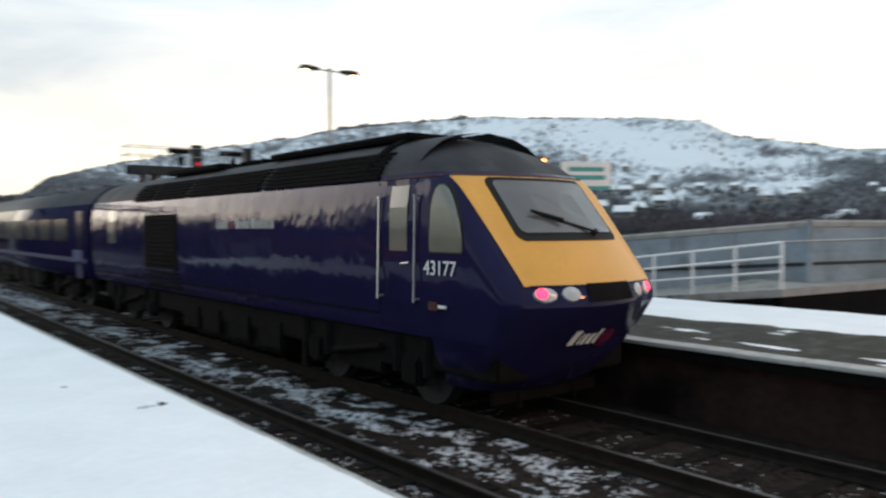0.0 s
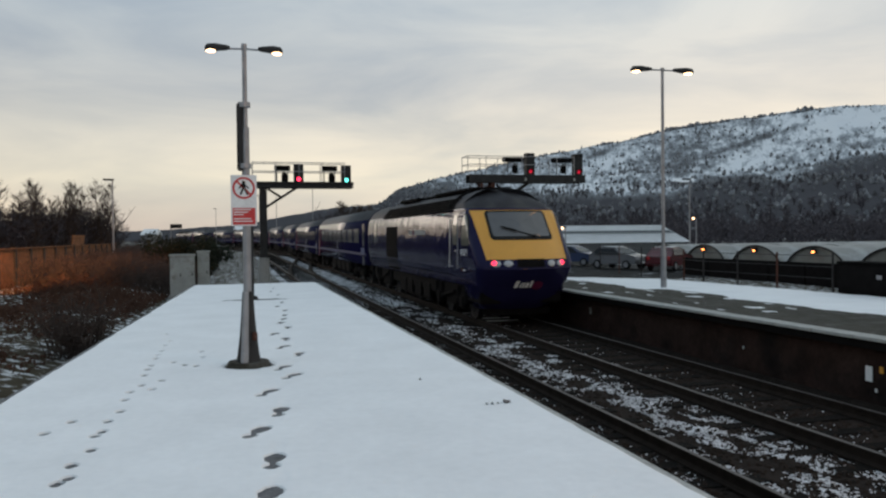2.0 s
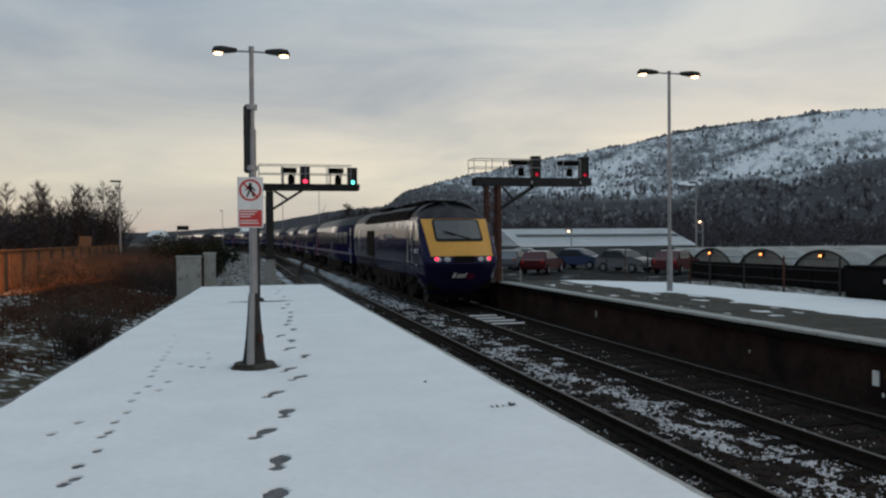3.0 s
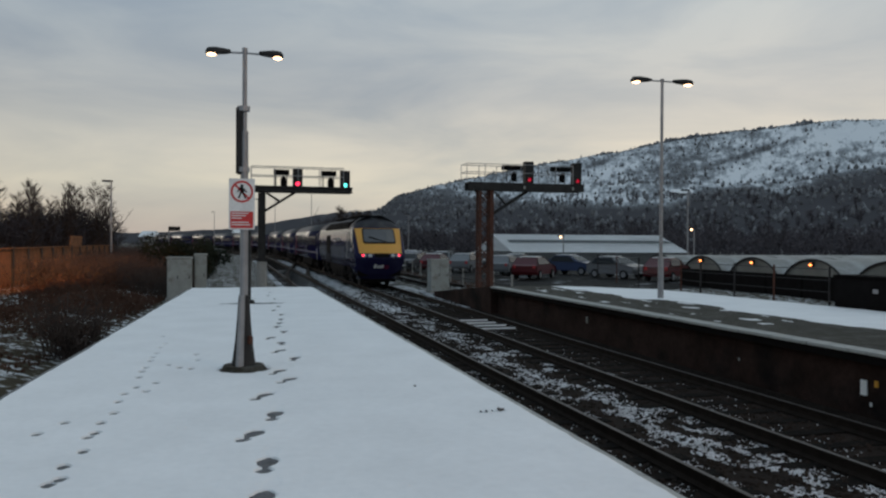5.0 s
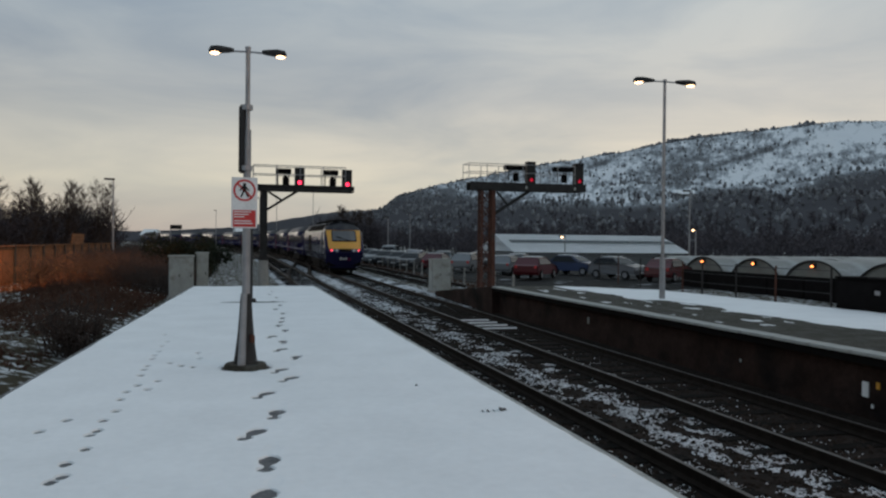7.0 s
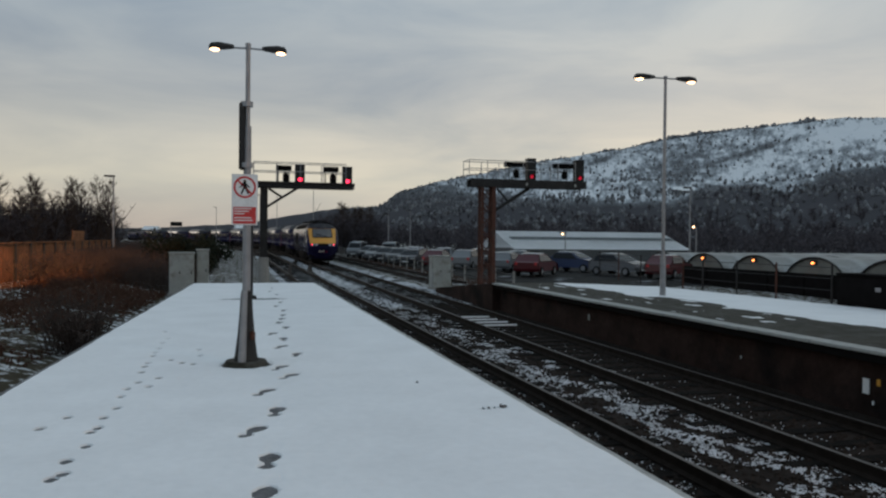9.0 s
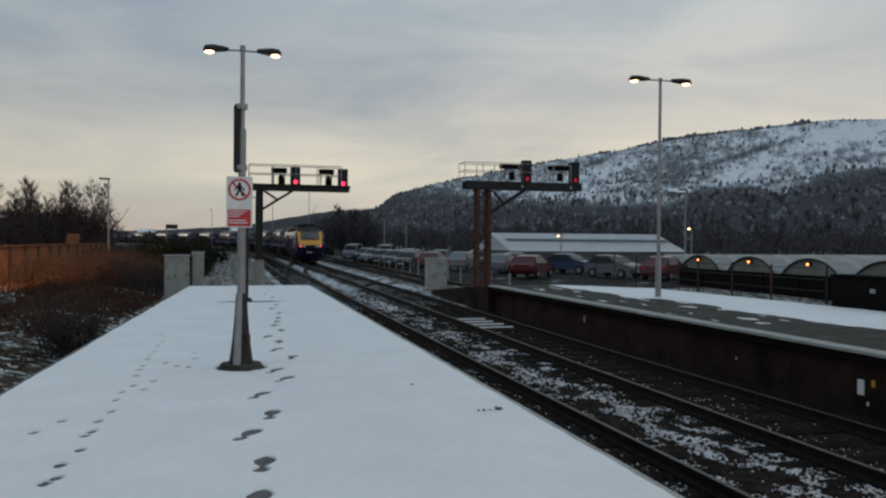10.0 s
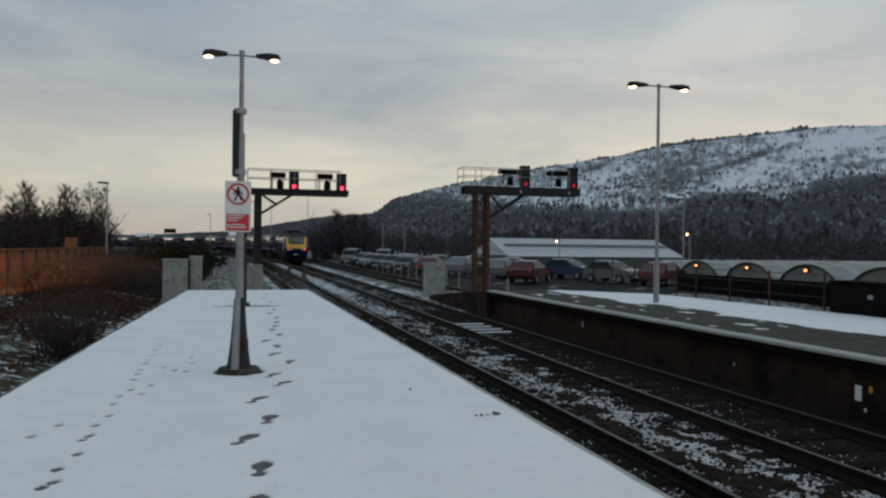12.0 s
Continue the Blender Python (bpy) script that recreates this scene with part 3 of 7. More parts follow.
def hill_material():
    m = bpy.data.materials.new("snowy_hillside")
    m.use_nodes = True
    nt = m.node_tree
    N, L = nt.nodes.new, nt.links.new
    b = nt.nodes["Principled BSDF"]
    b.inputs["Roughness"].default_value, b.inputs["Specular IOR Level"].default_value = 0.95, 0.0
    cover = N("ShaderNodeAttribute")
    cover.attribute_name = "wood_cover"
    slope = N("ShaderNodeAttribute")
    slope.attribute_name = "slope_place"

    def nz(s, d, r, stretch=(1, 1, 1), turn=0.0):
        mp = N("ShaderNodeMapping")
        mp.inputs["Scale"].default_value = stretch
        mp.inputs["Rotation"].default_value = (0, 0, turn)
        L(slope.outputs["Vector"], mp.inputs[0])
        n = N("ShaderNodeTexNoise")
        n.inputs["Scale"].default_value, n.inputs["Detail"].default_value, n.inputs["Roughness"].default_value = s, d, r
        L(mp.outputs[0], n.inputs["Vector"])
        return n.outputs["Fac"]

    def add_scaled(a, n, k):
        q = N("ShaderNodeMath")
        q.operation = "MULTIPLY_ADD"
        q.inputs[1].default_value = k
        L(n, q.inputs[0])
        if a is None:
            q.inputs[2].default_value = -k / 2
            return q.outputs[0]
        p = N("ShaderNodeMath")
        p.operation = "ADD"
        p.inputs[1].default_value = -k / 2
        L(a, p.inputs[0])
        L(p.outputs[0], q.inputs[2])
        return q.outputs[0]

    f = cover.outputs["Fac"]
    f = add_scaled(f, nz(0.016, 3, 0.5), 0.30)
    f = add_scaled(f, nz(0.045, 3, 0.6, (1, 2.2, 1), -0.5), 0.50)
    f = add_scaled(f, nz(0.09, 2, 0.6, (1, 1.4, 1), 0.3), 0.40)
    f = add_scaled(f, nz(0.19, 5, 0.80, (1, 0.75, 1)), 0.80)
    # dark tones lifted to bluish grey, so the colours carry the valley haze
    r = N("ShaderNodeValToRGB")
    e = r.color_ramp.elements
    e[0].position, e[0].color = 0.35, (0.76, 0.77, 0.79, 1)
    e[1].position, e[1].color = 0.90, (0.085, 0.082, 0.088, 1)
    for p, c in ((0.45, (0.42, 0.44, 0.465, 1)), (0.56, (0.20, 0.207, 0.217, 1)), (0.70, (0.13, 0.13, 0.137, 1))):
        e.new(p).color = c
    L(f, r.inputs[0])
    L(r.outputs[0], b.inputs["Base Color"])
    return m


A_, R_ = np.meshgrid(np.linspace(-30, 150, 721), np.concatenate([np.linspace(260, 1500, 170), np.linspace(1520, 1950, 10)]), indexing="ij")
HZ_ = hill_z(A_, R_)
hill = arr_mesh("hill", R_ * np.sin(np.radians(A_)), R_ * np.cos(np.radians(A_)), HZ_, hill_material())
hill.data.attributes.new("wood_cover", "FLOAT", "POINT").data.foreach_set("value", wood_cover(A_, R_, HZ_).ravel())
hill.data.attributes.new("slope_place", "FLOAT_VECTOR", "POINT").data.foreach_set("vector", np.stack([np.radians(A_) * 1000, HZ_ / R_ * 1000, 0 * A_], -1).ravel())
tagged(hill, "long wooded hillside under patchy snow across the valley", "hill", kind="structure")
# ---- the train: power car, eight coaches, power car ----
# local space of a vehicle: x to the right, y forwards, z up from rail level, origin at its middle
CAR_L, COACH_L, GAP = 17.6, 22.6, 0.5


def lerp_table(z, tab):
    return float(np.interp(z, [a for a, _ in tab], [b for _, b in tab]))


# half width and front line (metres behind the nose) by height
HALF_W = [(1.0, 1.23), (1.25, 1.295), (1.5, 1.337), (1.7, 1.358), (1.9, 1.369), (2.3, 1.374), (2.7, 1.362), (2.9, 1.340), (3.1, 1.28), (3.3, 1.17), (3.45, 1.02), (3.6, 0.79), (3.7, 0.52), (3.76, 0.0)]
NOSE_U = [(0.38, 0.85), (0.55, 0.62), (0.8, 0.42), (1.0, 0.30), (1.25, 0.14), (1.48, 0.0), (1.56, 0.0), (1.74, 0.08), (3.05, 1.18), (3.14, 1.26), (3.3, 1.40), (3.45, 1.62), (3.6, 2.0), (3.7, 2.5), (3.76, 3.2)]
LEVELS = [1.0, 1.12, 1.25, 1.40, 1.50, 1.58, 1.74, 1.9, 2.1, 2.3, 2.5, 2.7, 2.9, 3.05, 3.14, 3.22, 3.3, 3.38, 3.45, 3.53, 3.6, 3.66, 3.7, 3.735, 3.755]
FRONT_STEPS = 11


def bow(z):
    """How far the middle of the nose stands before its corners."""
    return float(np.interp(z, [1.0, 1.5, 1.8, 3.05, 3.3], [0.16, 0.30, 0.30, 0.22, 0.10]))


def corner_r(z, w):
    """Plan radius of the nose corners: tight beside the windscreen, full round on the dome."""
    return min(float(np.interp(z, [3.05, 3.2, 3.4, 3.6], [0.30, 0.50, 0.75, 0.75])), w * 0.85)


def nose_slice(z):
    """Plan outline at height z: left side from the back to the nose, across it, and back along the right side."""
    w, u0 = lerp_table(z, HALF_W), lerp_table(z, NOSE_U)
    r = corner_r(z, w)
    pts = [(-w, CAR_L), (-w, 9.0), (-w, 5.0), (-w, 3.2), (-w, 2.1), (-w, u0 + r + 0.25)]
    side = len(pts)
    for k in range(5):
        a = radians(90 * k / 4)
        pts.append((-w + r - r * math.cos(a), u0 + r * (1 - math.sin(a)) + 0.10))
    corner = len(pts)
    inner = w - r
    for k in range(1, FRONT_STEPS + 1):
        x = -inner + 2 * inner * k / FRONT_STEPS
        pts.append((x, u0 + 0.10 - bow(z) * (1 - (x / max(inner, 1e-3)) ** 2)))
    mirror = [(-x, u) for x, u in reversed(pts[:corner - 1])]
    pts = pts + mirror
    return pts, side, corner


def front_point(x, z, out=0.0):
    """A point of the sloping nose at (x, z), pushed out of the surface."""
    w, u0 = lerp_table(z, HALF_W), lerp_table(z, NOSE_U)
    r = corner_r(z, w)
    inner = w - r
    u = u0 + 0.10 - bow(z) * (1 - min(1.0, (abs(x) / inner)) ** 2)
    if abs(x) > inner:
        c = min(1.0, (abs(x) - inner) / r)
        u += r * (1 - math.sqrt(1 - c * c))
    return Vector((x, CAR_L / -2 + u - out, z + out * 0.8))


def patch(bm, corners, n=6, m=4, out=0.012, mi=0):
    """A thin sheet that follows the nose between four (x, z) corners: bottom left, bottom right, top right, top left."""
    (ax, az), (bx, bz), (cx, cz), (dx, dz) = corners
    rows = []
    for i in range(m + 1):
        t = i / m
        row = []
        for j in range(n + 1):
            s = j / n
            x = (ax * (1 - s) + bx * s) * (1 - t) + (dx * (1 - s) + cx * s) * t
            z = (az * (1 - s) + bz * s) * (1 - t) + (dz * (1 - s) + cz * s) * t
            row.append(bm.verts.new(front_point(x, z, out)))
        rows.append(row)
    for i in range(m):
        for j in range(n):
            f = bm.faces.new((rows[i][j], rows[i][j + 1], rows[i + 1][j + 1], rows[i + 1][j]))
            f.material_index = mi
    return rows


def rounded_pane(bm, z0, z1, w0, w1, r, out):
    """A pane with rounded corners lying on the sloping nose; w0 and w1 are its half widths at foot and head."""
    ring = []
    for sx, sz, a0 in ((1, -1, -90), (1, 1, 0), (-1, 1, 90), (-1, -1, 180)):
        for k in range(6):
            a = radians(a0 + 18 * k)
            z = (z1 - r if sz > 0 else z0 + r) + r * math.sin(a)
            w = w0 + (w1 - w0) * (z - z0) / (z1 - z0)
            ring.append((sx * (w - r) + r * math.cos(a), z))
        if sx * sz > 0:
            z = z1 if sz > 0 else z0
            w = (w1 if sz > 0 else w0) - r
            ring += [(sz * w * (1 - 2 * q / 12), z) for q in range(1, 12)]
    zm = (z0 + z1) / 2
    outer = [bm.verts.new(front_point(x, z, out)) for x, z in ring]
    mid = [bm.verts.new(front_point(x * 0.5, zm + (z - zm) * 0.5, out)) for x, z in ring]
    c = bm.verts.new(front_point(0, zm, out))
    low = [bm.verts.new(front_point(x, z, -0.01)) for x, z in ring]
    n = len(ring)
    for k in range(n):
        j = (k + 1) % n
        bm.faces.new((outer[k], outer[j], mid[j], mid[k]))
        bm.faces.new((mid[k], mid[j], c))
        bm.faces.new((low[k], low[j], outer[j], outer[k]))
    bmesh.ops.recalc_face_normals(bm, faces=bm.faces[:])


def side_x(z):
    return lerp_table(z, HALF_W)


def side_panel(bm, u0, u1, z0, z1, side, out=0.012, skew=0.0, rows=3):
    """A raised panel on the body side; skew leans its front edge back with height."""
    vs = []
    for i in range(rows + 1):
        z = z0 + (z1 - z0) * i / rows
        x = (side_x(z) + out) * side
        a, b = u0 + skew * i / rows, u1
        vs.append([bm.verts.new((x, -CAR_L / 2 + a, z)), bm.verts.new((x, -CAR_L / 2 + b, z)),
                   bm.verts.new((x - side * (out + 0.02), -CAR_L / 2 + a, z)), bm.verts.new((x - side * (out + 0.02), -CAR_L / 2 + b, z))])
    for i in range(rows):
        p, q = vs[i], vs[i + 1]
        bm.faces.new((p[0], p[1], q[1], q[0]))
        bm.faces.new((p[2], p[0], q[0], q[2]))
        bm.faces.new((p[1], p[3], q[3], q[1]))
    bm.faces.new((vs[0][0], vs[0][2], vs[0][3], vs[0][1]))
    bm.faces.new((vs[-1][0], vs[-1][1], vs[-1][3], vs[-1][2]))
    bmesh.ops.recalc_face_normals(bm, faces=bm.faces[:])


def body_x(u, z):
    """Half width of the body at u metres behind the nose, round the nose corner too."""
    w, u0 = lerp_table(z, HALF_W), lerp_table(z, NOSE_U)
    r = corner_r(z, w)
    c = min(1.0, max(0.0, 1 - (u - u0 - 0.10) / r))
    return w - r + r * math.sqrt(1 - c * c)


def side_sheet(bm, rows, side, out, cols=8):
    """A thin raised sheet that follows the body side; rows of height, front and rear edge."""
    grid = []
    for z, a, b in rows:
        us = [a + (b - a) * k / cols for k in range(cols + 1)]
        grid.append([bm.verts.new((side * (body_x(u, z) + out), -CAR_L / 2 + u - out * 0.3, z)) for u in us])
    for p, q in zip(grid, grid[1:]):
        for k in range(cols):
            bm.faces.new((p[k], p[k + 1], q[k + 1], q[k]))
    rim = grid[0] + [g[-1] for g in grid[1:]] + grid[-1][-2::-1] + [g[0] for g in grid[-2:0:-1]]
    low = [bm.verts.new((v.co.x - side * (out + 0.02), v.co.y, v.co.z)) for v in rim]
    for k in range(len(rim)):
        j = (k + 1) % len(rim)
        bm.faces.new((rim[k], rim[j], low[j], low[k]))
    bmesh.ops.recalc_face_normals(bm, faces=bm.faces[:])


CAB_WINDOW = [(2.12, 1.00, 1.60), (2.16, 0.98, 1.62), (2.3, 0.98, 1.62), (2.5, 1.04, 1.61), (2.68, 1.14, 1.60), (2.82, 1.24, 1.57), (2.91, 1.32, 1.53), (2.96, 1.40, 1.47)]


def text_mesh(text, size, depth=0.004):
    cu = bpy.data.curves.new("lettering", "FONT")
    cu.body, cu.size, cu.extrude = text, size, depth
    ob = bpy.data.objects.new("lettering", cu)
    scene.collection.objects.link(ob)
    bpy.context.view_layer.update()
    me = bpy.data.meshes.new_from_object(ob.evaluated_get(bpy.context.evaluated_depsgraph_get()))
    bpy.data.objects.remove(ob)
    return me


def bogie(parent, y, wheel_base=2.6):
    b = new("bogie")
    b.parent = parent
    b.matrix_basis = pose(0, y, 0)
    bm = bmesh.new()
    for s in (-1, 1):
        box(bm, (s * 1.08, 0, 0.62), (0.16, 3.5, 0.24), bevel=0.03)
        box(bm, (s * 1.08, 0, 0.45), (0.14, 1.1, 0.22), bevel=0.03)
        for dy in (-1.3, 1.3):
            box(bm, (s * 1.12, dy, 0.50), (0.22, 0.42, 0.40), bevel=0.05)
            rod(bm, (s * 1.12, dy - 0.35, 0.45), (s * 1.12, dy - 0.35, 0.95), 0.11, seg=10)
            rod(bm, (s * 1.12, dy + 0.35, 0.45), (s * 1.12, dy + 0.35, 0.95), 0.11, seg=10)
        rod(bm, (s * 1.2, -0.6, 0.75), (s * 1.2, 0.7, 0.55), 0.05)
        box(bm, (s * 1.0, 1.95, 0.35), (0.12, 0.2, 0.5), bevel=0.02)
    box(bm, (0, 0, 0.7), (2.1, 0.7, 0.22), bevel=0.03)
    ob = new("bogie_frame", mesh_of("bogie_frame", bm, M["black"]))
    ob.parent = b
    wheels = []
    for dy in (-wheel_base / 2, wheel_base / 2):
        bm = bmesh.new()
        rod(bm, (-0.9, 0, 0), (0.9, 0, 0), 0.08)
        for s in (-1, 1):
            rod(bm, (s * 0.69, 0, 0), (s * 0.82, 0, 0), 0.50, seg=28)
            rod(bm, (s * 0.66, 0, 0), (s * 0.69, 0, 0), 0.53, seg=28)
            for k in range(6):
                a = k * math.pi / 3
                rod(bm, (s * 0.83, 0.3 * math.cos(a), 0.3 * math.sin(a)), (s * 0.845, 0.3 * math.cos(a), 0.3 * math.sin(a)), 0.05, seg=6)
        w = new("wheelset", mesh_of("wheelset", bm, M["darksteel"]))
        w.parent = b
        w.matrix_basis = pose(0, dy, 0.50)
        wheels.append(w)
    return wheels


def lamp_disc(bm, x, z, rx, rz, out):
    """An oval lens lying on the nose."""
    n = 20
    mid = bm.verts.new(front_point(x, z, out + 0.02))
    ring = [bm.verts.new(front_point(x + rx * math.cos(2 * math.pi * k / n), z + rz * math.sin(2 * math.pi * k / n), out)) for k in range(n)]
    base = [bm.verts.new(front_point(x + rx * 1.02 * math.cos(2 * math.pi * k / n), z + rz * 1.02 * math.sin(2 * math.pi * k / n), -0.02)) for k in range(n)]
    for k in range(n):
        bm.faces.new((ring[k], ring[(k + 1) % n], mid))
        bm.faces.new((base[k], base[(k + 1) % n], ring[(k + 1) % n], ring[k]))
    bmesh.ops.recalc_face_normals(bm, faces=bm.faces[:])


def build_power_car():
    car = thing("power_car", "navy blue diesel power car with sloping yellow nose, tail lights lit", "locomotive")
    wheels = []
    # shell
    bm = bmesh.new()
    rows = []
    for z in LEVELS:
        pts, side, corner = nose_slice(z)
        rows.append([bm.verts.new((x, -CAR_L / 2 + u, z)) for x, u in pts])
    n = len(rows[0])
    for i in range(len(rows) - 1):
        for j in range(n - 1):
            f = bm.faces.new((rows[i][j], rows[i][j + 1], rows[i + 1][j + 1], rows[i + 1][j]))
            zm = (LEVELS[i] + LEVELS[i + 1]) / 2
            if zm > 3.14:
                f.material_index = 1
    bm.faces.new(rows[-1])
    bm.faces.new([r[0] for r in rows] + [r[-1] for r in reversed(rows)])
    bm.faces.new([rows[0][k] for k in range(n)][::-1])
    bmesh.ops.recalc_face_normals(bm, faces=bm.faces[:])
    body = part("body", bm, [M["blue"], M["troof"]], car, "glossy navy body", smooth=True)
    md = body.modifiers.new("crisp", "EDGE_SPLIT")
    md.split_angle = radians(28)
    # skirt below the nose
    bm = bmesh.new()
    rows = []
    for z, u, w in ((1.02, 0.26, 1.29), (0.8, 0.42, 1.22), (0.55, 0.62, 1.10), (0.38, 0.85, 1.0)):
        row = [bm.verts.new((-w, -CAR_L / 2 + 1.7, z))]
        for k in range(13):
            x = -w + 2 * w * k / 12
            row.append(bm.verts.new((x, -CAR_L / 2 + u + 0.35 * abs(x / w) ** 4, z)))
        row.append(bm.verts.new((w, -CAR_L / 2 + 1.7, z)))
        rows.append(row)
    for i in range(len(rows) - 1):
        for j in range(len(rows[0]) - 1):
            bm.faces.new((rows[i][j], rows[i][j + 1], rows[i + 1][j + 1], rows[i + 1][j]))
    bmesh.ops.recalc_face_normals(bm, faces=bm.faces[:])
    part("front_skirt", bm, M["blue"], car, smooth=True)
    bm = bmesh.new()
    patch(bm, ((-1.12, 1.735), (1.12, 1.735), (1.225, 3.065), (-1.225, 3.065)), 40, 16, 0.012)
    part("nose_panel", bm, M["yellow"], car, "warm yellow sloping nose panel", smooth=True)
    # windscreen: rubber frame, glass, wiper
    bm = bmesh.new()
    rounded_pane(bm, 2.25, 3.045, 0.88, 0.87, 0.10, 0.022)
    part("windscreen_frame", bm, M["rubber"], car, "black rubber windscreen surround")
    bm = bmesh.new()
    rounded_pane(bm, 2.335, 2.995, 0.81, 0.80, 0.07, 0.032)
    part("windscreen", bm, M["screen"], car, "large reflecting windscreen, sky reflection also put into its grey")
    bm = bmesh.new()
    a, b = front_point(0.30, 2.32, 0.06), front_point(-0.52, 2.56, 0.06)
    rod(bm, a, b, 0.018)
    rod(bm, front_point(-0.18, 2.46, 0.075), front_point(-0.57, 2.575, 0.07), 0.020)
    rod(bm, front_point(0.30, 2.32, 0.0), front_point(0.30, 2.32, 0.08), 0.035)
    part("wiper", bm, M["rubber"], car)
    # light clusters
    for s in (-1, 1):
        bm = bmesh.new()
        lamp_disc(bm, s * 0.905, 1.640, 0.125, 0.078, 0.014)
        tl = part("tail_light", bm, M["lens"], car, "clear tail light lens with a lit red core")
        bm = bmesh.new()
        lamp_disc(bm, s * 0.95, 1.643, 0.055, 0.055, 0.036)
        q = new("red_core", mesh_of("red_core", bm, M["taillit"]))
        q.parent = tl
        bm = bmesh.new()
        lamp_disc(bm, s * 0.60, 1.645, 0.11, 0.078, 0.014)
        part("headlight", bm, M["lens"], car, "clear headlight lens, unlit")
    bm = bmesh.new()
    patch(bm, ((-0.39, 1.545), (0.39, 1.545), (0.37, 1.755), (-0.37, 1.755)), 10, 4, 0.016)
    part("nose_vent", bm, M["black"], car, "black louvred panel between the lights")
    bm = bmesh.new()
    patch(bm, ((-1.05, 1.728), (1.05, 1.728), (1.05, 1.745), (-1.05, 1.745)), 24, 1, 0.013)
    part("nose_trim", bm, M["blue"], car)
    # operator's mark on the lower nose: plain slanted bars and a rosette
    x = -0.36
    for k, wdt in enumerate((0.13, 0.045, 0.08, 0.10, 0.08)):
        bm = bmesh.new()
        h = 0.19 if k in (0, 4) else 0.14
        patch(bm, ((x, 0.95), (x + wdt * 0.75, 0.95), (x + wdt * 0.75 + 0.04, 0.95 + h), (x + 0.04, 0.95 + h)), 2, 2, 0.05)
        part("mark_bar", bm, M["white"], car, "white bar of the operator's mark")
        x += wdt + 0.015
    bm = bmesh.new()
    lamp_disc(bm, 0.30, 1.03, 0.15, 0.09, 0.05)
    part("mark_rosette", bm, M["magenta"], car, "dark red rosette of the operator's mark")
    # body sides
    for s in (-1, 1):
        bm = bmesh.new()
        side_panel(bm, 1.98, 2.66, 1.42, 3.06, s, 0.012)
        d = part("cab_door", bm, M["blue"], car, "navy cab door with window")
        bm = bmesh.new()
        side_panel(bm, 2.10, 2.50, 2.12, 2.98, s, 0.020)
        w = new("door_window", mesh_of("door_window", bm, M["cabglass"]))
        w.parent = d
        bm = bmesh.new()
        rod(bm, ((1.42) * s, -CAR_L / 2 + 2.2, 1.95), ((1.42) * s, -CAR_L / 2 + 2.02, 1.97), 0.014)
        w = new("door_handle", mesh_of("door_handle", bm, M["chrome"]))
        w.parent = d
        for u in (1.90, 2.74):
            bm = bmesh.new()
            rod(bm, (1.43 * s, -CAR_L / 2 + u, 1.46), (1.40 * s, -CAR_L / 2 + u, 2.86), 0.017)
            for zz in (1.5, 2.84):
                rod(bm, (1.33 * s, -CAR_L / 2 + u, zz), (1.42 * s, -CAR_L / 2 + u, zz), 0.015)
            part("handrail", bm, M["chrome"] if u > 2.5 else M["steel"], car, "bright vertical handrail")
        bm = bmesh.new()
        side_sheet(bm, [(z + (z - 2.5) * 0.05, a - 0.03, b + 0.03) for z, a, b in CAB_WINDOW], s, 0.010)
        sw = part("cab_side_window", bm, M["rubber"], car, "pale cab side window in a dark seal")
        bm = bmesh.new()
        side_sheet(bm, CAB_WINDOW, s, 0.016)
        w = new("pane", mesh_of("pane", bm, M["cabglass"]))
        w.parent = sw
        # drip strip along the foot of the body and panel seams
        bm = bmesh.new()
        side_panel(bm, 2.9, CAR_L - 0.1, 1.235, 1.262, s, 0.010, rows=1)
        part("foot_strip", bm, M["black"], car)
        for u in (2.84, 8.95, 13.25, 16.35):
            bm = bmesh.new()
            side_panel(bm, u, u + 0.022, 1.08, 3.04, s, 0.003, rows=8)
            part("panel_seam", bm, M["black"], car)
        # side grille with slats
        bm = bmesh.new()
        side_panel(bm, 10.7, 12.9, 1.05, 2.74, s, 0.008)
        gr = part("grille", bm, M["black"], car, "tall black louvred air intake")
        for k in range(16):
            bm = bmesh.new()
            z = 1.14 + k * 0.10
            box(bm, ((side_x(z) + 0.022) * s, -CAR_L / 2 + 11.8, z), (0.03, 2.1, 0.035))
            w = new("slat", mesh_of("slat", bm, M["black"]))
            w.parent = gr
        # guard's window and rear door
        bm = bmesh.new()
        side_panel(bm, 15.3, 15.9, 2.05, 2.9, s, 0.012)
        part("guard_window", bm, M["cabglass"], car, "small guard's window")
        # black roof-side louvres in bays
        for u0, u1 in ((2.9, 6.6), (6.75, 10.3), (10.45, 12.5), (12.65, 13.9)):
            bm = bmesh.new()
            for k in range(6):
                z = 3.12 + k * 0.07
                box(bm, ((side_x(z) + 0.0) * s, -CAR_L / 2 + (u0 + u1) / 2, z), (0.10, u1 - u0, 0.045))
            part("roof_louvres", bm, M["black"], car, "black roof-side louvres")
        # running number
        me = text_mesh("43177", 0.262)
        me.materials.append(M["white"])
        ob = new("running_number", me)
        ob.parent = car
        zz = 1.83
        ob.matrix_basis = (pose(-(side_x(1.9) + 0.016), -CAR_L / 2 + 1.74, zz, 90, 0, -90) if s < 0 else pose(side_x(1.9) + 0.016, -CAR_L / 2 + 1.00, zz, 90, 0, 90))
        tagged(ob, "white running number")
        # operator's name as plain bars
        u = 8.5
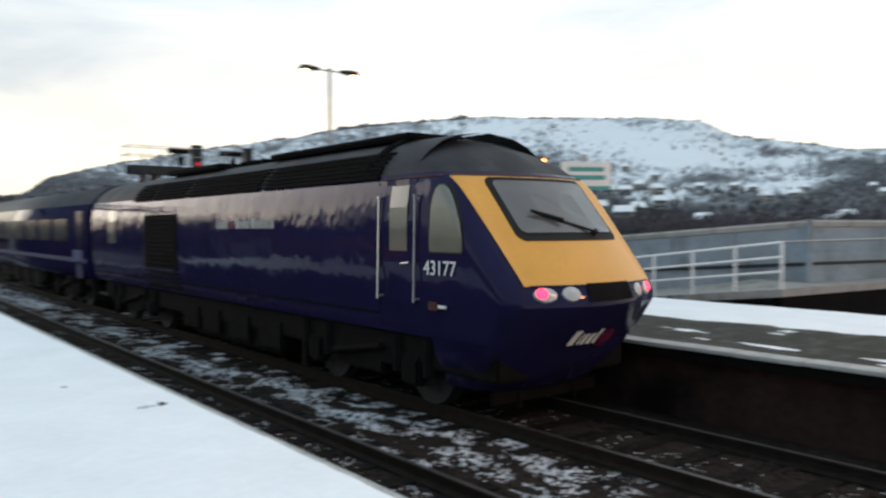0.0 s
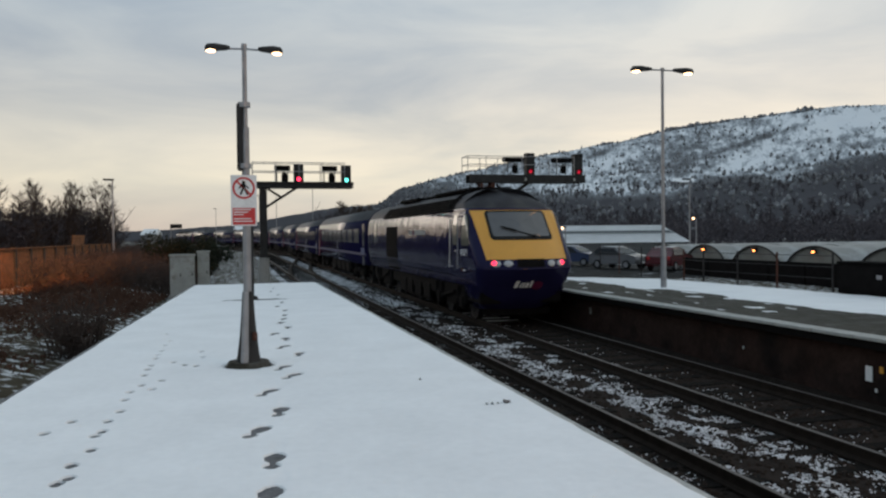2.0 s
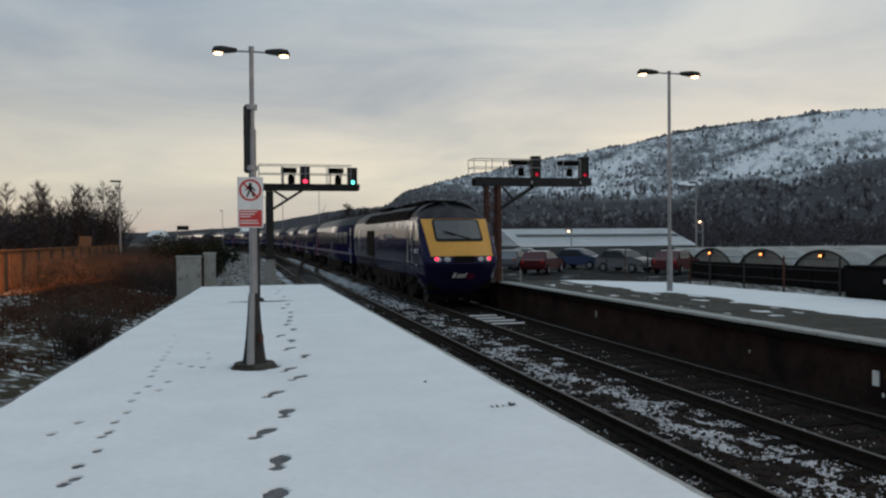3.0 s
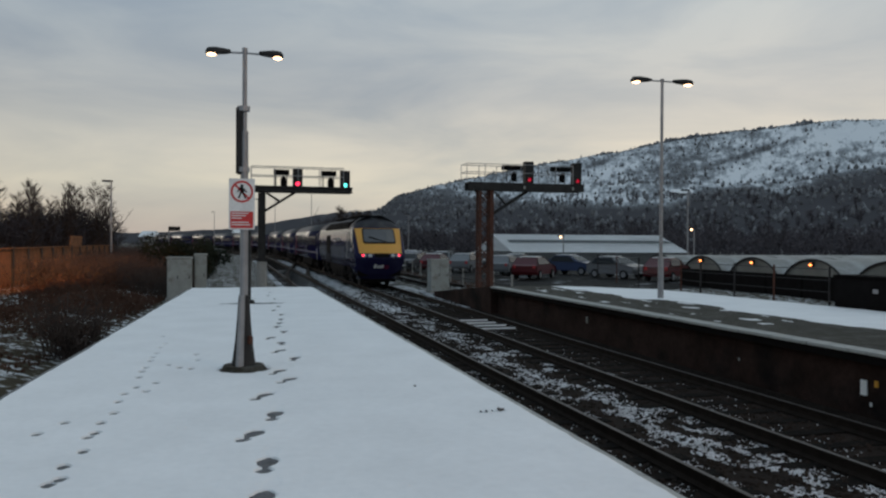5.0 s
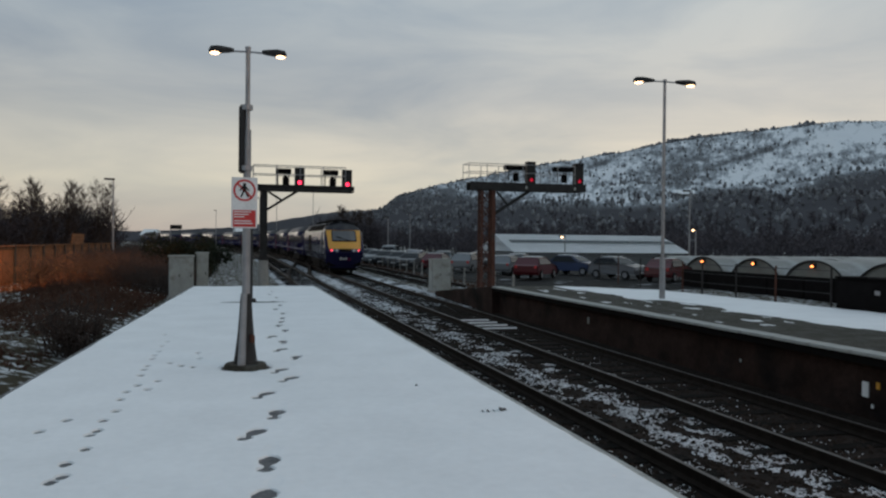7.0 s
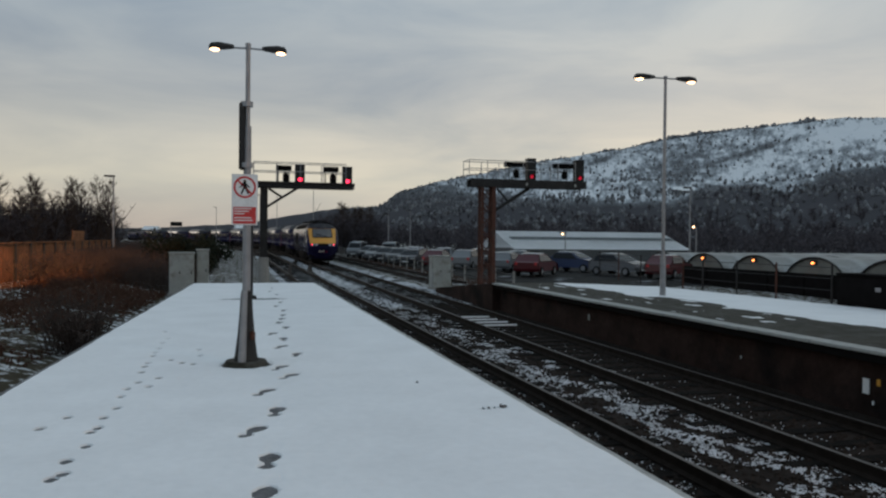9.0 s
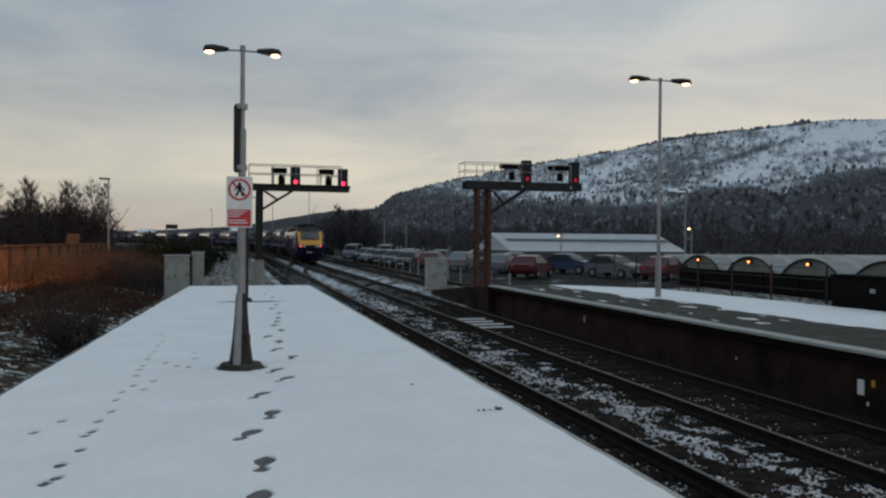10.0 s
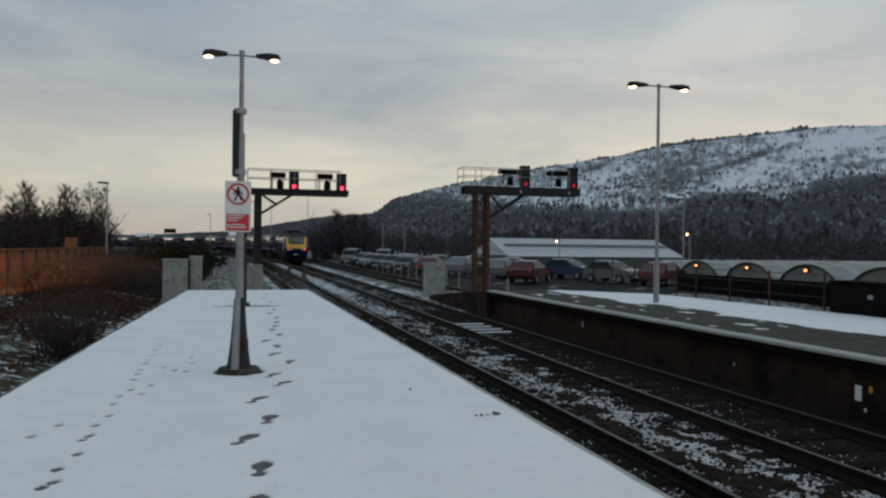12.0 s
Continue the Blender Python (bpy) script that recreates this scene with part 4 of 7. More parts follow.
        for k, wdt in enumerate((0.10, 0.04, 0.08, 0.09, 0.07, 0, 0.26, 0, 0.13, 0.07, 0.09, 0.09, 0.07, 0, 0.16, 0.09, 0.09, 0.07, 0.09, 0.08, 0.10)):
            if wdt:
                bm = bmesh.new()
                side_panel(bm, u - wdt, u, 2.42, 2.60 if k in (0, 8, 14) else 2.56, s, 0.006, rows=1)
                part("name_bar", bm, M["magenta"] if k == 6 else M["cabinet"], car, "plain bar of the operator's name")
            u -= wdt + 0.035
        # red lamp bracket and small plate under the number
        bm = bmesh.new()
        box(bm, (1.38 * s, -CAR_L / 2 + 1.55, 1.44), (0.03, 0.16, 0.10))
        part("socket", bm, M["rust"], car)
        bm = bmesh.new()
        box(bm, (1.385 * s, -CAR_L / 2 + 1.36, 1.44), (0.02, 0.16, 0.035))
        part("plate", bm, M["white"], car)
    # dark roof equipment
    bm = bmesh.new()
    box(bm, (0, -CAR_L / 2 + 5.4, 3.78), (1.3, 4.6, 0.10), bevel=0.04)
    box(bm, (0, -CAR_L / 2 + 11.5, 3.76), (1.5, 3.2, 0.12), bevel=0.04)
    for k in range(4):
        box(bm, (0, -CAR_L / 2 + 8.4 + k * 0.35, 3.78), (0.9, 0.2, 0.08), bevel=0.02)
    part("roof_equipment", bm, M["black"], car)
    bm = bmesh.new()
    ring = [(side_x(z) * q, z) for q, zs in ((-1, (3.2, 3.3, 3.4, 3.5, 3.58, 3.66, 3.72, 3.75)), (1, (3.75, 3.72, 3.66, 3.58, 3.5, 3.4, 3.3, 3.2))) for z in zs]
    for (xa, za), (xb, zb) in zip(ring, ring[1:]):
        rod(bm, (xa, -CAR_L / 2 + 3.25, za), (xb, -CAR_L / 2 + 3.25, zb), 0.07, seg=6)
    part("roof_rib", bm, M["black"], car)
    bm = bmesh.new()
    patch(bm, ((-1.2, 3.075), (1.2, 3.075), (1.2, 3.095), (-1.2, 3.095)), 40, 1, 0.014)
    for s in (-1, 1):
        side_sheet(bm, [(3.075, 1.5, 2.85), (3.095, 1.5, 2.85)], s, 0.010)
    part("cantrail_line", bm, M["rust"], car, "thin orange cantrail line")
    # under floor
    bm = bmesh.new()
    box(bm, (0, 0, 0.78), (2.3, CAR_L - 1.2, 0.46), bevel=0.04)
    box(bm, (0, -0.4, 0.50), (2.2, 4.2, 0.62), bevel=0.06)
    for s in (-1, 1):
        for y in (-2.2, -0.9, 0.5, 1.6):
            box(bm, (s * 1.12, y, 0.55), (0.14, 0.9, 0.5), bevel=0.03)
    part("fuel_tank", bm, M["black"], car)
    bm = bmesh.new()
    for s in (-0.5, 0.5):
        rod(bm, (s, -CAR_L / 2 + 0.9, 0.15), (s, -CAR_L / 2 + 0.95, 0.6), 0.03)
    box(bm, (0, -CAR_L / 2 + 0.95, 0.30), (1.9, 0.06, 0.18), bevel=0.02)
    part("snowplough", bm, M["black"], car)
    for y in (-CAR_L / 2 + 3.6, CAR_L / 2 - 3.2):
        wheels += bogie(car, y)
    # gangway end
    bm = bmesh.new()
    box(bm, (0, CAR_L / 2 + 0.12, 2.2), (1.2, 0.3, 2.1), bevel=0.05)
    part("gangway", bm, M["rubber"], car)
    return car, wheels


def coach_outline():
    pts = [(1.28, 0.95), (1.36, 1.2), (1.37, 1.7), (1.372, 2.4), (1.36, 2.85), (1.24, 3.15), (1.02, 3.42), (0.75, 3.62), (0.40, 3.73), (0.0, 3.76)]
    return [(-x, z) for x, z in pts] + [(x, z) for x, z in reversed(pts[:-1])]


def coach_x(z):
    return float(np.interp(z, [0.95, 1.2, 1.7, 2.4, 2.85, 3.15], [1.28, 1.36, 1.37, 1.372, 1.36, 1.24]))


def build_coach():
    c = thing("passenger_coach", "navy blue passenger coach with dark windows and grey roof", "train coach", group="coaches of the train")
    wheels = []
    bm = bmesh.new()
    o = coach_outline()
    rings = [[bm.verts.new((x, y, z)) for x, z in o] for y in (-COACH_L / 2, COACH_L / 2)]
    n = len(o)
    for j in range(n - 1):
        f = bm.faces.new((rings[0][j], rings[0][j + 1], rings[1][j + 1], rings[1][j]))
        if 5 <= j < n - 6:
            f.material_index = 1
        f.smooth = True
    bm.faces.new(rings[0])
    bm.faces.new(rings[1])
    bm.faces.new((rings[0][0], rings[1][0], rings[1][-1], rings[0][-1]))
    bmesh.ops.recalc_face_normals(bm, faces=bm.faces[:])
    part("body", bm, [M["blue"], M["croof"]], c)
    for s in (-1, 1):
        for y in np.linspace(-8.0, 8.0, 8):
            bm = bmesh.new()
            box(bm, (s * (coach_x(2.35) - 0.01), y, 2.38), (0.05, 1.85, 0.72), bevel=0.015)
            part("window", bm, M["tglass"], c)
        # thin strip in place of the pale reflection low on the side
        bm = bmesh.new()
        box(bm, (s * (coach_x(1.5) + 0.004), 0, 1.48), (0.016, COACH_L - 0.3, 0.13))
        part("reflection_line", bm, M["sheenline"], c, "dull blue line painting in a reflection along the lower side")
        for y in (-COACH_L / 2 + 0.85, COACH_L / 2 - 0.85):
            bm = bmesh.new()
            box(bm, (s * (coach_x(1.9) + 0.008), y, 1.55), (0.03, 0.74, 1.2), bevel=0.01)
            box(bm, (s * (coach_x(2.6) + 0.008), y, 2.55), (0.03, 0.74, 0.8), bevel=0.01)
            d = part("door", bm, M["magenta"] if y > 0 else M["blue"], c, "magenta passenger door" if y > 0 else "navy passenger door")
            if y < 0:
                bm = bmesh.new()
                box(bm, (s * (coach_x(1.6) + 0.026), y + 0.2, 1.62), (0.012, 1.1, 0.34), bevel=0.004)
                w = new("blue_panel", mesh_of("blue_panel", bm, M["blue2"]))
                w.parent = d
            bm = bmesh.new()
            box(bm, (s * (coach_x(2.5) + 0.014), y, 2.5), (0.03, 0.5, 0.66), bevel=0.01)
            w = new("door_window", mesh_of("door_window", bm, M["tglass"]))
            w.parent = d
    bm = bmesh.new()
    box(bm, (0, 0, 0.72), (2.3, 9.0, 0.5), bevel=0.05)
    part("underframe", bm, M["black"], c)
    for s in (-1, 1):
        for y in (-3.4, -1.6, 0.4, 2.6):
            bm = bmesh.new()
            box(bm, (s * 1.1, y, 0.62), (0.2, 1.3, 0.55), bevel=0.03)
            part("equipment_box", bm, M["black"], c)
    bm = bmesh.new()
    box(bm, (0, COACH_L / 2 + 0.12, 2.1), (1.3, 0.3, 2.3), bevel=0.05)
    part("gangway", bm, M["rubber"], c)
    for y in np.linspace(-9, 9, 7):
        bm = bmesh.new()
        box(bm, (0, y, 3.78), (0.5, 0.4, 0.06), bevel=0.02)
        part("roof_vent", bm, M["troof"], c)
    for y in (-8.0, 8.0):
        wheels += bogie(c, y)
    return c, wheels


POWER, POWER_WHEELS = build_power_car()
COACH, COACH_WHEELS = build_coach()
COACHES = [COACH] + [copy_thing(COACH, pose(0, 0, 0)) for _ in range(7)]
LEAD = copy_thing(POWER, pose(0, 0, 0, 0, 0, 180))
tagged(LEAD, "navy blue leading power car at the far end of the train")


def nose_at(t):
    """Distance of the trailing nose along the track."""
    return -0.0041 * t ** 3 + 0.1022 * t ** 2 + 6.457 * t + 6.22


def vehicle_pose(s_mid, half, back=False):
    a, _ = track_at(FAR_X, s_mid - half)
    b, _ = track_at(FAR_X, s_mid + half)
    d = b - a
    yaw = math.degrees(math.atan2(-d.x, d.y))
    pitch = math.degrees(math.atan2(d.z, math.hypot(d.x, d.y)))
    m = (a + b) / 2
    p = pose(m.x, m.y, m.z, 0, 0, yaw) @ pose(0, 0, 0, pitch)
    return p @ pose(0, 0, 0, 0, 0, 180) if back else p


def train_motion():
    times = [k * 0.5 for k in range(25)]
    walk(POWER, [(t, vehicle_pose(nose_at(t) + CAR_L / 2, 5.4)) for t in times])
    for k, c in enumerate(COACHES):
        mid = CAR_L + GAP + (COACH_L + GAP) * k + COACH_L / 2
        walk(c, [(t, vehicle_pose(nose_at(t) + mid, 8.0)) for t in times])
    mid = CAR_L + GAP + (COACH_L + GAP) * 8 + CAR_L / 2
    walk(LEAD, [(t, vehicle_pose(nose_at(t) + mid, 5.4, True)) for t in times])
    fine = [k * 0.1 for k in range(121)]
    for w in POWER_WHEELS:
        y = w.matrix_basis.translation.y
        walk(w, [(t, pose(0, y, 0.50) @ pose(0, 0, 0, -math.degrees((nose_at(t) - nose_at(0)) / 0.5))) for t in fine])
# ---- station furniture ----
def lantern(parent, side, z, reach, size):
    """A street lantern on a short arm: hood, lit bowl."""
    bm = bmesh.new()
    rod(bm, (0, 0, z), (side * reach * 0.42, 0, z - 0.005), 0.016 * size)
    arm = part("arm", bm, M["steel"], parent)
    bm = bmesh.new()
    rows = []
    for u, w, h, dz in ((0.36, 0.045, 0.04, 0.0), (0.48, 0.075, 0.06, -0.005), (0.75, 0.11, 0.085, -0.012), (0.94, 0.10, 0.08, -0.02), (1.0, 0.05, 0.04, -0.028)):
        rows.append([bm.verts.new((side * reach * u, math.cos(a) * w * size, z + dz * size + math.sin(a) * h * size * (1.0 if math.sin(a) > 0 else 0.45))) for a in [k * math.pi / 6 for k in range(12)]])
    for i in range(len(rows) - 1):
        for k in range(12):
            bm.faces.new((rows[i][k], rows[i][(k + 1) % 12], rows[i + 1][(k + 1) % 12], rows[i + 1][k]))
    bm.faces.new(rows[0])
    bm.faces.new(rows[-1])
    bmesh.ops.recalc_face_normals(bm, faces=bm.faces[:])
    hood = part("lantern_hood", bm, M["darksteel"], parent, smooth=True)
    bm = bmesh.new()
    g = bmesh.ops.create_uvsphere(bm, u_segments=14, v_segments=8, radius=1.0, matrix=Matrix.LocRotScale((side * reach * 0.85, 0, z - 0.045 * size), None, (reach * 0.13, 0.08 * size, 0.034 * size)))
    bowl = new("lamp_bowl", mesh_of("lamp_bowl", bm, M["lampon"], True))
    bowl.parent = hood
    tagged(bowl, "lit sodium lamp bowl")


def platform_lamp(x, y, height, reach, taper, label):
    p = thing("platform_lamp", label, "lamp post", pose(x, y, 0), "lamps of the platforms")
    bm = bmesh.new()
    if taper:
        rod(bm, (0, 0, 0.0), (0, 0, 0.85), 0.065, 0.06, 16)
        rod(bm, (0, 0, 0.85), (0, 0, 2.9), 0.050, 0.046, 16)
        rod(bm, (0, 0, 2.9), (0, 0, height), 0.03, 0.028, 12)
    else:
        rod(bm, (0, 0, 0), (0, 0, 1.2), 0.085, 0.08, 14)
        rod(bm, (0, 0, 1.2), (0, 0, height), 0.052, 0.042, 14)
    part("column", bm, M["steel"], p, "grey steel column", smooth=False)
    if taper:
        bm = bmesh.new()
        # folded sleeve that flares to the foot
        rows = []
        for z, r in ((0.03, 0.155), (0.12, 0.135), (0.35, 0.105), (0.62, 0.082), (0.82, 0.070), (0.90, 0.062)):
            rows.append([bm.verts.new((r * math.cos(a), r * math.sin(a), z)) for a in [k * math.pi / 8 + 0.2 for k in range(16)]])
        for i in range(len(rows) - 1):
            for k in range(16):
                bm.faces.new((rows[i][k], rows[i][(k + 1) % 16], rows[i + 1][(k + 1) % 16], rows[i + 1][k]))
        part("flared_base", bm, M["darksteel"], p, "dark flared base sleeve", smooth=True)
        bm = bmesh.new()
        rod(bm, (-0.05, -0.155, 0.02), (-0.02, -0.065, 0.9), 0.05, 0.035, 8)
        part("cable_guard", bm, M["steel"], p)
        bm = bmesh.new()
        box(bm, (0.075, -0.105, 0.36), (0.06, 0.05, 0.10), rz=30, bevel=0.01)
        part("warning_label", bm, M["rust"], p, "small faded red label on the base")
        bm = bmesh.new()
        rod(bm, (0, 0, -0.01), (0, 0, 0.05), 0.27, 0.24, 20)
        part("foot_collar", bm, M["tarmac"], p)
        bm = bmesh.new()
        box(bm, (-0.065, 0.0, 2.78), (0.075, 0.10, 0.82), bevel=0.015)
        part("cable_box", bm, M["darksteel"], p, "dark long box strapped to the column")
        for z in (2.4, 3.14):
            bm = bmesh.new()
            rod(bm, (-0.01, 0, z), (-0.01, 0, z + 0.06), 0.075, seg=14)
            part("strap", bm, M["steel"], p)
    for s in (-1, 1):
        lantern(p, s, height - 0.03, reach, 0.75 if taper else 1.35)
    bm = bmesh.new()
    rod(bm, (0, 0, height - 0.04), (0, 0, height + 0.03), 0.034 if taper else 0.055, seg=12)
    part("top_cap", bm, M["steel"], p)
    return p


platform_lamp(0.13, 9.96, 3.88, 0.46, True, "grey steel platform lamp with flared base and two lit lanterns")
platform_lamp(11.79, 20.21, 6.22, 0.97, False, "tall grey platform lamp with two lit lanterns on snow")


# the next lamp along the far platform, behind the viewpoint; its light warms the posts
platform_lamp(11.79, -4.5, 6.22, 0.97, False, "tall grey platform lamp farther back along the platform")
sodium = new("platform_lamp_light", bpy.data.lights.new("platform_lamp_light", "POINT"))
sodium.data.energy, sodium.data.color, sodium.data.shadow_soft_size = 700, (1.0, 0.45, 0.18), 0.3
sodium.matrix_basis = pose(11.3, -4.5, 5.9)


def prohibition_sign():
    s = thing("warning_sign", "white and red no-walking warning sign on the lamp post", "sign", pose(0.10, 9.86, 0, 0, 0, 0))
    bm = bmesh.new()
    box(bm, (0, 0, 2.005), (0.305, 0.012, 0.615), bevel=0.004)
    part("plate", bm, M["white"], s, "white sign plate")
    bm = bmesh.new()
    n = 40
    c, y = 2.155, -0.0095
    for k in range(n):
        a, b = 2 * math.pi * k / n, 2 * math.pi * (k + 1) / n
        bm.faces.new([bm.verts.new((r * math.cos(t), y, c + r * math.sin(t))) for r, t in ((0.108, a), (0.132, a), (0.132, b), (0.108, b))])
    d = Vector((1, 0, -1)).normalized()
    q = Vector((1, 0, 1)).normalized() * 0.011
    for u in (1,):
        bm.faces.new([bm.verts.new(Vector((0, y - 0.0015, c)) + d * a + q * b) for a, b in ((-0.11, -1), (0.11, -1), (0.11, 1), (-0.11, 1))])
    part("red_ring", bm, M["red"], s, "red ring with a slanting bar")
    bm = bmesh.new()
    for x, z, w, h, rz in ((0.0, 0.07, 0.032, 0.032, 0), (0.0, 0.022, 0.04, 0.07, 8), (-0.025, -0.045, 0.02, 0.08, -22), (0.028, -0.045, 0.02, 0.08, 25), (-0.035, 0.02, 0.015, 0.06, -35), (0.038, 0.015, 0.015, 0.06, 40)):
        m = Matrix.Translation((x, y - 0.001, c + z)) @ Euler((0, radians(-rz), 0)).to_matrix().to_4x4() @ Matrix.Diagonal((w, 0.001, h, 1))
        bmesh.ops.create_cube(bm, size=1.0, matrix=m)
    part("pictogram", bm, M["rubber"], s, "plain dark pictogram bars")
    bm = bmesh.new()
    box(bm, (0, y, 1.815), (0.265, 0.004, 0.20))
    part("red_panel", bm, M["red"], s, "red panel with white unreadable lines")
    for z, w in ((1.895, 0.20), (1.865, 0.17), (1.835, 0.12), (1.785, 0.20), (1.755, 0.22)):
        bm = bmesh.new()
        box(bm, (-0.12 + w / 2, y - 0.004, z), (w, 0.003, 0.012))
        part("text_bar", bm, M["white"], s)
    bm = bmesh.new()
    for z in (1.85, 2.2):
        box(bm, (0.02, 0.05, z), (0.12, 0.09, 0.03))
    part("bracket", bm, M["steel"], s)


prohibition_sign()

bm = bmesh.new()
rod(bm, (0, 0, 0), (0, 0, 2.0), 0.05, 0.045, 12)
rod(bm, (0, 0, -0.01), (0, 0, 0.09), 0.16, 0.12, 14)
post = new("post", mesh_of("post", bm, M["darksteel"]))
post.matrix_basis = pose(0.39, 20.5, 0)
tagged(post, "dark steel post on the snowy platform", "post")


def name_board():
    s = thing("station_sign", "white and teal station name board on a post", "sign", pose(11.84, 10.41, 0, 0, 0, -28))
    bm = bmesh.new()
    rod(bm, (0, 0, 0), (0, 0, 3.0), 0.05, seg=12)
    part("post", bm, M["steel"], s)
    bm = bmesh.new()
    box(bm, (0.0, -0.07, 2.58), (1.02, 0.04, 0.55), bevel=0.008)
    part("board", bm, M["white"], s, "white name board")
    bm = bmesh.new()
    box(bm, (0.0, -0.095, 2.345), (1.02, 0.008, 0.075))
    part("teal_band", bm, M["teal"], s)
    for z, w in ((2.71, 0.72), (2.55, 0.78)):
        bm = bmesh.new()
        box(bm, (0.0, -0.095, z), (w, 0.006, 0.085))
        part("name_bar", bm, M["teal"], s, "plain bar in place of the name")
    bm = bmesh.new()
    box(bm, (0.05, -0.07, 1.90), (0.26, 0.02, 0.62), bevel=0.005)
    part("small_notice", bm, M["white"], s, "small white and red notice")
    bm = bmesh.new()
    box(bm, (0.05, -0.085, 1.76), (0.20, 0.006, 0.22))
    part("red_panel", bm, M["red"], s)
    bm = bmesh.new()
    box(bm, (0.05, -0.085, 2.04), (0.16, 0.006, 0.18))
    part("red_patch", bm, M["rust"], s)


name_board()

# ---- colour-light signals on bracket gantries ----
SPECTACLES = []


def signal_head(parent, x, z, lit, moving=False, tall=0.0):
    """Black head with a visor over one aperture; a rear housing and a route box beside it."""
    bm = bmesh.new()
    r, cx, cz = 0.085, x, z + 0.24
    # front plate with a round aperture
    n = 20
    out = []
    for k in range(n):
        a = 2 * math.pi * k / n
        ca, sa = math.cos(a), math.sin(a)
        s = min(0.185 / max(abs(ca), 1e-6), (0.24 if sa < 0 else 0.60 + tall) / max(abs(sa), 1e-6))
        out.append((cx + ca * s, cz + sa * s))
    rim = [bm.verts.new((cx + r * math.cos(2 * math.pi * k / n), -0.17, cz + r * math.sin(2 * math.pi * k / n))) for k in range(n)]
    ext = [bm.verts.new((a, -0.17, b)) for a, b in out]
    for k in range(n):
        bm.faces.new((rim[k], rim[(k + 1) % n], ext[(k + 1) % n], ext[k]))
    for px, sx in ((x - 0.18, 0.02), (x + 0.18, 0.02)):
        box(bm, (px, 0.0, z + 0.42 + tall / 2), (sx, 0.34, 0.84 + tall))
    box(bm, (x, 0.0, z + 0.835 + tall), (0.38, 0.34, 0.02))
    box(bm, (x, 0.0, z + 0.005), (0.38, 0.34, 0.02))
    box(bm, (x, 0.165, z + 0.42 + tall / 2), (0.38, 0.02, 0.84 + tall))
    h = part("signal_head", bm, M["darksteel"], parent, "black signal head")
    bm = bmesh.new()
    for k in range(8):
        a0, a1 = math.pi * k / 8, math.pi * (k + 1) / 8
        p = [(cx + 0.125 * math.cos(a), yy, cz + 0.125 * math.sin(a)) for a, yy in ((a0, -0.17), (a1, -0.17), (a1, -0.36), (a0, -0.36))]
        bm.faces.new([bm.verts.new(v) for v in p])
    v = new("visor", mesh_of("visor", bm, M["darksteel"]))
    v.parent = h
    bm = bmesh.new()
    if moving:
        # searchlight type: a vane with a green and a red glass turns behind the aperture
        for ang, mm in ((-90, 0), (90, 1)):
            a = radians(ang)
            m = Matrix.Translation((0, 0, 0.10 * math.sin(a))) @ Euler((radians(90), 0, 0)).to_matrix().to_4x4()
            g = bmesh.ops.create_cone(bm, cap_ends=True, segments=20, radius1=0.09, radius2=0.09, depth=0.01, matrix=m)
            for f in {f for q in g["verts"] for f in q.link_faces}:
                f.material_index = mm
        vane = new("spectacle_vane", mesh_of("spectacle_vane", bm, [M["greenlit"], M["redlit"]]))
        vane.parent = h
        vane.matrix_basis = pose(cx, -0.12, cz + 0.10)
        tagged(vane, "turning vane with green and red glasses")
        SPECTACLES.append((vane, (cx, -0.12, cz + 0.10)))
    else:
        bmesh.ops.create_cone(bm, cap_ends=True, segments=20, radius1=0.115, radius2=0.115, depth=0.01, matrix=Matrix.Translation((cx, -0.13, cz)) @ Euler((radians(90), 0, 0)).to_matrix().to_4x4())
        q = new("lens", mesh_of("lens", bm, M[lit]))
        q.parent = h
        tagged(q, "red signal lens")


def route_box(parent, x, z, wide=0.62):
    bm = bmesh.new()
    box(bm, (x, 0, z + 0.60), (wide, 0.26, 0.20), bevel=0.015)
    part("route_indicator", bm, M["black"], parent, "black route indicator box")
    bm = bmesh.new()
    box(bm, (x + 0.08, 0, z + 0.16), (0.22, 0.26, 0.30), bevel=0.04)
    bmesh.ops.create_cone(bm, cap_ends=True, segments=12, radius1=0.13, radius2=0.06, depth=0.16, matrix=Matrix.Translation((x + 0.08, 0, z + 0.36)))
    part("shunt_signal", bm, M["black"], parent, "small dark subsidiary signal")
    bm = bmesh.new()
    rod(bm, (x + 0.22, 0.05, z), (x + 0.22, 0.05, z + 0.55), 0.02)
    part("stalk", bm, M["darksteel"], parent)
    bm = bmesh.new()
    rod(bm, (x - 0.22, 0.05, z), (x - 0.22, 0.05, z + 0.55), 0.02)
    part("stalk", bm, M["darksteel"], parent)


def walkway_rails(parent, x0, x1, y0, y1, z, n):
    for yy in (y0, y1):
        for h in (0.42, 0.78):
            bm = bmesh.new()
            rod(bm, (x0, yy, z + h), (x1, yy, z + h), 0.016, seg=6)
            part("handrail", bm, M["steel"], parent)
        for k in range(n):
            x = x0 + (x1 - x0) * k / (n - 1)
            bm = bmesh.new()
            rod(bm, (x, yy, z), (x, yy, z + 0.78), 0.016, seg=6)
            part("stanchion", bm, M["steel"], parent)
    for h in (0.42, 0.78):
        bm = bmesh.new()
        rod(bm, (x0, y0, z + h), (x0, y1, z + h), 0.016, seg=6)
        part("handrail", bm, M["steel"], parent)


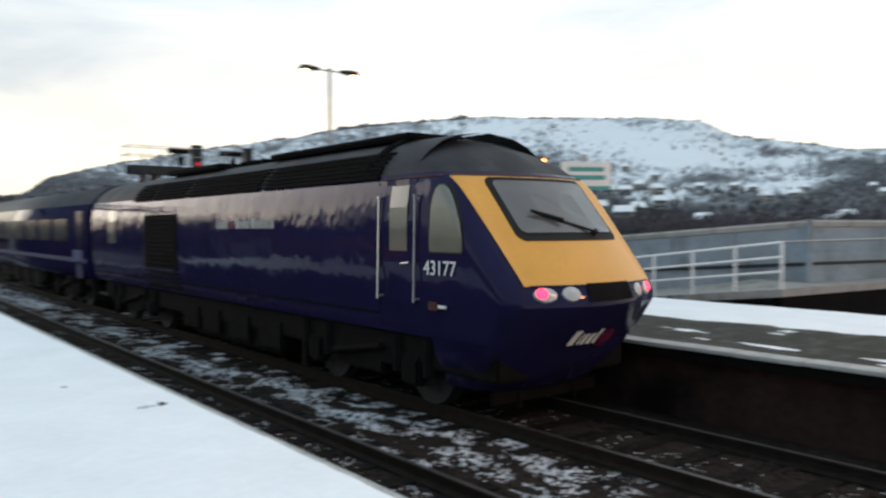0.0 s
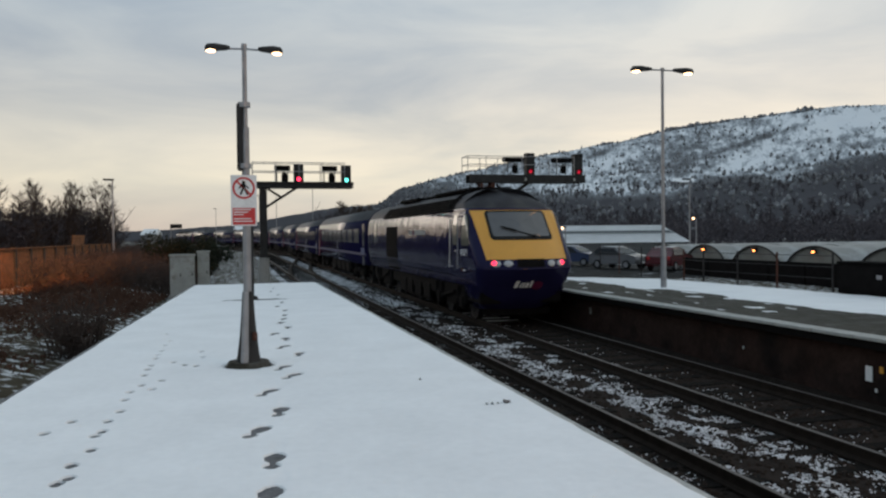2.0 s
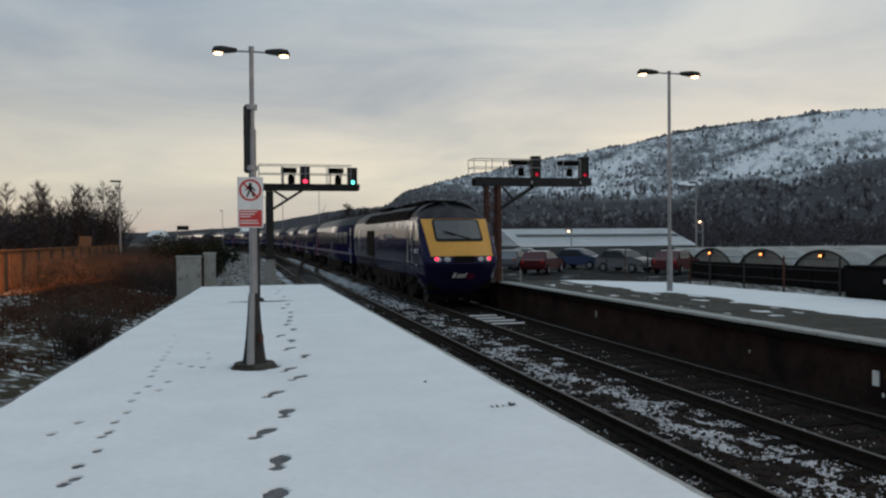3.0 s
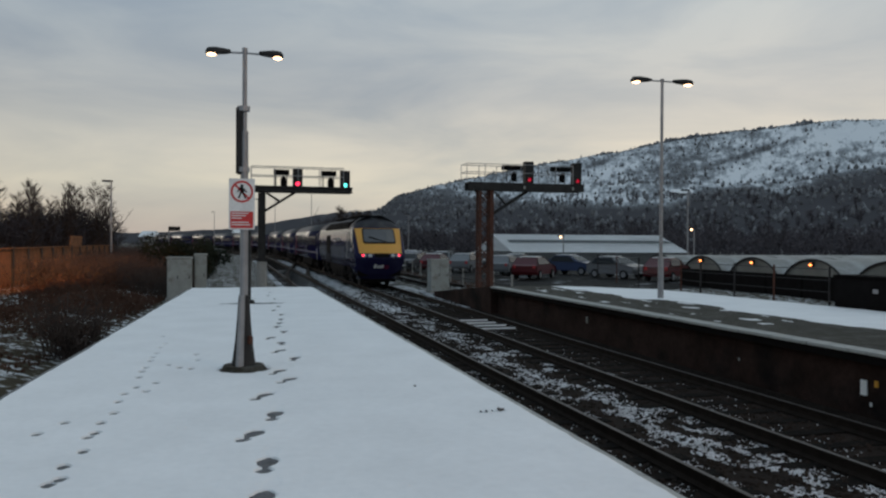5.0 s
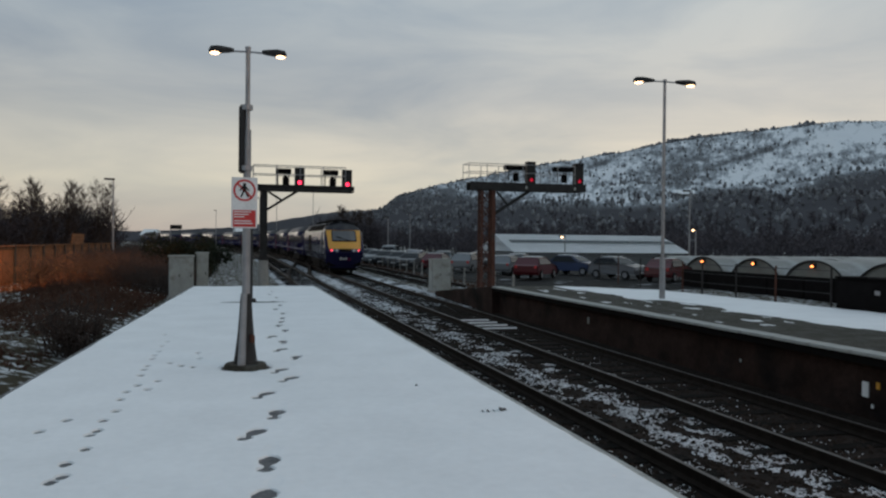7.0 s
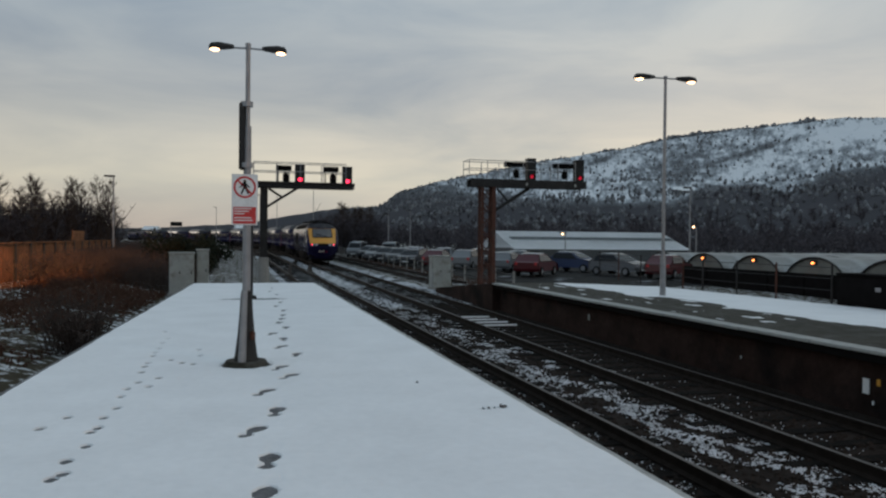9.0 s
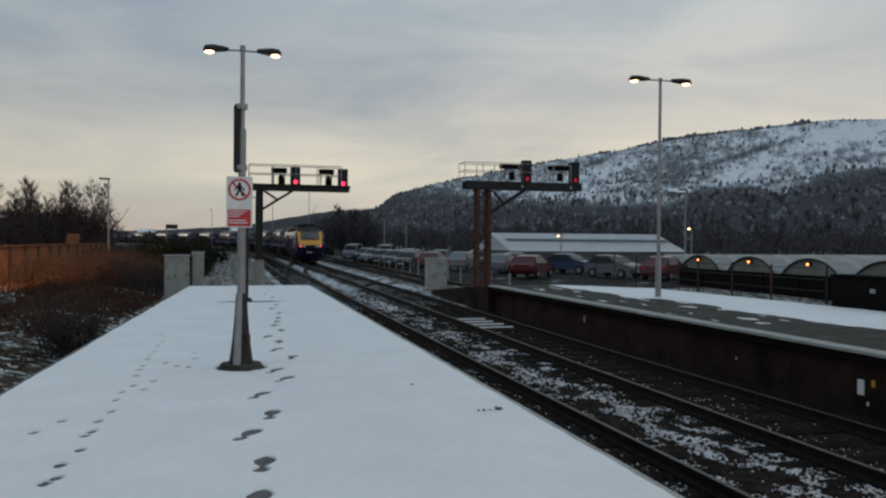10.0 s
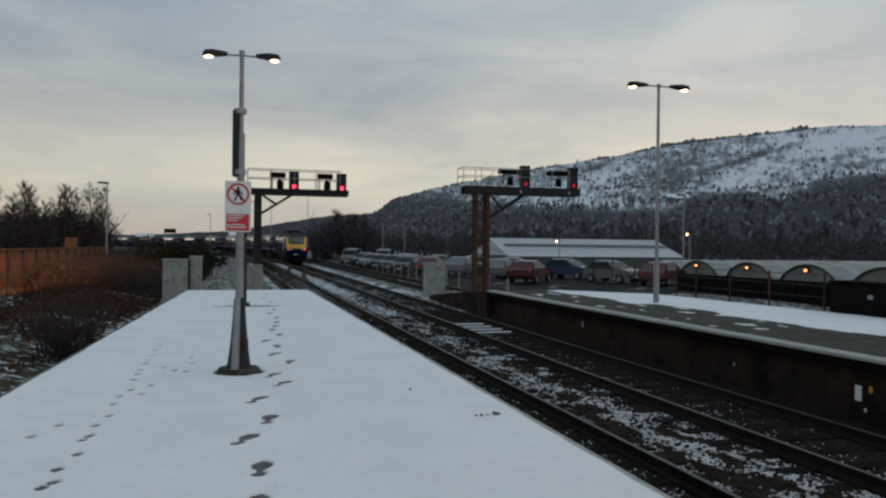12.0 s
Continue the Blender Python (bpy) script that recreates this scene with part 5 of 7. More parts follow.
def signal_left():
    s = thing("signal_gantry", "dark bracket signal gantry with two colour-light heads on a concrete footing", "railway signal", pose(0, 33, 0), "signal gantries")
    bm = bmesh.new()
    rod(bm, (1.12, 0, -1.1), (1.12, 0, 0.75), 0.26, 0.20, 12)
    part("footing", bm, M["concrete"], s, "pale tapered concrete footing")
    bm = bmesh.new()
    for dx in (-0.12, 0.12):
        for dy in (-0.12, 0.12):
            box(bm, (1.12 + dx, dy, 2.15), (0.05, 0.05, 2.9))
    box(bm, (1.12, 0.0, 2.1), (0.2, 0.2, 2.9), bevel=0.02)
    part("column", bm, M["darksteel"], s, "dark steel column")
    bm = bmesh.new()
    for yy in (-0.3, 0.3):
        box(bm, (2.8, yy, 3.60), (3.95, 0.07, 0.05))
        box(bm, (2.8, yy, 3.80), (3.95, 0.07, 0.05))
        for k in range(8):
            box(bm, (0.9 + k * 0.54, yy, 3.70), (0.05, 0.05, 0.2))
    box(bm, (2.8, 0, 3.72), (3.95, 0.55, 0.12))
    part("beam", bm, M["darksteel"], s, "dark riveted cantilever beam")
    bm = bmesh.new()
    rod(bm, (1.15, 0, 2.75), (2.5, 0, 3.62), 0.05)
    rod(bm, (1.30, 0, 3.55), (1.85, 0, 3.20), 0.045)
    part("brace", bm, M["darksteel"], s)
    walkway_rails(s, 0.70, 4.4, -0.35, 0.35, 3.82, 5)
    signal_head(s, 2.55, 3.70, "redlit")
    route_box(s, 1.90, 3.80)
    signal_head(s, 4.50, 3.68, "redlit", moving=True)
    route_box(s, 3.82, 3.80)


def signal_right():
    s = thing("signal_gantry", "rusty lattice bracket signal gantry with two red signals", "railway signal", pose(0, 33, 0), "signal gantries")
    bm = bmesh.new()
    for dx in (-0.26, 0.26):
        for dy in (-0.22, 0.22):
            box(bm, (10.62 + dx, dy, 1.6), (0.17 if dx > 0 else 0.10, 0.10, 4.6), bevel=0.01)
    for k in range(7):
        z = -0.5 + k * 0.62
        for dy in (-0.22, 0.22):
            rod(bm, (10.36, dy, z), (10.88, dy, z + 0.62), 0.022, seg=6)
            rod(bm, (10.88, dy, z), (10.36, dy, z + 0.62), 0.022, seg=6)
        for dx in (-0.26, 0.26):
            rod(bm, (10.62 + dx, -0.22, z), (10.62 + dx, 0.22, z + 0.62), 0.022, seg=6)
    part("lattice_column", bm, M["rust"], s, "rust-red lattice column")
    bm = bmesh.new()
    box(bm, (10.62, 0, -0.75), (1.0, 0.9, 0.5), bevel=0.05)
    part("footing", bm, M["darksteel"], s)
    bm = bmesh.new()
    box(bm, (12.5, -0.3, 4.02), (5.4, 0.05, 0.34), bevel=0.01)
    box(bm, (12.5, 0.3, 4.02), (5.4, 0.05, 0.34), bevel=0.01)
    box(bm, (12.5, 0, 4.18), (5.4, 0.6, 0.04))
    for k in range(9):
        box(bm, (10.1 + k * 0.6, -0.335, 4.02), (0.06, 0.02, 0.34))
    part("beam", bm, M["darksteel"], s, "dark plate girder arm")
    bm = bmesh.new()
    rod(bm, (10.85, 0, 2.75), (12.6, 0, 3.86), 0.07)
    rod(bm, (10.85, 0.2, 2.75), (12.6, 0.2, 3.86), 0.05)
    rod(bm, (11.1, 0, 3.8), (11.6, 0, 3.25), 0.05)
    for k in range(4):
        rod(bm, (11.0 + k * 0.4, 0.0, 2.88 + k * 0.25), (11.15 + k * 0.4, 0.2, 2.98 + k * 0.25), 0.025)
    part("brace", bm, M["darksteel"], s)
    walkway_rails(s, 9.68, 14.6, -0.45, 0.45, 4.2, 7)
    for x, lit in ((12.65, "reddim"), (14.95, "reddim")):
        signal_head(s, x, 4.12, lit, tall=0.2)
        route_box(s, x - 0.76, 4.28, 0.92)
        bm = bmesh.new()
        box(bm, (x - 0.3, -0.35, 4.0), (0.08, 0.02, 0.13))
        part("number_plate", bm, M["cabinet"], s, "small white plate on the girder")


signal_left()
signal_right()


def lineside_cabinet(x, y, z, w, d, h, label):
    c = thing("lineside_cabinet", label, "equipment cabinet", pose(x, y, z), "lineside cabinets")
    bm = bmesh.new()
    box(bm, (0, 0, h / 2), (w, d, h), bevel=0.02)
    part("body", bm, M["cabinet"], c)
    bm = bmesh.new()
    box(bm, (0, 0, h + 0.02), (w + 0.08, d + 0.08, 0.07), bevel=0.02)
    part("lid", bm, M["cabinet"], c)
    for s in ((-0.5, 0.5) if w > 0.6 else (0,)):
        bm = bmesh.new()
        ww = w / 2 - 0.05 if w > 0.6 else w - 0.08
        box(bm, (s * (ww + 0.03), -d / 2 - 0.006, h / 2), (ww, 0.02, h - 0.16), bevel=0.006)
        dd = part("door", bm, M["cabinet"], c)
        bm = bmesh.new()
        box(bm, (s * (ww + 0.03) + ww * 0.38, -d / 2 - 0.025, h * 0.55), (0.03, 0.03, 0.12), bevel=0.006)
        q = new("handle", mesh_of("handle", bm, M["darksteel"]))
        q.parent = dd
    bm = bmesh.new()
    box(bm, (0, 0, 0.03), (w + 0.12, d + 0.12, 0.10))
    part("plinth", bm, M["concrete"], c)


lineside_cabinet(-1.90, 30.7, -0.62, 0.86, 0.5, 1.55, "tall grey steel lineside cabinet in rough grass")
lineside_cabinet(-1.18, 31.2, -0.62, 0.42, 0.45, 1.66, "narrow grey steel lineside cabinet beside a wider one")
lineside_cabinet(9.95, 38.4, -0.92, 0.95, 0.75, 1.60, "grey lineside cabinet beside the rusty signal column")


def ramp():
    r = thing("access_ramp", "raised walkway with blue-grey parapet and white tube railing", "ramp", kind="structure")
    bm = bmesh.new()
    pts = [(15.4, 13.6, -0.28), (15.4, 8.3, 0.30), (26.0, 6.5, 0.42), (26.0, 9.5, 0.42), (17.5, 10.0, 0.35), (17.5, 14.2, -0.25)]
    up = [bm.verts.new(p) for p in pts]
    dn = [bm.verts.new((a, b, c - 0.16)) for a, b, c in pts]
    bm.faces.new(up)
    bm.faces.new(dn[::-1])
    for i in range(6):
        bm.faces.new((up[i], up[i - 1], dn[i - 1], dn[i]))
    bmesh.ops.recalc_face_normals(bm, faces=bm.faces[:])
    part("deck", bm, M["concrete"], r, "concrete deck edge")
    # black boxes stand in for the shade of the void under the deck
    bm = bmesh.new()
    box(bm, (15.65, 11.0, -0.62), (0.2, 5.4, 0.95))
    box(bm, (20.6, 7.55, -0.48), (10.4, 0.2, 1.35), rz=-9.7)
    part("void_shade_wall", bm, M["black"], r, "black wall standing in for the shaded void under the deck")
    # tube railing
    line = [Vector((15.45, 13.6, -0.28)), Vector((15.45, 8.32, 0.30)), Vector((25.9, 6.55, 0.42))]
    for a, b, n in ((line[0], line[1], 6), (line[1], line[2], 7)):
        for h in (0.36, 0.66, 0.96):
            bm = bmesh.new()
            rod(bm, a + Vector((0, 0, h)), b + Vector((0, 0, h)), 0.026, seg=8)
            if h == 0.96 or a is line[0]:
                part("rail", bm, M["white"] if a is line[0] else M["steel"], r)
            else:
                bm.free()
        for k in range(n if a is line[0] else 0):
            p = a.lerp(b, k / (n - 1))
            bm = bmesh.new()
            rod(bm, p, p + Vector((0, 0, 0.98)), 0.03, seg=8)
            part("rail_post", bm, M["white"], r)
    # parapet in panels with a coping
    par = [Vector((17.5, 14.2, 0.10)), Vector((17.5, 8.8, 0.47)), Vector((30, 6.6, 0.47))]
    for a, b, n in ((par[0], par[1], 3), (par[1], par[2], 5)):
        for k in range(n):
            p, q = a.lerp(b, k / n), a.lerp(b, (k + 1) / n)
            d = (q - p)
            nrm = Vector((d.y, -d.x, 0)).normalized() * 0.06
            g = d.normalized() * 0.012
            bm = bmesh.new()
            vs = []
            for w, zz in ((p + g, -0.9), (q - g, -0.9), (q - g, 1.12), (p + g, 1.12)):
                vs.append((w, zz))
            f = [bm.verts.new(w + nrm + Vector((0, 0, zz))) for w, zz in vs]
            bk = [bm.verts.new(w - nrm + Vector((0, 0, zz))) for w, zz in vs]
            bm.faces.new(f)
            bm.faces.new(bk[::-1])
            for i in range(4):
                bm.faces.new((f[i], f[i - 1], bk[i - 1], bk[i]))
            bmesh.ops.recalc_face_normals(bm, faces=bm.faces[:])
            part("parapet_panel", bm, M["bluewall"], r, "blue-grey parapet panel")
            bm = bmesh.new()
            m1, m2 = p + Vector((0, 0, 1.16)), q + Vector((0, 0, 1.16))
            rod(bm, m1, m2, 0.10, seg=6)
            part("coping", bm, M["concrete"], r)
        bm = bmesh.new()
        rod(bm, a + Vector((-0.1, -0.06, 0.28)), b + Vector((-0.1, -0.06, 0.28)), 0.035, seg=6)
        part("lower_rail", bm, M["darksteel"], r)
    for p, h in ((Vector((17.3, 8.7, 0)), 1.75), (Vector((15.45, 11.0, -1)), 1.0)):
        bm = bmesh.new()
        rod(bm, p, p + Vector((0, 0, h)), 0.07, seg=10)
        part("support_post", bm, M["bluewall"] if h > 1.5 else M["darksteel"], r)


ramp()

bm = bmesh.new()
box(bm, (0, 0, 0.32), (0.7, 3.1, 0.86), bevel=0.03)
skip = thing("storage_bin", "low black storage bin at the back of the platform", "storage bin", pose(15.0, 15.2, 0, 0, 0, 0))
part("body", bm, M["black"], skip)
bm = bmesh.new()
box(bm, (0, 0, 0.78), (0.76, 3.16, 0.06), bevel=0.02)
part("lid", bm, M["black"], skip)
bm = bmesh.new()
box(bm, (-0.36, 0.2, 0.46), (0.01, 0.16, 0.10))
part("label_bar", bm, M["steel"], skip, "worn pale label")


def platform_fence():
    f = thing("platform_fence", "thin post and rail fence at the back of the platform", "fence")
    line = [(14.65, 16.9), (14.62, 19.0), (14.55, 20.7), (14.5, 22.4), (14.9, 24.2), (15.4, 26.5), (16.2, 29.5), (17.0, 33.0), (18.0, 37.0)]
    for k, (x, y) in enumerate(line):
        bm = bmesh.new()
        box(bm, (x, y, 0.38), (0.045, 0.045, 1.25), bevel=0.008)
        # every third post takes the rust colour to paint in orange lamplight
        part("fence_post", bm, M["rust"] if k % 3 == 1 else M["darksteel"], f)
        if k:
            for z in (0.35, 0.65, 0.93):
                bm = bmesh.new()
                rod(bm, (line[k - 1][0], line[k - 1][1], z), (x, y, z), 0.010, seg=5)
                part("wire", bm, M["darksteel"], f)


platform_fence()


def snowy_boards():
    b = thing("track_boards", "snow-covered boards laid beside the rail", "boards", pose(7.45, 23.2, -0.96))
    for k in range(4):
        bm = bmesh.new()
        box(bm, (0.03 * (k % 2) + 0.08, 0.82 * k - 1.1, 0.0), (1.12 - 0.06 * k, 0.11, 0.04), bevel=0.008)
        part("board", bm, M["snow"], b)


snowy_boards()
# ---- beyond the railway: car park, shed, tunnels, lamps ----
def car_side(kind):
    if kind == "hatch":
        return [(-1.95, 0.35), (-2.0, 0.62), (-1.95, 0.86), (-1.45, 0.95), (-0.95, 1.02), (-0.25, 1.42), (0.2, 1.49), (1.2, 1.46), (1.75, 1.05), (1.95, 0.92), (1.98, 0.5), (1.9, 0.32)]
    if kind == "estate":
        return [(-2.15, 0.35), (-2.2, 0.62), (-2.1, 0.82), (-1.5, 0.93), (-0.95, 1.0), (-0.2, 1.40), (0.3, 1.46), (1.6, 1.42), (2.05, 0.98), (2.2, 0.9), (2.2, 0.5), (2.1, 0.32)]
    return [(-2.0, 0.4), (-2.05, 0.8), (-1.9, 1.0), (-1.5, 1.15), (-1.1, 1.75), (-0.8, 1.9), (1.9, 1.92), (2.05, 1.8), (2.1, 0.9), (2.1, 0.5), (2.0, 0.38)]


CAR_PAINTS = {k: mat("car_paint_" + k, c, 0.3, 0.0, var=0.08, scale=1.5, fine=0.03, coat=0.15) for k, c in
              dict(silver=(0.17, 0.175, 0.185), red=(0.085, 0.008, 0.013), blue=(0.04, 0.06, 0.13), dark=(0.03, 0.03, 0.035), white=(0.50, 0.51, 0.52), grey=(0.09, 0.095, 0.10)).items()}


def parked_car(kind, paint, at, snow=True):
    c = thing("parked_car", f"{paint} parked {'van' if kind == 'van' else 'car'} with snow on its roof" if snow else f"{paint} parked car", "van" if kind == "van" else "car", at, "cars in the car park")
    prof = car_side(kind)
    bm = bmesh.new()
    rows = []
    for s, w in ((-1, 0.80), (-0.92, 0.86), (0.92, 0.86), (1, 0.80)):
        rows.append([bm.verts.new((x, math.copysign(w if abs(s) < 1 else 0.80, s) * (1.0 if z < 1.0 else 1.0 - 0.22 * (z - 1.0) / 0.5 * (0.5 if kind == "van" else 1)), z)) for x, z in prof])
    for i in range(3):
        for k in range(len(prof) - 1):
            bm.faces.new((rows[i][k], rows[i][k + 1], rows[i + 1][k + 1], rows[i + 1][k]))
    bm.faces.new(rows[0])
    bm.faces.new(rows[3])
    bm.faces.new([r[0] for r in rows])
    bmesh.ops.recalc_face_normals(bm, faces=bm.faces[:])
    part("body", bm, CAR_PAINTS[paint], c)
    roof = max(z for _, z in prof)
    x0 = prof[4][0] if kind != "van" else prof[3][0]
    x1 = prof[8][0] if kind != "van" else 1.6
    zb = 1.0 if kind != "van" else 1.2
    for s in (-1, 1):
        bm = bmesh.new()
        w0, w1 = 0.868, 0.70 if kind != "van" else 0.80
        top = roof - 0.09
        a = [(x0 + 0.25, zb), (x1 - 0.2, zb), (x1 - 0.5, top), (x0 + 0.85, top)]
        vs = [bm.verts.new((x, s * (w0 - (w0 - w1) * (z - zb) / (top - zb)), z)) for x, z in a]
        bm.faces.new(vs)
        part("side_window", bm, M["tglass"], c)
    bm = bmesh.new()
    p4, p5 = (prof[4], prof[5]) if kind != "van" else (prof[3], prof[4])
    bm.faces.new([bm.verts.new(v) for v in ((p4[0] + 0.03, -0.72, p4[1] + 0.045), (p4[0] + 0.03, 0.72, p4[1] + 0.045), (p5[0] - 0.03, 0.60, p5[1] - 0.015), (p5[0] - 0.03, -0.60, p5[1] - 0.015))])
    part("windscreen", bm, M["tglass"], c)
    for x in (prof[0][0] + 0.72, prof[-1][0] - 0.68):
        for s in (-1, 1):
            bm = bmesh.new()
            rod(bm, (x, s * 0.70, 0.31), (x, s * 0.875, 0.31), 0.31, seg=18)
            t = part("wheel", bm, M["rubber"], c)
            bm = bmesh.new()
            rod(bm, (x, s * 0.86, 0.31), (x, s * 0.885, 0.31), 0.19, seg=12)
            q = new("hub", mesh_of("hub", bm, M["steel"]))
            q.parent = t
    for s in (-1, 1):
        bm = bmesh.new()
        box(bm, (prof[1][0] + 0.04, s * 0.60, 0.70), (0.10, 0.32, 0.14), bevel=0.03)
        part("headlight", bm, M["lens"], c)
        bm = bmesh.new()
        box(bm, (prof[-2][0] - 0.03, s * 0.66, 0.82), (0.08, 0.2, 0.2), bevel=0.02)
        part("tail_light", bm, M["red"], c)
    bm = bmesh.new()
    box(bm, (prof[1][0], 0, 0.45), (0.06, 0.52, 0.11))
    part("plate_bar", bm, M["white"], c)
    if snow:
        bm = bmesh.new()
        xm = (x0 + 0.9 + x1 - 0.5) / 2
        box(bm, (xm, 0, roof + 0.012), (x1 - x0 - 1.5, 1.05, 0.05), bevel=0.02)
        q = part("roof_snow", bm, M["snow"], c, "thin snow on the roof")


CARS = [("hatch", "silver", 25.3, 49.1, 114), ("hatch", "red", 27.0, 45.5, -141), ("hatch", "blue", 24.9, 55.4, 124), ("estate", "red", 19.5, 49.6, -129), ("estate", "silver", 19.7, 55.8, -127), ("hatch", "silver", 18.2, 61.4, -124),
        ("hatch", "red", 16.6, 64.6, -123), ("hatch", "dark", 21.2, 66.8, 91), ("estate", "grey", 22.6, 61.0, -125), ("hatch", "dark", 15.4, 69.5, 60), ("van", "silver", 16.6, 86.0, 70), ("hatch", "grey", 15.2, 74.0, 62), ("hatch", "dark", 14.9, 79.0, 60),
        ("estate", "silver", 14.8, 84.0, 64), ("hatch", "dark", 15.0, 90, 62), ("van", "silver", 14.6, 97, 66), ("hatch", "blue", 17.2, 76, 60), ("hatch", "dark", 17.6, 92, 62), ("estate", "grey", 18.0, 82, 64), ("hatch", "silver", 19.0, 72, 70)]
for kind, paint, x, y, a in CARS:
    parked_car(kind, paint, pose(x, y, float(ground_z(np.array([[x]]), np.array([[y]]))[0, 0]) + 0.04, 0, 0, a))


def car_park_fence():
    f = thing("car_park_fence", "low rusty rail fence between tracks and car park", "fence")
    pts = [(13.0 + 0.02 * (y - 36), y) for y in range(36, 116, 3)]
    for k, (x, y) in enumerate(pts):
        z = float(ground_z(np.array([[x]]), np.array([[float(y)]]))[0, 0])
        bm = bmesh.new()
        box(bm, (x, y, z + 0.5), (0.09, 0.09, 1.1))
        part("fence_post", bm, M["concrete"], f)
        if k:
            for h in (0.45, 0.85):
                bm = bmesh.new()
                rod(bm, (pts[k - 1][0], pts[k - 1][1], z + h), (x, y, z + h), 0.03, seg=5)
                part("fence_rail", bm, M["darksteel"], f)


car_park_fence()


def shed():
    s = thing("long_shed", "long low shed with snow-covered roof and a dark skylight strip", "shed", pose(37.8, 82, -0.9))
    L, D = 20.4, 12.0
    bm = bmesh.new()
    box(bm, (-0.35, 0, 0.75), (L - 1.4, D, 1.6))
    part("wall", bm, M["shedwall"], s)
    bm = bmesh.new()
    for p in (((-L / 2 - 0.3, -D / 2 - 0.4, 1.55), (L / 2 - 0.5, -D / 2 - 0.4, 1.55), (L / 2 - 0.4, 0, 3.45), (-L / 2 - 0.3, 0, 3.45)), ((-L / 2 - 0.3, D / 2 + 0.4, 1.55), (L / 2 - 0.5, D / 2 + 0.4, 1.55), (L / 2 - 0.4, 0, 3.45), (-L / 2 - 0.3, 0, 3.45))):
        bm.faces.new([bm.verts.new(v) for v in p])
    bm.faces.new([bm.verts.new(v) for v in ((L / 2 - 0.5, -D / 2 - 0.4, 1.55), (L / 2 - 0.5, D / 2 + 0.4, 1.55), (L / 2 - 0.4, 0, 3.45))])
    bmesh.ops.solidify(bm, geom=bm.faces[:], thickness=-0.12)
    part("roof", bm, M["snow"], s, "snow-covered roof")
    bm = bmesh.new()
    t0, t1 = 0.50, 0.66
    vs = []
    for x, t in ((-L / 2 + 0.6, t0), (L / 2 - 0.5, t0), (L / 2 - 0.7, t1), (-L / 2 + 0.6, t1)):
        vs.append(bm.verts.new((x, -(D / 2 + 0.4) * (1 - t), 1.55 + 1.9 * t + 0.03)))
    bm.faces.new(vs)
    part("skylight_strip", bm, M["shedwall"], s, "bare grey roof strip")


shed()


def tunnel(y):
    t = thing("polythene_tunnel", "low arched tunnel of dirty polythene with a flat end", "tunnel greenhouse", pose(30, y, -0.95), "arched tunnels")
    n, R, H, L = 18, 2.45, 1.72, 26.0
    bm = bmesh.new()
    a = [[bm.verts.new((x, R * math.cos(math.pi * k / n), H * math.sin(math.pi * k / n))) for k in range(n + 1)] for x in (0, 6.5, 13, 19.5, L)]
    for i in range(4):
        for k in range(n):
            bm.faces.new((a[i][k], a[i][k + 1], a[i + 1][k + 1], a[i + 1][k]))
    part("cover", bm, M["polythene"], t, "dirty white cover", smooth=True)
    bm = bmesh.new()
    bm.faces.new([bm.verts.new((0.05, 0.97 * R * math.cos(math.pi * k / n), 0.97 * H * math.sin(math.pi * k / n))) for k in range(n + 1)])
    part("end_wall", bm, M["endwall"], t)
    bm = bmesh.new()
    for k in range(n):
        p = [Vector((-0.02, R * math.cos(math.pi * q / n), H * math.sin(math.pi * q / n))) for q in (k, k + 1)]
        rod(bm, p[0], p[1], 0.055, seg=6)
    part("hoop", bm, M["darksteel"], t, "dark end hoop")
    for k in range(1, 5):
        bm = bmesh.new()
        for q in range(n):
            p = [Vector((L * k / 5, 1.005 * R * math.cos(math.pi * w / n), 1.005 * H * math.sin(math.pi * w / n))) for w in (q, q + 1)]
            rod(bm, p[0], p[1], 0.03, seg=5)
        part("hoop", bm, M["polythene"], t)


for y in (51.5, 46.2, 40.9, 35.9, 30.6):
    tunnel(y)

# bulkhead lights over the tunnel ends
for y in (46.2, 40.9, 35.9):
    w = thing("wall_light", "small orange bulkhead light over a tunnel end", "wall light", pose(29.88, y, 0.48), "tunnel lights")
    bm = bmesh.new()
    bmesh.ops.create_uvsphere(bm, u_segments=10, v_segments=6, radius=0.075, matrix=Matrix.Diagonal((1, 1.2, 0.8, 1)))
    part("glass", bm, M["lampwarm"], w)
    bm = bmesh.new()
    box(bm, (0.08, 0, 0.05), (0.1, 0.34, 0.26), bevel=0.02)
    part("housing", bm, M["darksteel"], w)

bm = bmesh.new()
for k in range(8):
    box(bm, (0, k * 2.6, 0.5), (0.12, 2.5, 1.3), bevel=0.01)
hedge = new("boundary_hoarding", mesh_of("boundary_hoarding", bm, M["black"]))
hedge.matrix_basis = pose(25.5, 22, -1.0, 0, 0, 0)
tagged(hedge, "dark boundary hoarding before the arched tunnels", "hoarding", kind="structure")


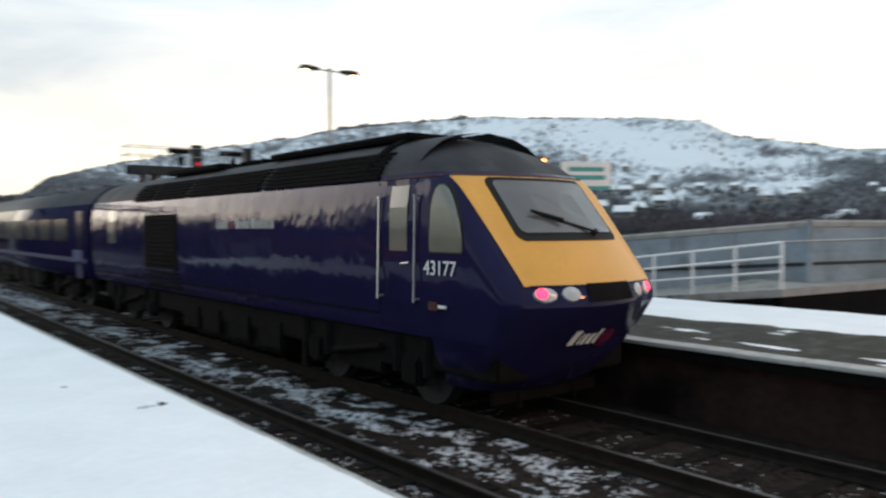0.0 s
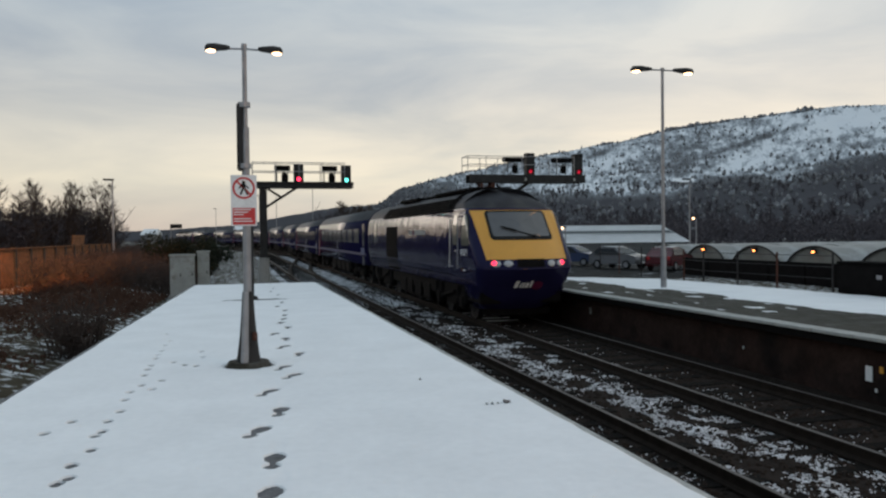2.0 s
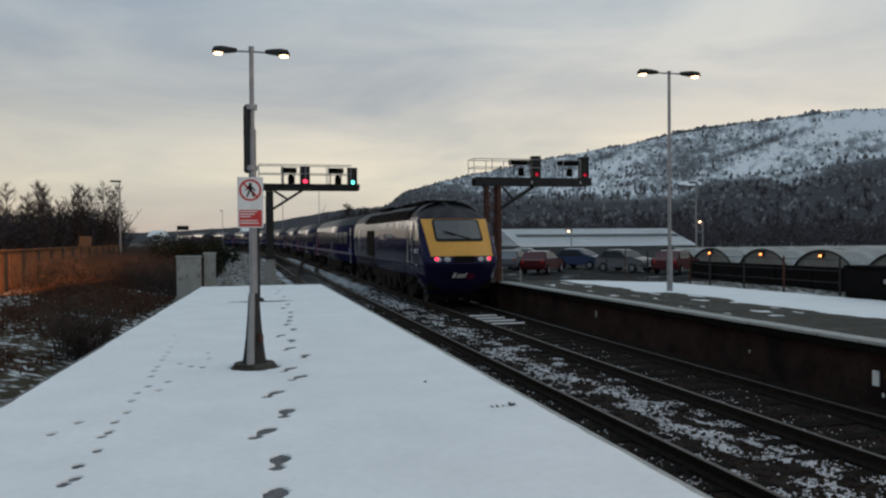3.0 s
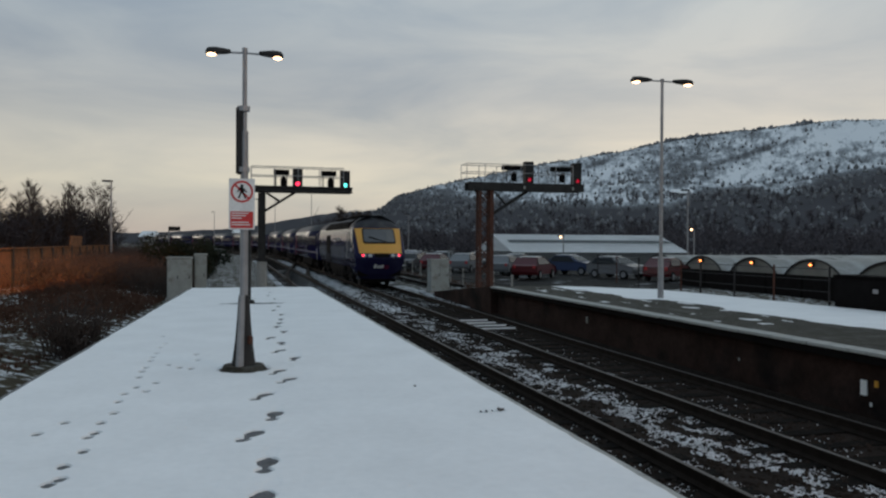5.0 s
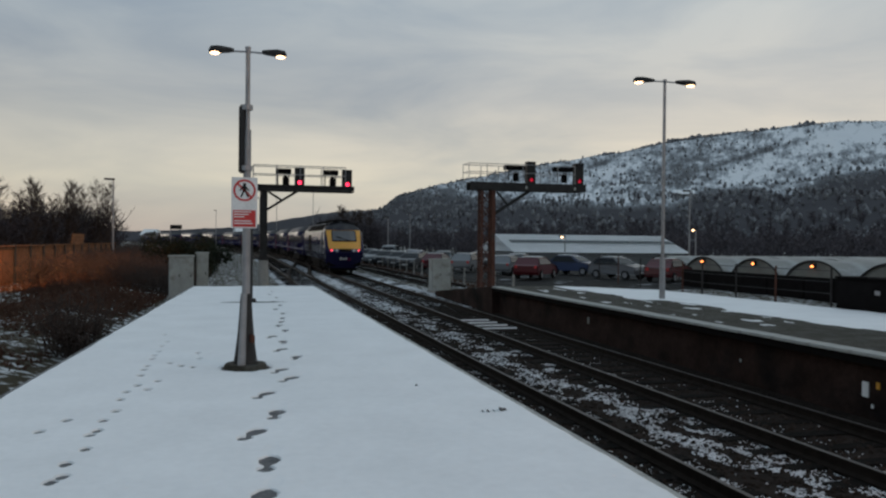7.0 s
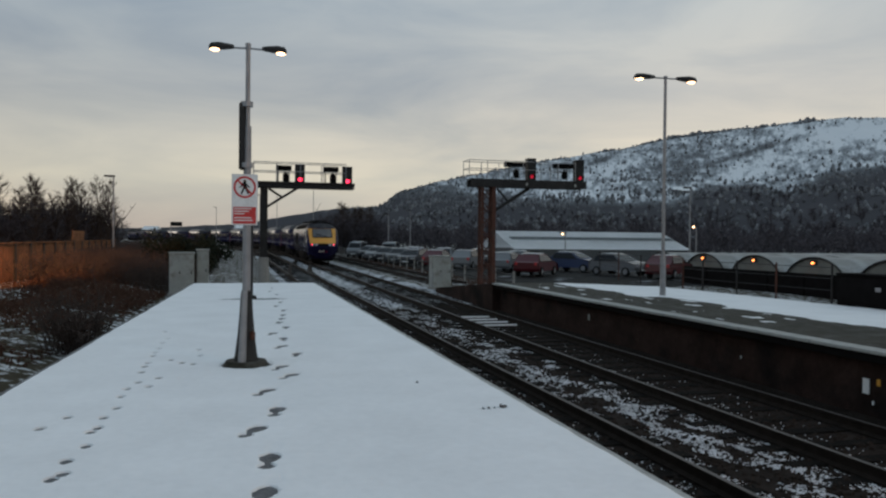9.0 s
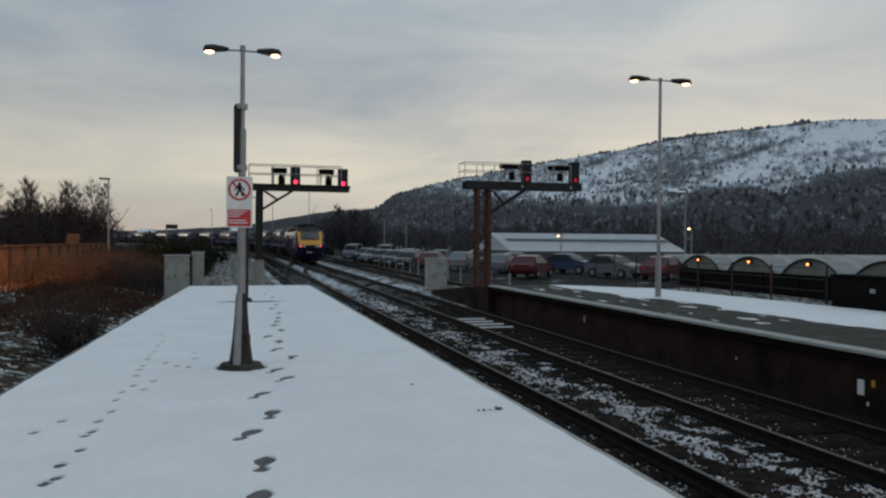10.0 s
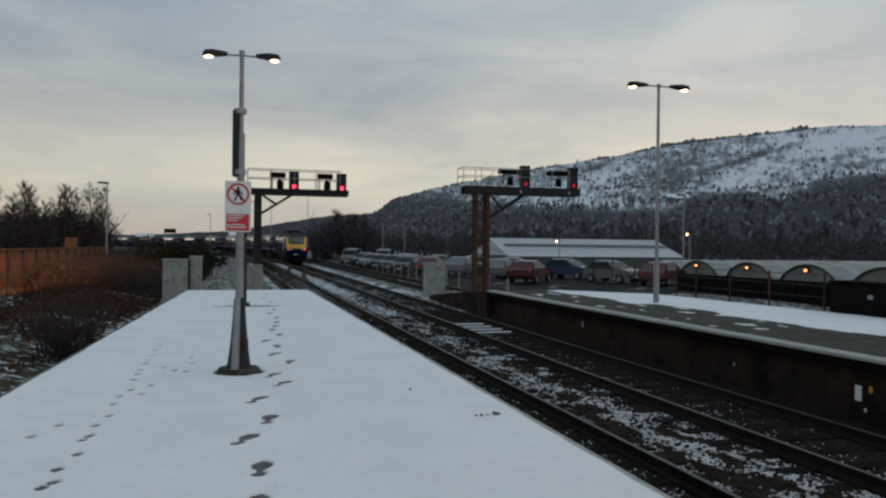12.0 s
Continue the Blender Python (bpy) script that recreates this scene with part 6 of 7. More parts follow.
def street_light(x, y, z, h, lit, glow="lampwarm", yaw=0):
    s = thing("street_lamp", "slim street lamp, lit orange" if lit else "slim unlit street lamp", "street lamp", pose(x, y, z, 0, 0, yaw), "street lamps")
    bm = bmesh.new()
    rod(bm, (0, 0, 0), (0, 0, h), 0.08, 0.05, 8)
    part("column", bm, M["steel"], s)
    bm = bmesh.new()
    box(bm, (-0.28, 0, h + 0.02), (0.75, 0.22, 0.12), bevel=0.03)
    hd = part("lantern", bm, M["darksteel"], s)
    bm = bmesh.new()
    if lit:
        bmesh.ops.create_uvsphere(bm, u_segments=12, v_segments=8, radius=0.2 * lit, matrix=Matrix.Translation((-0.35, -0.05, h - 0.08)))
    else:
        box(bm, (-0.35, 0, h - 0.05), (0.4, 0.18, 0.04))
    q = new("bowl", mesh_of("bowl", bm, M[glow] if lit else M["lens"]))
    q.parent = hd


street_light(32.2, 74, -0.9, 3.2, 0.6, "lampon")
street_light(43.9, 69, -0.9, 4.0, 0.6, "lampon")
street_light(36.3, 58, -0.9, 6.9, 0)
street_light(32.4, 31.6, -0.9, 6.4, 0.55, "lampwarm")
street_light(-8.6, 62, -0.6, 6.5, 0, yaw=20)
for x, y, h in ((4.4, 150, 10), (8.0, 160, 11), (14.2, 150, 11.6), (-4.2, 190, 9), (2.8, 175, 9), (23.0, 105, 6.0), (17.5, 92, 5.0)):
    street_light(x, y, -0.6, h, 0, yaw=10)


# lamp and spot added out of view to light the board fence orange
street_light(-7.2, 24.2, -0.6, 4.6, 1, "lampwarm", yaw=180)
glow = new("fence_fill_light", bpy.data.lights.new("fence_fill_light", "SPOT"))
glow.data.energy, glow.data.color, glow.data.shadow_soft_size = 5400, (1.0, 0.40, 0.11), 0.25
glow.data.spot_size, glow.data.spot_blend = radians(62), 0.7
glow.matrix_basis = look((-6.85, 24.25, 3.6), (-8.9, 41.0, 0.9))


# ---- fence, hoarding and bank on the near side ----
def board_fence():
    f = thing("board_fence", "weathered brown board fence, orange lamplight in its colour, with dark posts", "fence")
    y = 16.0
    rng = random.Random(5)
    k = 0
    while y < 66:
        x = -8.3 - 0.02 * (y - 20)
        z = -0.75
        bm = bmesh.new()
        box(bm, (x + 0.05, y, z + 1.0), (0.16, 0.24, 2.08), bevel=0.01)
        part("fence_post", bm, M["darksteel"], f)
        for j in range(6):
            bm = bmesh.new()
            hh = 1.95 + rng.uniform(-0.03, 0.03)
            box(bm, (x + rng.uniform(-0.008, 0.008), y + 0.25 + j * 0.42, z + hh / 2), (0.03, 0.40, hh))
            part("board", bm, M["wood"], f)
        bm = bmesh.new()
        box(bm, (x + 0.05, y + 1.35, z + 1.98), (0.10, 2.6, 0.05))
        part("capping", bm, M["wood"], f)
        y += 2.7
        k += 1
    bm = bmesh.new()
    for j in range(3):
        box(bm, (-8.9 + 0.02 * j, 50.2, 1.34 + 0.2 * j), (0.04, 3.6, 0.19), bevel=0.006)
    part("raised_panel", bm, M["wood"], f, "raised brown board panel above the fence")


board_fence()


def stabled_train():
    w = thing("stabled_coach", "dark navy stabled coach behind the board fence", "train coach", pose(-26, 62, -0.8, 0, 0, -18), "stabled coaches")
    bm = bmesh.new()
    o = coach_outline()
    rings = [[bm.verts.new((x, y, z)) for x, z in o] for y in (-11.3, 11.3)]
    for j in range(len(o) - 1):
        f = bm.faces.new((rings[0][j], rings[0][j + 1], rings[1][j + 1], rings[1][j]))
        if 5 <= j < len(o) - 6:
            f.material_index = 1
    bm.faces.new(rings[0])
    bm.faces.new(rings[1])
    bmesh.ops.recalc_face_normals(bm, faces=bm.faces[:])
    part("body", bm, [M["blue"], M["troof"]], w)
    for y in np.linspace(-9, 9, 8):
        bm = bmesh.new()
        box(bm, (1.345, y, 2.38), (0.05, 1.7, 0.7))
        part("window", bm, M["rubber"], w)
    bm = bmesh.new()
    box(bm, (0, 0, 0.6), (2.3, 20, 0.8))
    part("underframe", bm, M["black"], w)
    for k in (-1, 1):
        copy_thing(w, pose(-26 + k * 7.1, 62 + k * 22.0, -0.8, 0, 0, -18))


stabled_train()


# ---- winter trees and scrub ----
def stick(verts, faces, a, b, ra, rb):
    d = (b - a)
    if d.length < 1e-6:
        return
    u = d.orthogonal().normalized()
    v = d.cross(u).normalized()
    i = len(verts)
    for p, r in ((a, ra), (b, rb)):
        for k in range(3):
            t = 2.0944 * k
            verts.append(p + u * (r * math.cos(t)) + v * (r * math.sin(t)))
    for k in range(3):
        faces.append((i + k, i + (k + 1) % 3, i + 3 + (k + 1) % 3, i + 3 + k))


def make_tree(seed, height, thick=0.10):
    """A slender leafless tree: one leader, ascending side branches that shorten towards the top, feathery twigs."""
    rng = random.Random(seed)
    tv, tf, cv, cf = [], [], [], []
    pts = [Vector((0, 0, -0.1))]
    for k in range(8):
        pts.append(pts[-1] + Vector((rng.gauss(0, 0.014) * height, rng.gauss(0, 0.014) * height, height / 8)))
    for k in range(8):
        stick(tv, tf, pts[k], pts[k + 1], thick * (1 - k / 8.4), thick * (1 - (k + 1) / 8.4))
    for k in range(64):
        u = 0.12 + 0.87 * (k + rng.random()) / 64
        i = min(7, int(u * 8))
        p = pts[i].lerp(pts[i + 1], u * 8 - i)
        a = rng.uniform(0, 6.283)
        reach = height * (0.07 + 0.27 * (1 - u)) * rng.uniform(0.6, 1.3)
        d = Vector((math.cos(a), math.sin(a), rng.uniform(0.7, 1.5))).normalized()
        q = p + d * reach
        stick(cv, cf, p, q, thick * 0.22 * (1.15 - u), 0.006)
        for _ in range(16):
            w = p.lerp(q, rng.uniform(0.25, 1.0))
            e = (d + Vector((rng.gauss(0, 0.5), rng.gauss(0, 0.5), rng.gauss(0.25, 0.4)))).normalized() * height * rng.uniform(0.03, 0.09)
            stick(cv, cf, w, w + e, 0.009, 0.004)
    return tv, tf, cv, cf


def tree_meshes(seed, height, **kw):
    tv, tf, cv, cf = make_tree(seed, height, **kw)
    out = []
    for n, v, f in (("trunk", tv, tf), ("crown", cv, cf)):
        me = bpy.data.meshes.new(n)
        me.from_pydata([tuple(p) for p in v], [], f)
        me.materials.append(M["twig"])
        out.append(me)
    return out


TREES = [tree_meshes(s, 5.5, thick=0.10) for s in (1, 2, 3, 4)]


def bare_tree(at, k, scale, label="bare brown winter tree", group="trees behind the fence"):
    t = thing("bare_tree", label, "tree", at @ Matrix.Diagonal((scale, scale, scale, 1)), group)
    for n, me in zip(("trunk", "crown"), TREES[k % 4]):
        o = new(n, me)
        o.parent = t
    return t


rng = random.Random(9)
for k in range(84):
    t = 0.84 * k / 83 + rng.uniform(-0.01, 0.01)
    x, y = -30 + 20.5 * t, 44 + 48 * t
    bare_tree(pose(x + rng.uniform(-2.5, 1.5), y + rng.uniform(-3, 3), -0.8, 0, 0, rng.uniform(0, 360)), k, rng.choice((0.80, 0.88, 0.98, 1.1, 1.25)) * (0.85 + 0.3 * t))
for k in range(22):
    y = 116 + rng.uniform(0, 30)
    x = y * rng.uniform(0.108, 0.168)
    bare_tree(pose(x, y, -0.6, 0, 0, rng.uniform(0, 360)), k, rng.uniform(1.0, 1.4), "dark bare tree beside the line", "trees by the line")


def scrub(name, label, seed, count, place, size, material, upright=0.9):
    """Tangled stems and dead leaves, one sheet of scrub."""
    rng = random.Random(seed)
    v, f = [], []
    for _ in range(count):
        x, y, s = place(rng)
        z = float(ground_z(np.array([[x]]), np.array([[y]]))[0, 0]) - 0.03
        p = Vector((x, y, z))
        d = Vector((rng.gauss(0, 0.45), rng.gauss(0, 0.45), upright)).normalized()
        L = size * s * rng.uniform(0.5, 1.2)
        q = p + d * L
        stick(v, f, p, q, 0.012, 0.006)
        for _ in range(3):
            a = p.lerp(q, rng.uniform(0.3, 1))
            b = a + Vector((rng.gauss(0, 0.25), rng.gauss(0, 0.25), rng.gauss(0.05, 0.18))) * L * 0.8
            stick(v, f, a, b, 0.009, 0.004)
            for _ in range(2):
                c = a.lerp(b, rng.uniform(0.2, 1))
                e = Vector((rng.gauss(0, 1), rng.gauss(0, 1), rng.gauss(0, 0.6))).normalized() * 0.035
                g = e.orthogonal().normalized() * 0.014
                i = len(v)
                v += [c - e, c + g, c + e, c - g]
                f.append((i, i + 1, i + 2, i + 3))
    ob = soup(name, [tuple(p) for p in v], f, material)
    return tagged(ob, label, "scrub", kind="stuff")


def bank(r):
    y = r.uniform(11, 34) if r.random() < 0.8 else r.uniform(8, 16)
    x = left_edge(y) - 1.3 - abs(r.gauss(0, 1.0)) * 3.2
    clump = float(vnoise(np.array([[x]]), np.array([[y]]), 2.2, 71)[0, 0])
    back = left_edge(y) - x
    near_fence = min(1.0, max(0.30, (math.degrees(math.atan2(x, y)) + 16.0) / 8.0))
    return x, y, max(0.15, 2.0 * (clump - 0.30)) * min(1.5, 0.25 + 0.33 * max(0.0, back - 1.0)) * near_fence


scrub("scrub", "brown bracken and bramble scrub, reddened as by lamplight, on the snowy bank", 3, 9000, bank, 1.0, M["bramble"])
scrub("scrub", "dark leafless thicket beside the lineside cabinets", 4, 2600, lambda r: (r.uniform(-7.5, -1.6) - 0.2, r.uniform(31.5, 46), 1.0), 1.25, M["twig"])
scrub("scrub", "low dark brush beside the line beyond the cabinets", 8, 5200, lambda r: (r.uniform(-15, -1.6), r.uniform(46, 100), 1.0), 1.3, M["twig"])
scrub("scrub", "leafless twiggy shrub beside the platform edge", 5, 130, lambda r: (r.gauss(-2.9, 0.22), r.gauss(16.2, 0.3), 1.0), 1.15, M["twig"])
scrub("scrub", "low dead grass along the far car park edge", 6, 1800, lambda r: (r.uniform(12.2, 14), r.uniform(30, 90), 0.5), 0.5, M["bramble"])


def evergreen_bush(at, seed, lobes, label):
    """Overlapping lobes of small leaves on a few stems."""
    rng = random.Random(seed)
    t = thing("evergreen_bush", label, "bush", at, "evergreen bushes")
    v, f, sv, sf = [], [], [], []
    for _ in range(lobes):
        c = Vector((rng.uniform(-1.5, 1.5), rng.uniform(-0.8, 0.8), rng.uniform(0.7, 1.9)))
        r = rng.uniform(0.5, 0.85)
        stick(sv, sf, Vector((c.x * 0.2, c.y * 0.2, -0.1)), c, 0.05, 0.02)
        for _ in range(420):
            d = Vector((rng.gauss(0, 1), rng.gauss(0, 1), rng.gauss(0, 0.8))).normalized()
            p = c + d * r * rng.uniform(0.55, 1.1)
            p.z = max(p.z, 0.02)
            e = Vector((rng.gauss(0, 1), rng.gauss(0, 1), rng.gauss(0, 1))).normalized() * rng.uniform(0.06, 0.12)
            g = e.cross(d).normalized() * 0.045
            i = len(v)
            v += [tuple(q) for q in (p - e, p + g, p + e, p - g)]
            f.append((i, i + 1, i + 2, i + 3))
    for n, a, b, mm in (("stems", [tuple(p) for p in sv], sf, "twig"), ("crown", v, f, "evergreen")):
        o = soup(n, a, b, M[mm])
        o.parent = t


evergreen_bush(pose(-2.6, 41.5, -0.7), 41, 8, "dark evergreen bush behind the lineside cabinets")
evergreen_bush(pose(-1.9, 46.0, -0.7), 42, 7, "dark evergreen bush beside the far tracks")


def indicator_board():
    s = thing("indicator_board", "small dark board on a slim post far beside the line", "railway sign", pose(-6.1, 82, -0.7, 0, 0, 4))
    bm = bmesh.new()
    rod(bm, (0, 0, 0), (0, 0, 3.3), 0.06, seg=8)
    part("post", bm, M["steel"], s)
    bm = bmesh.new()
    box(bm, (0.5, -0.1, 3.5), (1.1, 0.12, 0.42), bevel=0.02)
    part("board", bm, M["rubber"], s)


indicator_board()

# ---- woods at the foot of the hill and houses on its slope ----
def wood_spots(seed, count, az, rad):
    """Places on the hillside where woods gather, with their ground height."""
    r = np.random.RandomState(seed)
    A, R = r.uniform(*az, count * 4), r.uniform(*rad, count * 4)
    X, Y = R * np.sin(np.radians(A)), R * np.cos(np.radians(A))
    keep = np.nonzero(wood_cover(A, R, hill_z(A, R)) + 0.5 * (vnoise(X, Y, 60, 81, 3) - 0.5) > r.uniform(0.25, 0.80, count * 4))[0][:count]
    Z = hill_z(A[keep], R[keep])
    return [Vector(p) for p in zip(X[keep].tolist(), Y[keep].tolist(), Z.tolist())]


def wood_belt(name, label, seed, count, az, rad, size, material):
    rng = random.Random(seed)
    v, f = [], []
    for c in wood_spots(seed, count, az, rad):
        s = rng.uniform(*size)
        i = len(v)
        n = 6
        tall = rng.uniform(0.8, 1.5)
        for h, w in ((0.0, 0.55), (0.35, 1.0), (0.75, 0.7)):
            for k in range(n):
                t = 2 * math.pi * k / n + h
                q = w * s * rng.uniform(0.5, 1.1) * 0.55
                v.append(c + Vector((q * math.cos(t), q * math.sin(t), h * s * tall + rng.uniform(-0.1, 0.1) * s)))
        v.append(c + Vector((0, 0, s * tall * rng.uniform(0.9, 1.15))))
        for lv in (0, 1):
            for k in range(n):
                f.append((i + lv * n + k, i + lv * n + (k + 1) % n, i + (lv + 1) * n + (k + 1) % n, i + (lv + 1) * n + k))
        for k in range(n):
            f.append((i + 2 * n + k, i + 2 * n + (k + 1) % n, i + 3 * n))
    ob = soup(name, [tuple(p) for p in v], f, material)
    return tagged(ob, label, "woodland", kind="stuff")


def twig_wood(name, label, seed, count, az, rad, size, thick):
    """A belt of bare trees: upright stems that fan into rough twigs, fading into one another."""
    rng = random.Random(seed)
    v, f = [], []
    rs = np.random.RandomState(seed)
    A, R = rs.uniform(*az, count), rs.uniform(*rad, count)
    Z = np.where(R > 260, hill_z(A, np.maximum(R, 261)), -1.0)
    for a, r, z in zip(A.tolist(), R.tolist(), Z.tolist()):
        p = Vector((r * math.sin(radians(a)), r * math.cos(radians(a)), z))
        h = rng.uniform(*size)
        q = p + Vector((rng.gauss(0, 0.06) * h, rng.gauss(0, 0.06) * h, h * 0.6))
        stick(v, f, p, q, thick * 1.6, thick)
        for _ in range(11):
            s = p.lerp(q, rng.uniform(0.25, 1.0))
            d = Vector((rng.gauss(0, 0.55), rng.gauss(0, 0.55), rng.uniform(0.3, 1.1))).normalized() * h * rng.uniform(0.22, 0.45)
            stick(v, f, s, s + d, thick, thick * 0.5)
            for _ in range(3):
                w = s + d * rng.uniform(0.4, 1.0)
                e = Vector((rng.gauss(0, 0.7), rng.gauss(0, 0.7), rng.uniform(-0.1, 0.9))).normalized() * h * rng.uniform(0.10, 0.22)
                stick(v, f, w, w + e, thick * 0.8, thick * 0.4)
    ob = soup(name, [tuple(p) for p in v], f, M["woods"])
    return tagged(ob, label, "woodland", kind="stuff")


twig_wood("thicket", "dense dark leafless trees beside the far tracks", 33, 300, (5.8, 10.2), (118, 150), (4.2, 7.6), 0.05)
twig_wood("woodland", "leafless scrub trees behind the car park", 20, 420, (14, 74), (104, 142), (2.2, 4.6), 0.06)
twig_wood("woodland", "dark leafless woods along the foot of the hill", 21, 620, (10.5, 72), (140, 260), (3.5, 7.0), 0.10)
twig_wood("woodland", "dark leafless woods on the lower hillside", 26, 1000, (11, 78), (261, 470), (5.0, 9.0), 0.16)
twig_wood("woodland", "dense leafless woods up the hillside", 28, 420, (12, 78), (470, 700), (4.0, 7.5), 0.20)
twig_wood("woodland", "low leafless tree line beyond the railway curve", 27, 260, (-16, 8), (230, 420), (2.0, 4.5), 0.10)
wood_belt("woodland", "haze-grey bare woods across the lower slope", 24, 3000, (11, 80), (340, 760), (1.4, 3.4), M["hazebush"])
wood_belt("woodland", "haze-paled woods in patches on the hillside", 22, 1500, (12, 80), (620, 1100), (1.6, 3.8), M["hazebush"])
wood_belt("woodland", "scattered bushes on the snowy upper slope", 23, 2400, (8, 80), (900, 1500), (1.2, 4.6), M["hazebush"])


def crest_trees():
    """The line of trees along the ridge."""
    rng = random.Random(64)
    v, f = [], []
    for _ in range(900):
        a = rng.uniform(8, 46) if rng.random() < 0.85 else rng.uniform(46, 70)
        r = RIDGE - rng.uniform(0, 25)
        z = float(hill_z(np.array([[a]]), np.array([[r]]))[0, 0])
        c = Vector((r * math.sin(radians(a)), r * math.cos(radians(a)), z - 1))
        clump = float(vnoise(np.array([[a]]), np.array([[0.0]]), 1.3, 91)[0, 0])
        s = rng.uniform(4, 9) * max(0.25, clump * 1.7 - 0.3)
        i = len(v)
        for h, w in ((0.0, 0.5), (0.5, 0.9), (0.9, 0.4)):
            for k in range(5):
                t = 1.2566 * k + h
                q = w * s * rng.uniform(0.4, 0.8)
                v.append(c + Vector((q * math.cos(t), q * math.sin(t), h * s + rng.uniform(-0.1, 0.1) * s)))
        for lv in (0, 1):
            for k in range(5):
                f.append((i + lv * 5 + k, i + lv * 5 + (k + 1) % 5, i + lv * 5 + 5 + (k + 1) % 5, i + lv * 5 + 5 + k))
        f.append(tuple(i + 10 + k for k in range(5)))
    tagged(soup("woodland", [tuple(p) for p in v], f, M["hazebush"]), "haze-grey line of trees along the ridge", "woodland", kind="stuff")


crest_trees()


def thicket():
    """Close-grown saplings under the trees behind the fence."""
    rng = random.Random(77)
    v, f = [], []
    for _ in range(1400):
        t = 0.83 * rng.random()
        p = Vector((-32 + 22.5 * t + rng.uniform(-3, 2), 42 + 52 * t + rng.uniform(-3, 3), -0.9))
        h = rng.uniform(2.8, 5.0) * (0.9 + 0.45 * t)
        q = p + Vector((rng.gauss(0, 0.08) * h, rng.gauss(0, 0.08) * h, h * 0.7))
        stick(v, f, p, q, 0.06, 0.035)
        for _ in range(9):
            s = p.lerp(q, rng.uniform(0.15, 1.0))
            d = Vector((rng.gauss(0, 0.6), rng.gauss(0, 0.6), rng.uniform(0.3, 1.1))).normalized() * h * rng.uniform(0.2, 0.42)
            stick(v, f, s, s + d, 0.035, 0.015)
            for _ in range(2):
                w = s + d * rng.uniform(0.4, 1.0)
                e = Vector((rng.gauss(0, 0.7), rng.gauss(0, 0.7), rng.uniform(-0.1, 0.9))).normalized() * h * rng.uniform(0.08, 0.2)
                stick(v, f, w, w + e, 0.03, 0.012)
    tagged(soup("thicket", [tuple(p) for p in v], f, M["woods"]), "dense dark leafless thicket behind the fence", "thicket", kind="stuff")


thicket()


def house(a, r, w, yaw, rz):
    z = float(hill_z(np.array([[a]]), np.array([[r]]))[0, 0])
    h = thing("house", "pale hillside house with snowy pitched roof", "house", pose(r * math.sin(radians(a)), r * math.cos(radians(a)), z, 0, 0, yaw), "houses on the hill")
    bm = bmesh.new()
    box(bm, (0, 0, 2.5), (w, 7, 6))
    part("wall", bm, M["polythene"], h)
    bm = bmesh.new()
    q = [(-w / 2 - 0.4, -4, 5.2), (w / 2 + 0.4, -4, 5.2), (w / 2 + 0.4, 0, 8.4), (-w / 2 - 0.4, 0, 8.4), (-w / 2 - 0.4, 4, 5.2), (w / 2 + 0.4, 4, 5.2)]
    vs = [bm.verts.new(p) for p in q]
    bm.faces.new((vs[0], vs[1], vs[2], vs[3]))
    bm.faces.new((vs[3], vs[2], vs[5], vs[4]))
    bm.faces.new((vs[0], vs[3], vs[4]))
    bm.faces.new((vs[1], vs[5], vs[2]))
    part("roof", bm, M["snow"], h)
    for x in (-w * 0.3, 0, w * 0.3):
        for zz in (1.2, 3.8):
            bm = bmesh.new()
            box(bm, (x, -3.52, zz + 0.3), (1.3, 0.08, 1.3))
            part("window", bm, M["tglass"], h)


rng = random.Random(31)
house(31.9, 660, 9, -30, 0)
house(31.3, 675, 8, -30, 0)
for k in range(26):
    a = rng.uniform(49, 70)
    r = rng.uniform(380, 900)
    house(a, r, rng.uniform(6, 9), -a + rng.uniform(-40, 40), 0)
for k in range(2):
    house(-5.5 + k * 6, 480, rng.uniform(8, 12), rng.uniform(-30, 30), 0)
# ---- sleepers and loose stones, last of the large surfaces ----
def sleepers(parent, off, s0, s1, count):
    bm = bmesh.new()
    box(bm, (0, 0, 0), (2.55, 0.25, 0.13), bevel=0.012)
    me = mesh_of("sleeper", bm, M["sleeper"])
    s, k = s0, 0
    while s < s1 and k < count:
        p, a = track_at(off, s)
        o = new("sleeper", me)
        o.parent = parent
        o.matrix_basis = pose(p.x, p.y, p.z - 0.222, 0, 0, math.degrees(a) + random.uniform(-0.8, 0.8))
        s += 0.68
        k += 1


random.seed(4)
sleepers(TRACKS[0], NEAR_X, 1.0, 110, 160)
sleepers(TRACKS[1], FAR_X, 1.0, 110, 160)
sleepers(TRACKS[2], SIDING_X, 43.0, 100, 80)


def stones_material():
    m = mat("ballast_stone", (0.033, 0.026, 0.022), 0.9, var=0.4, scale=3, fine=0.3)
    return m


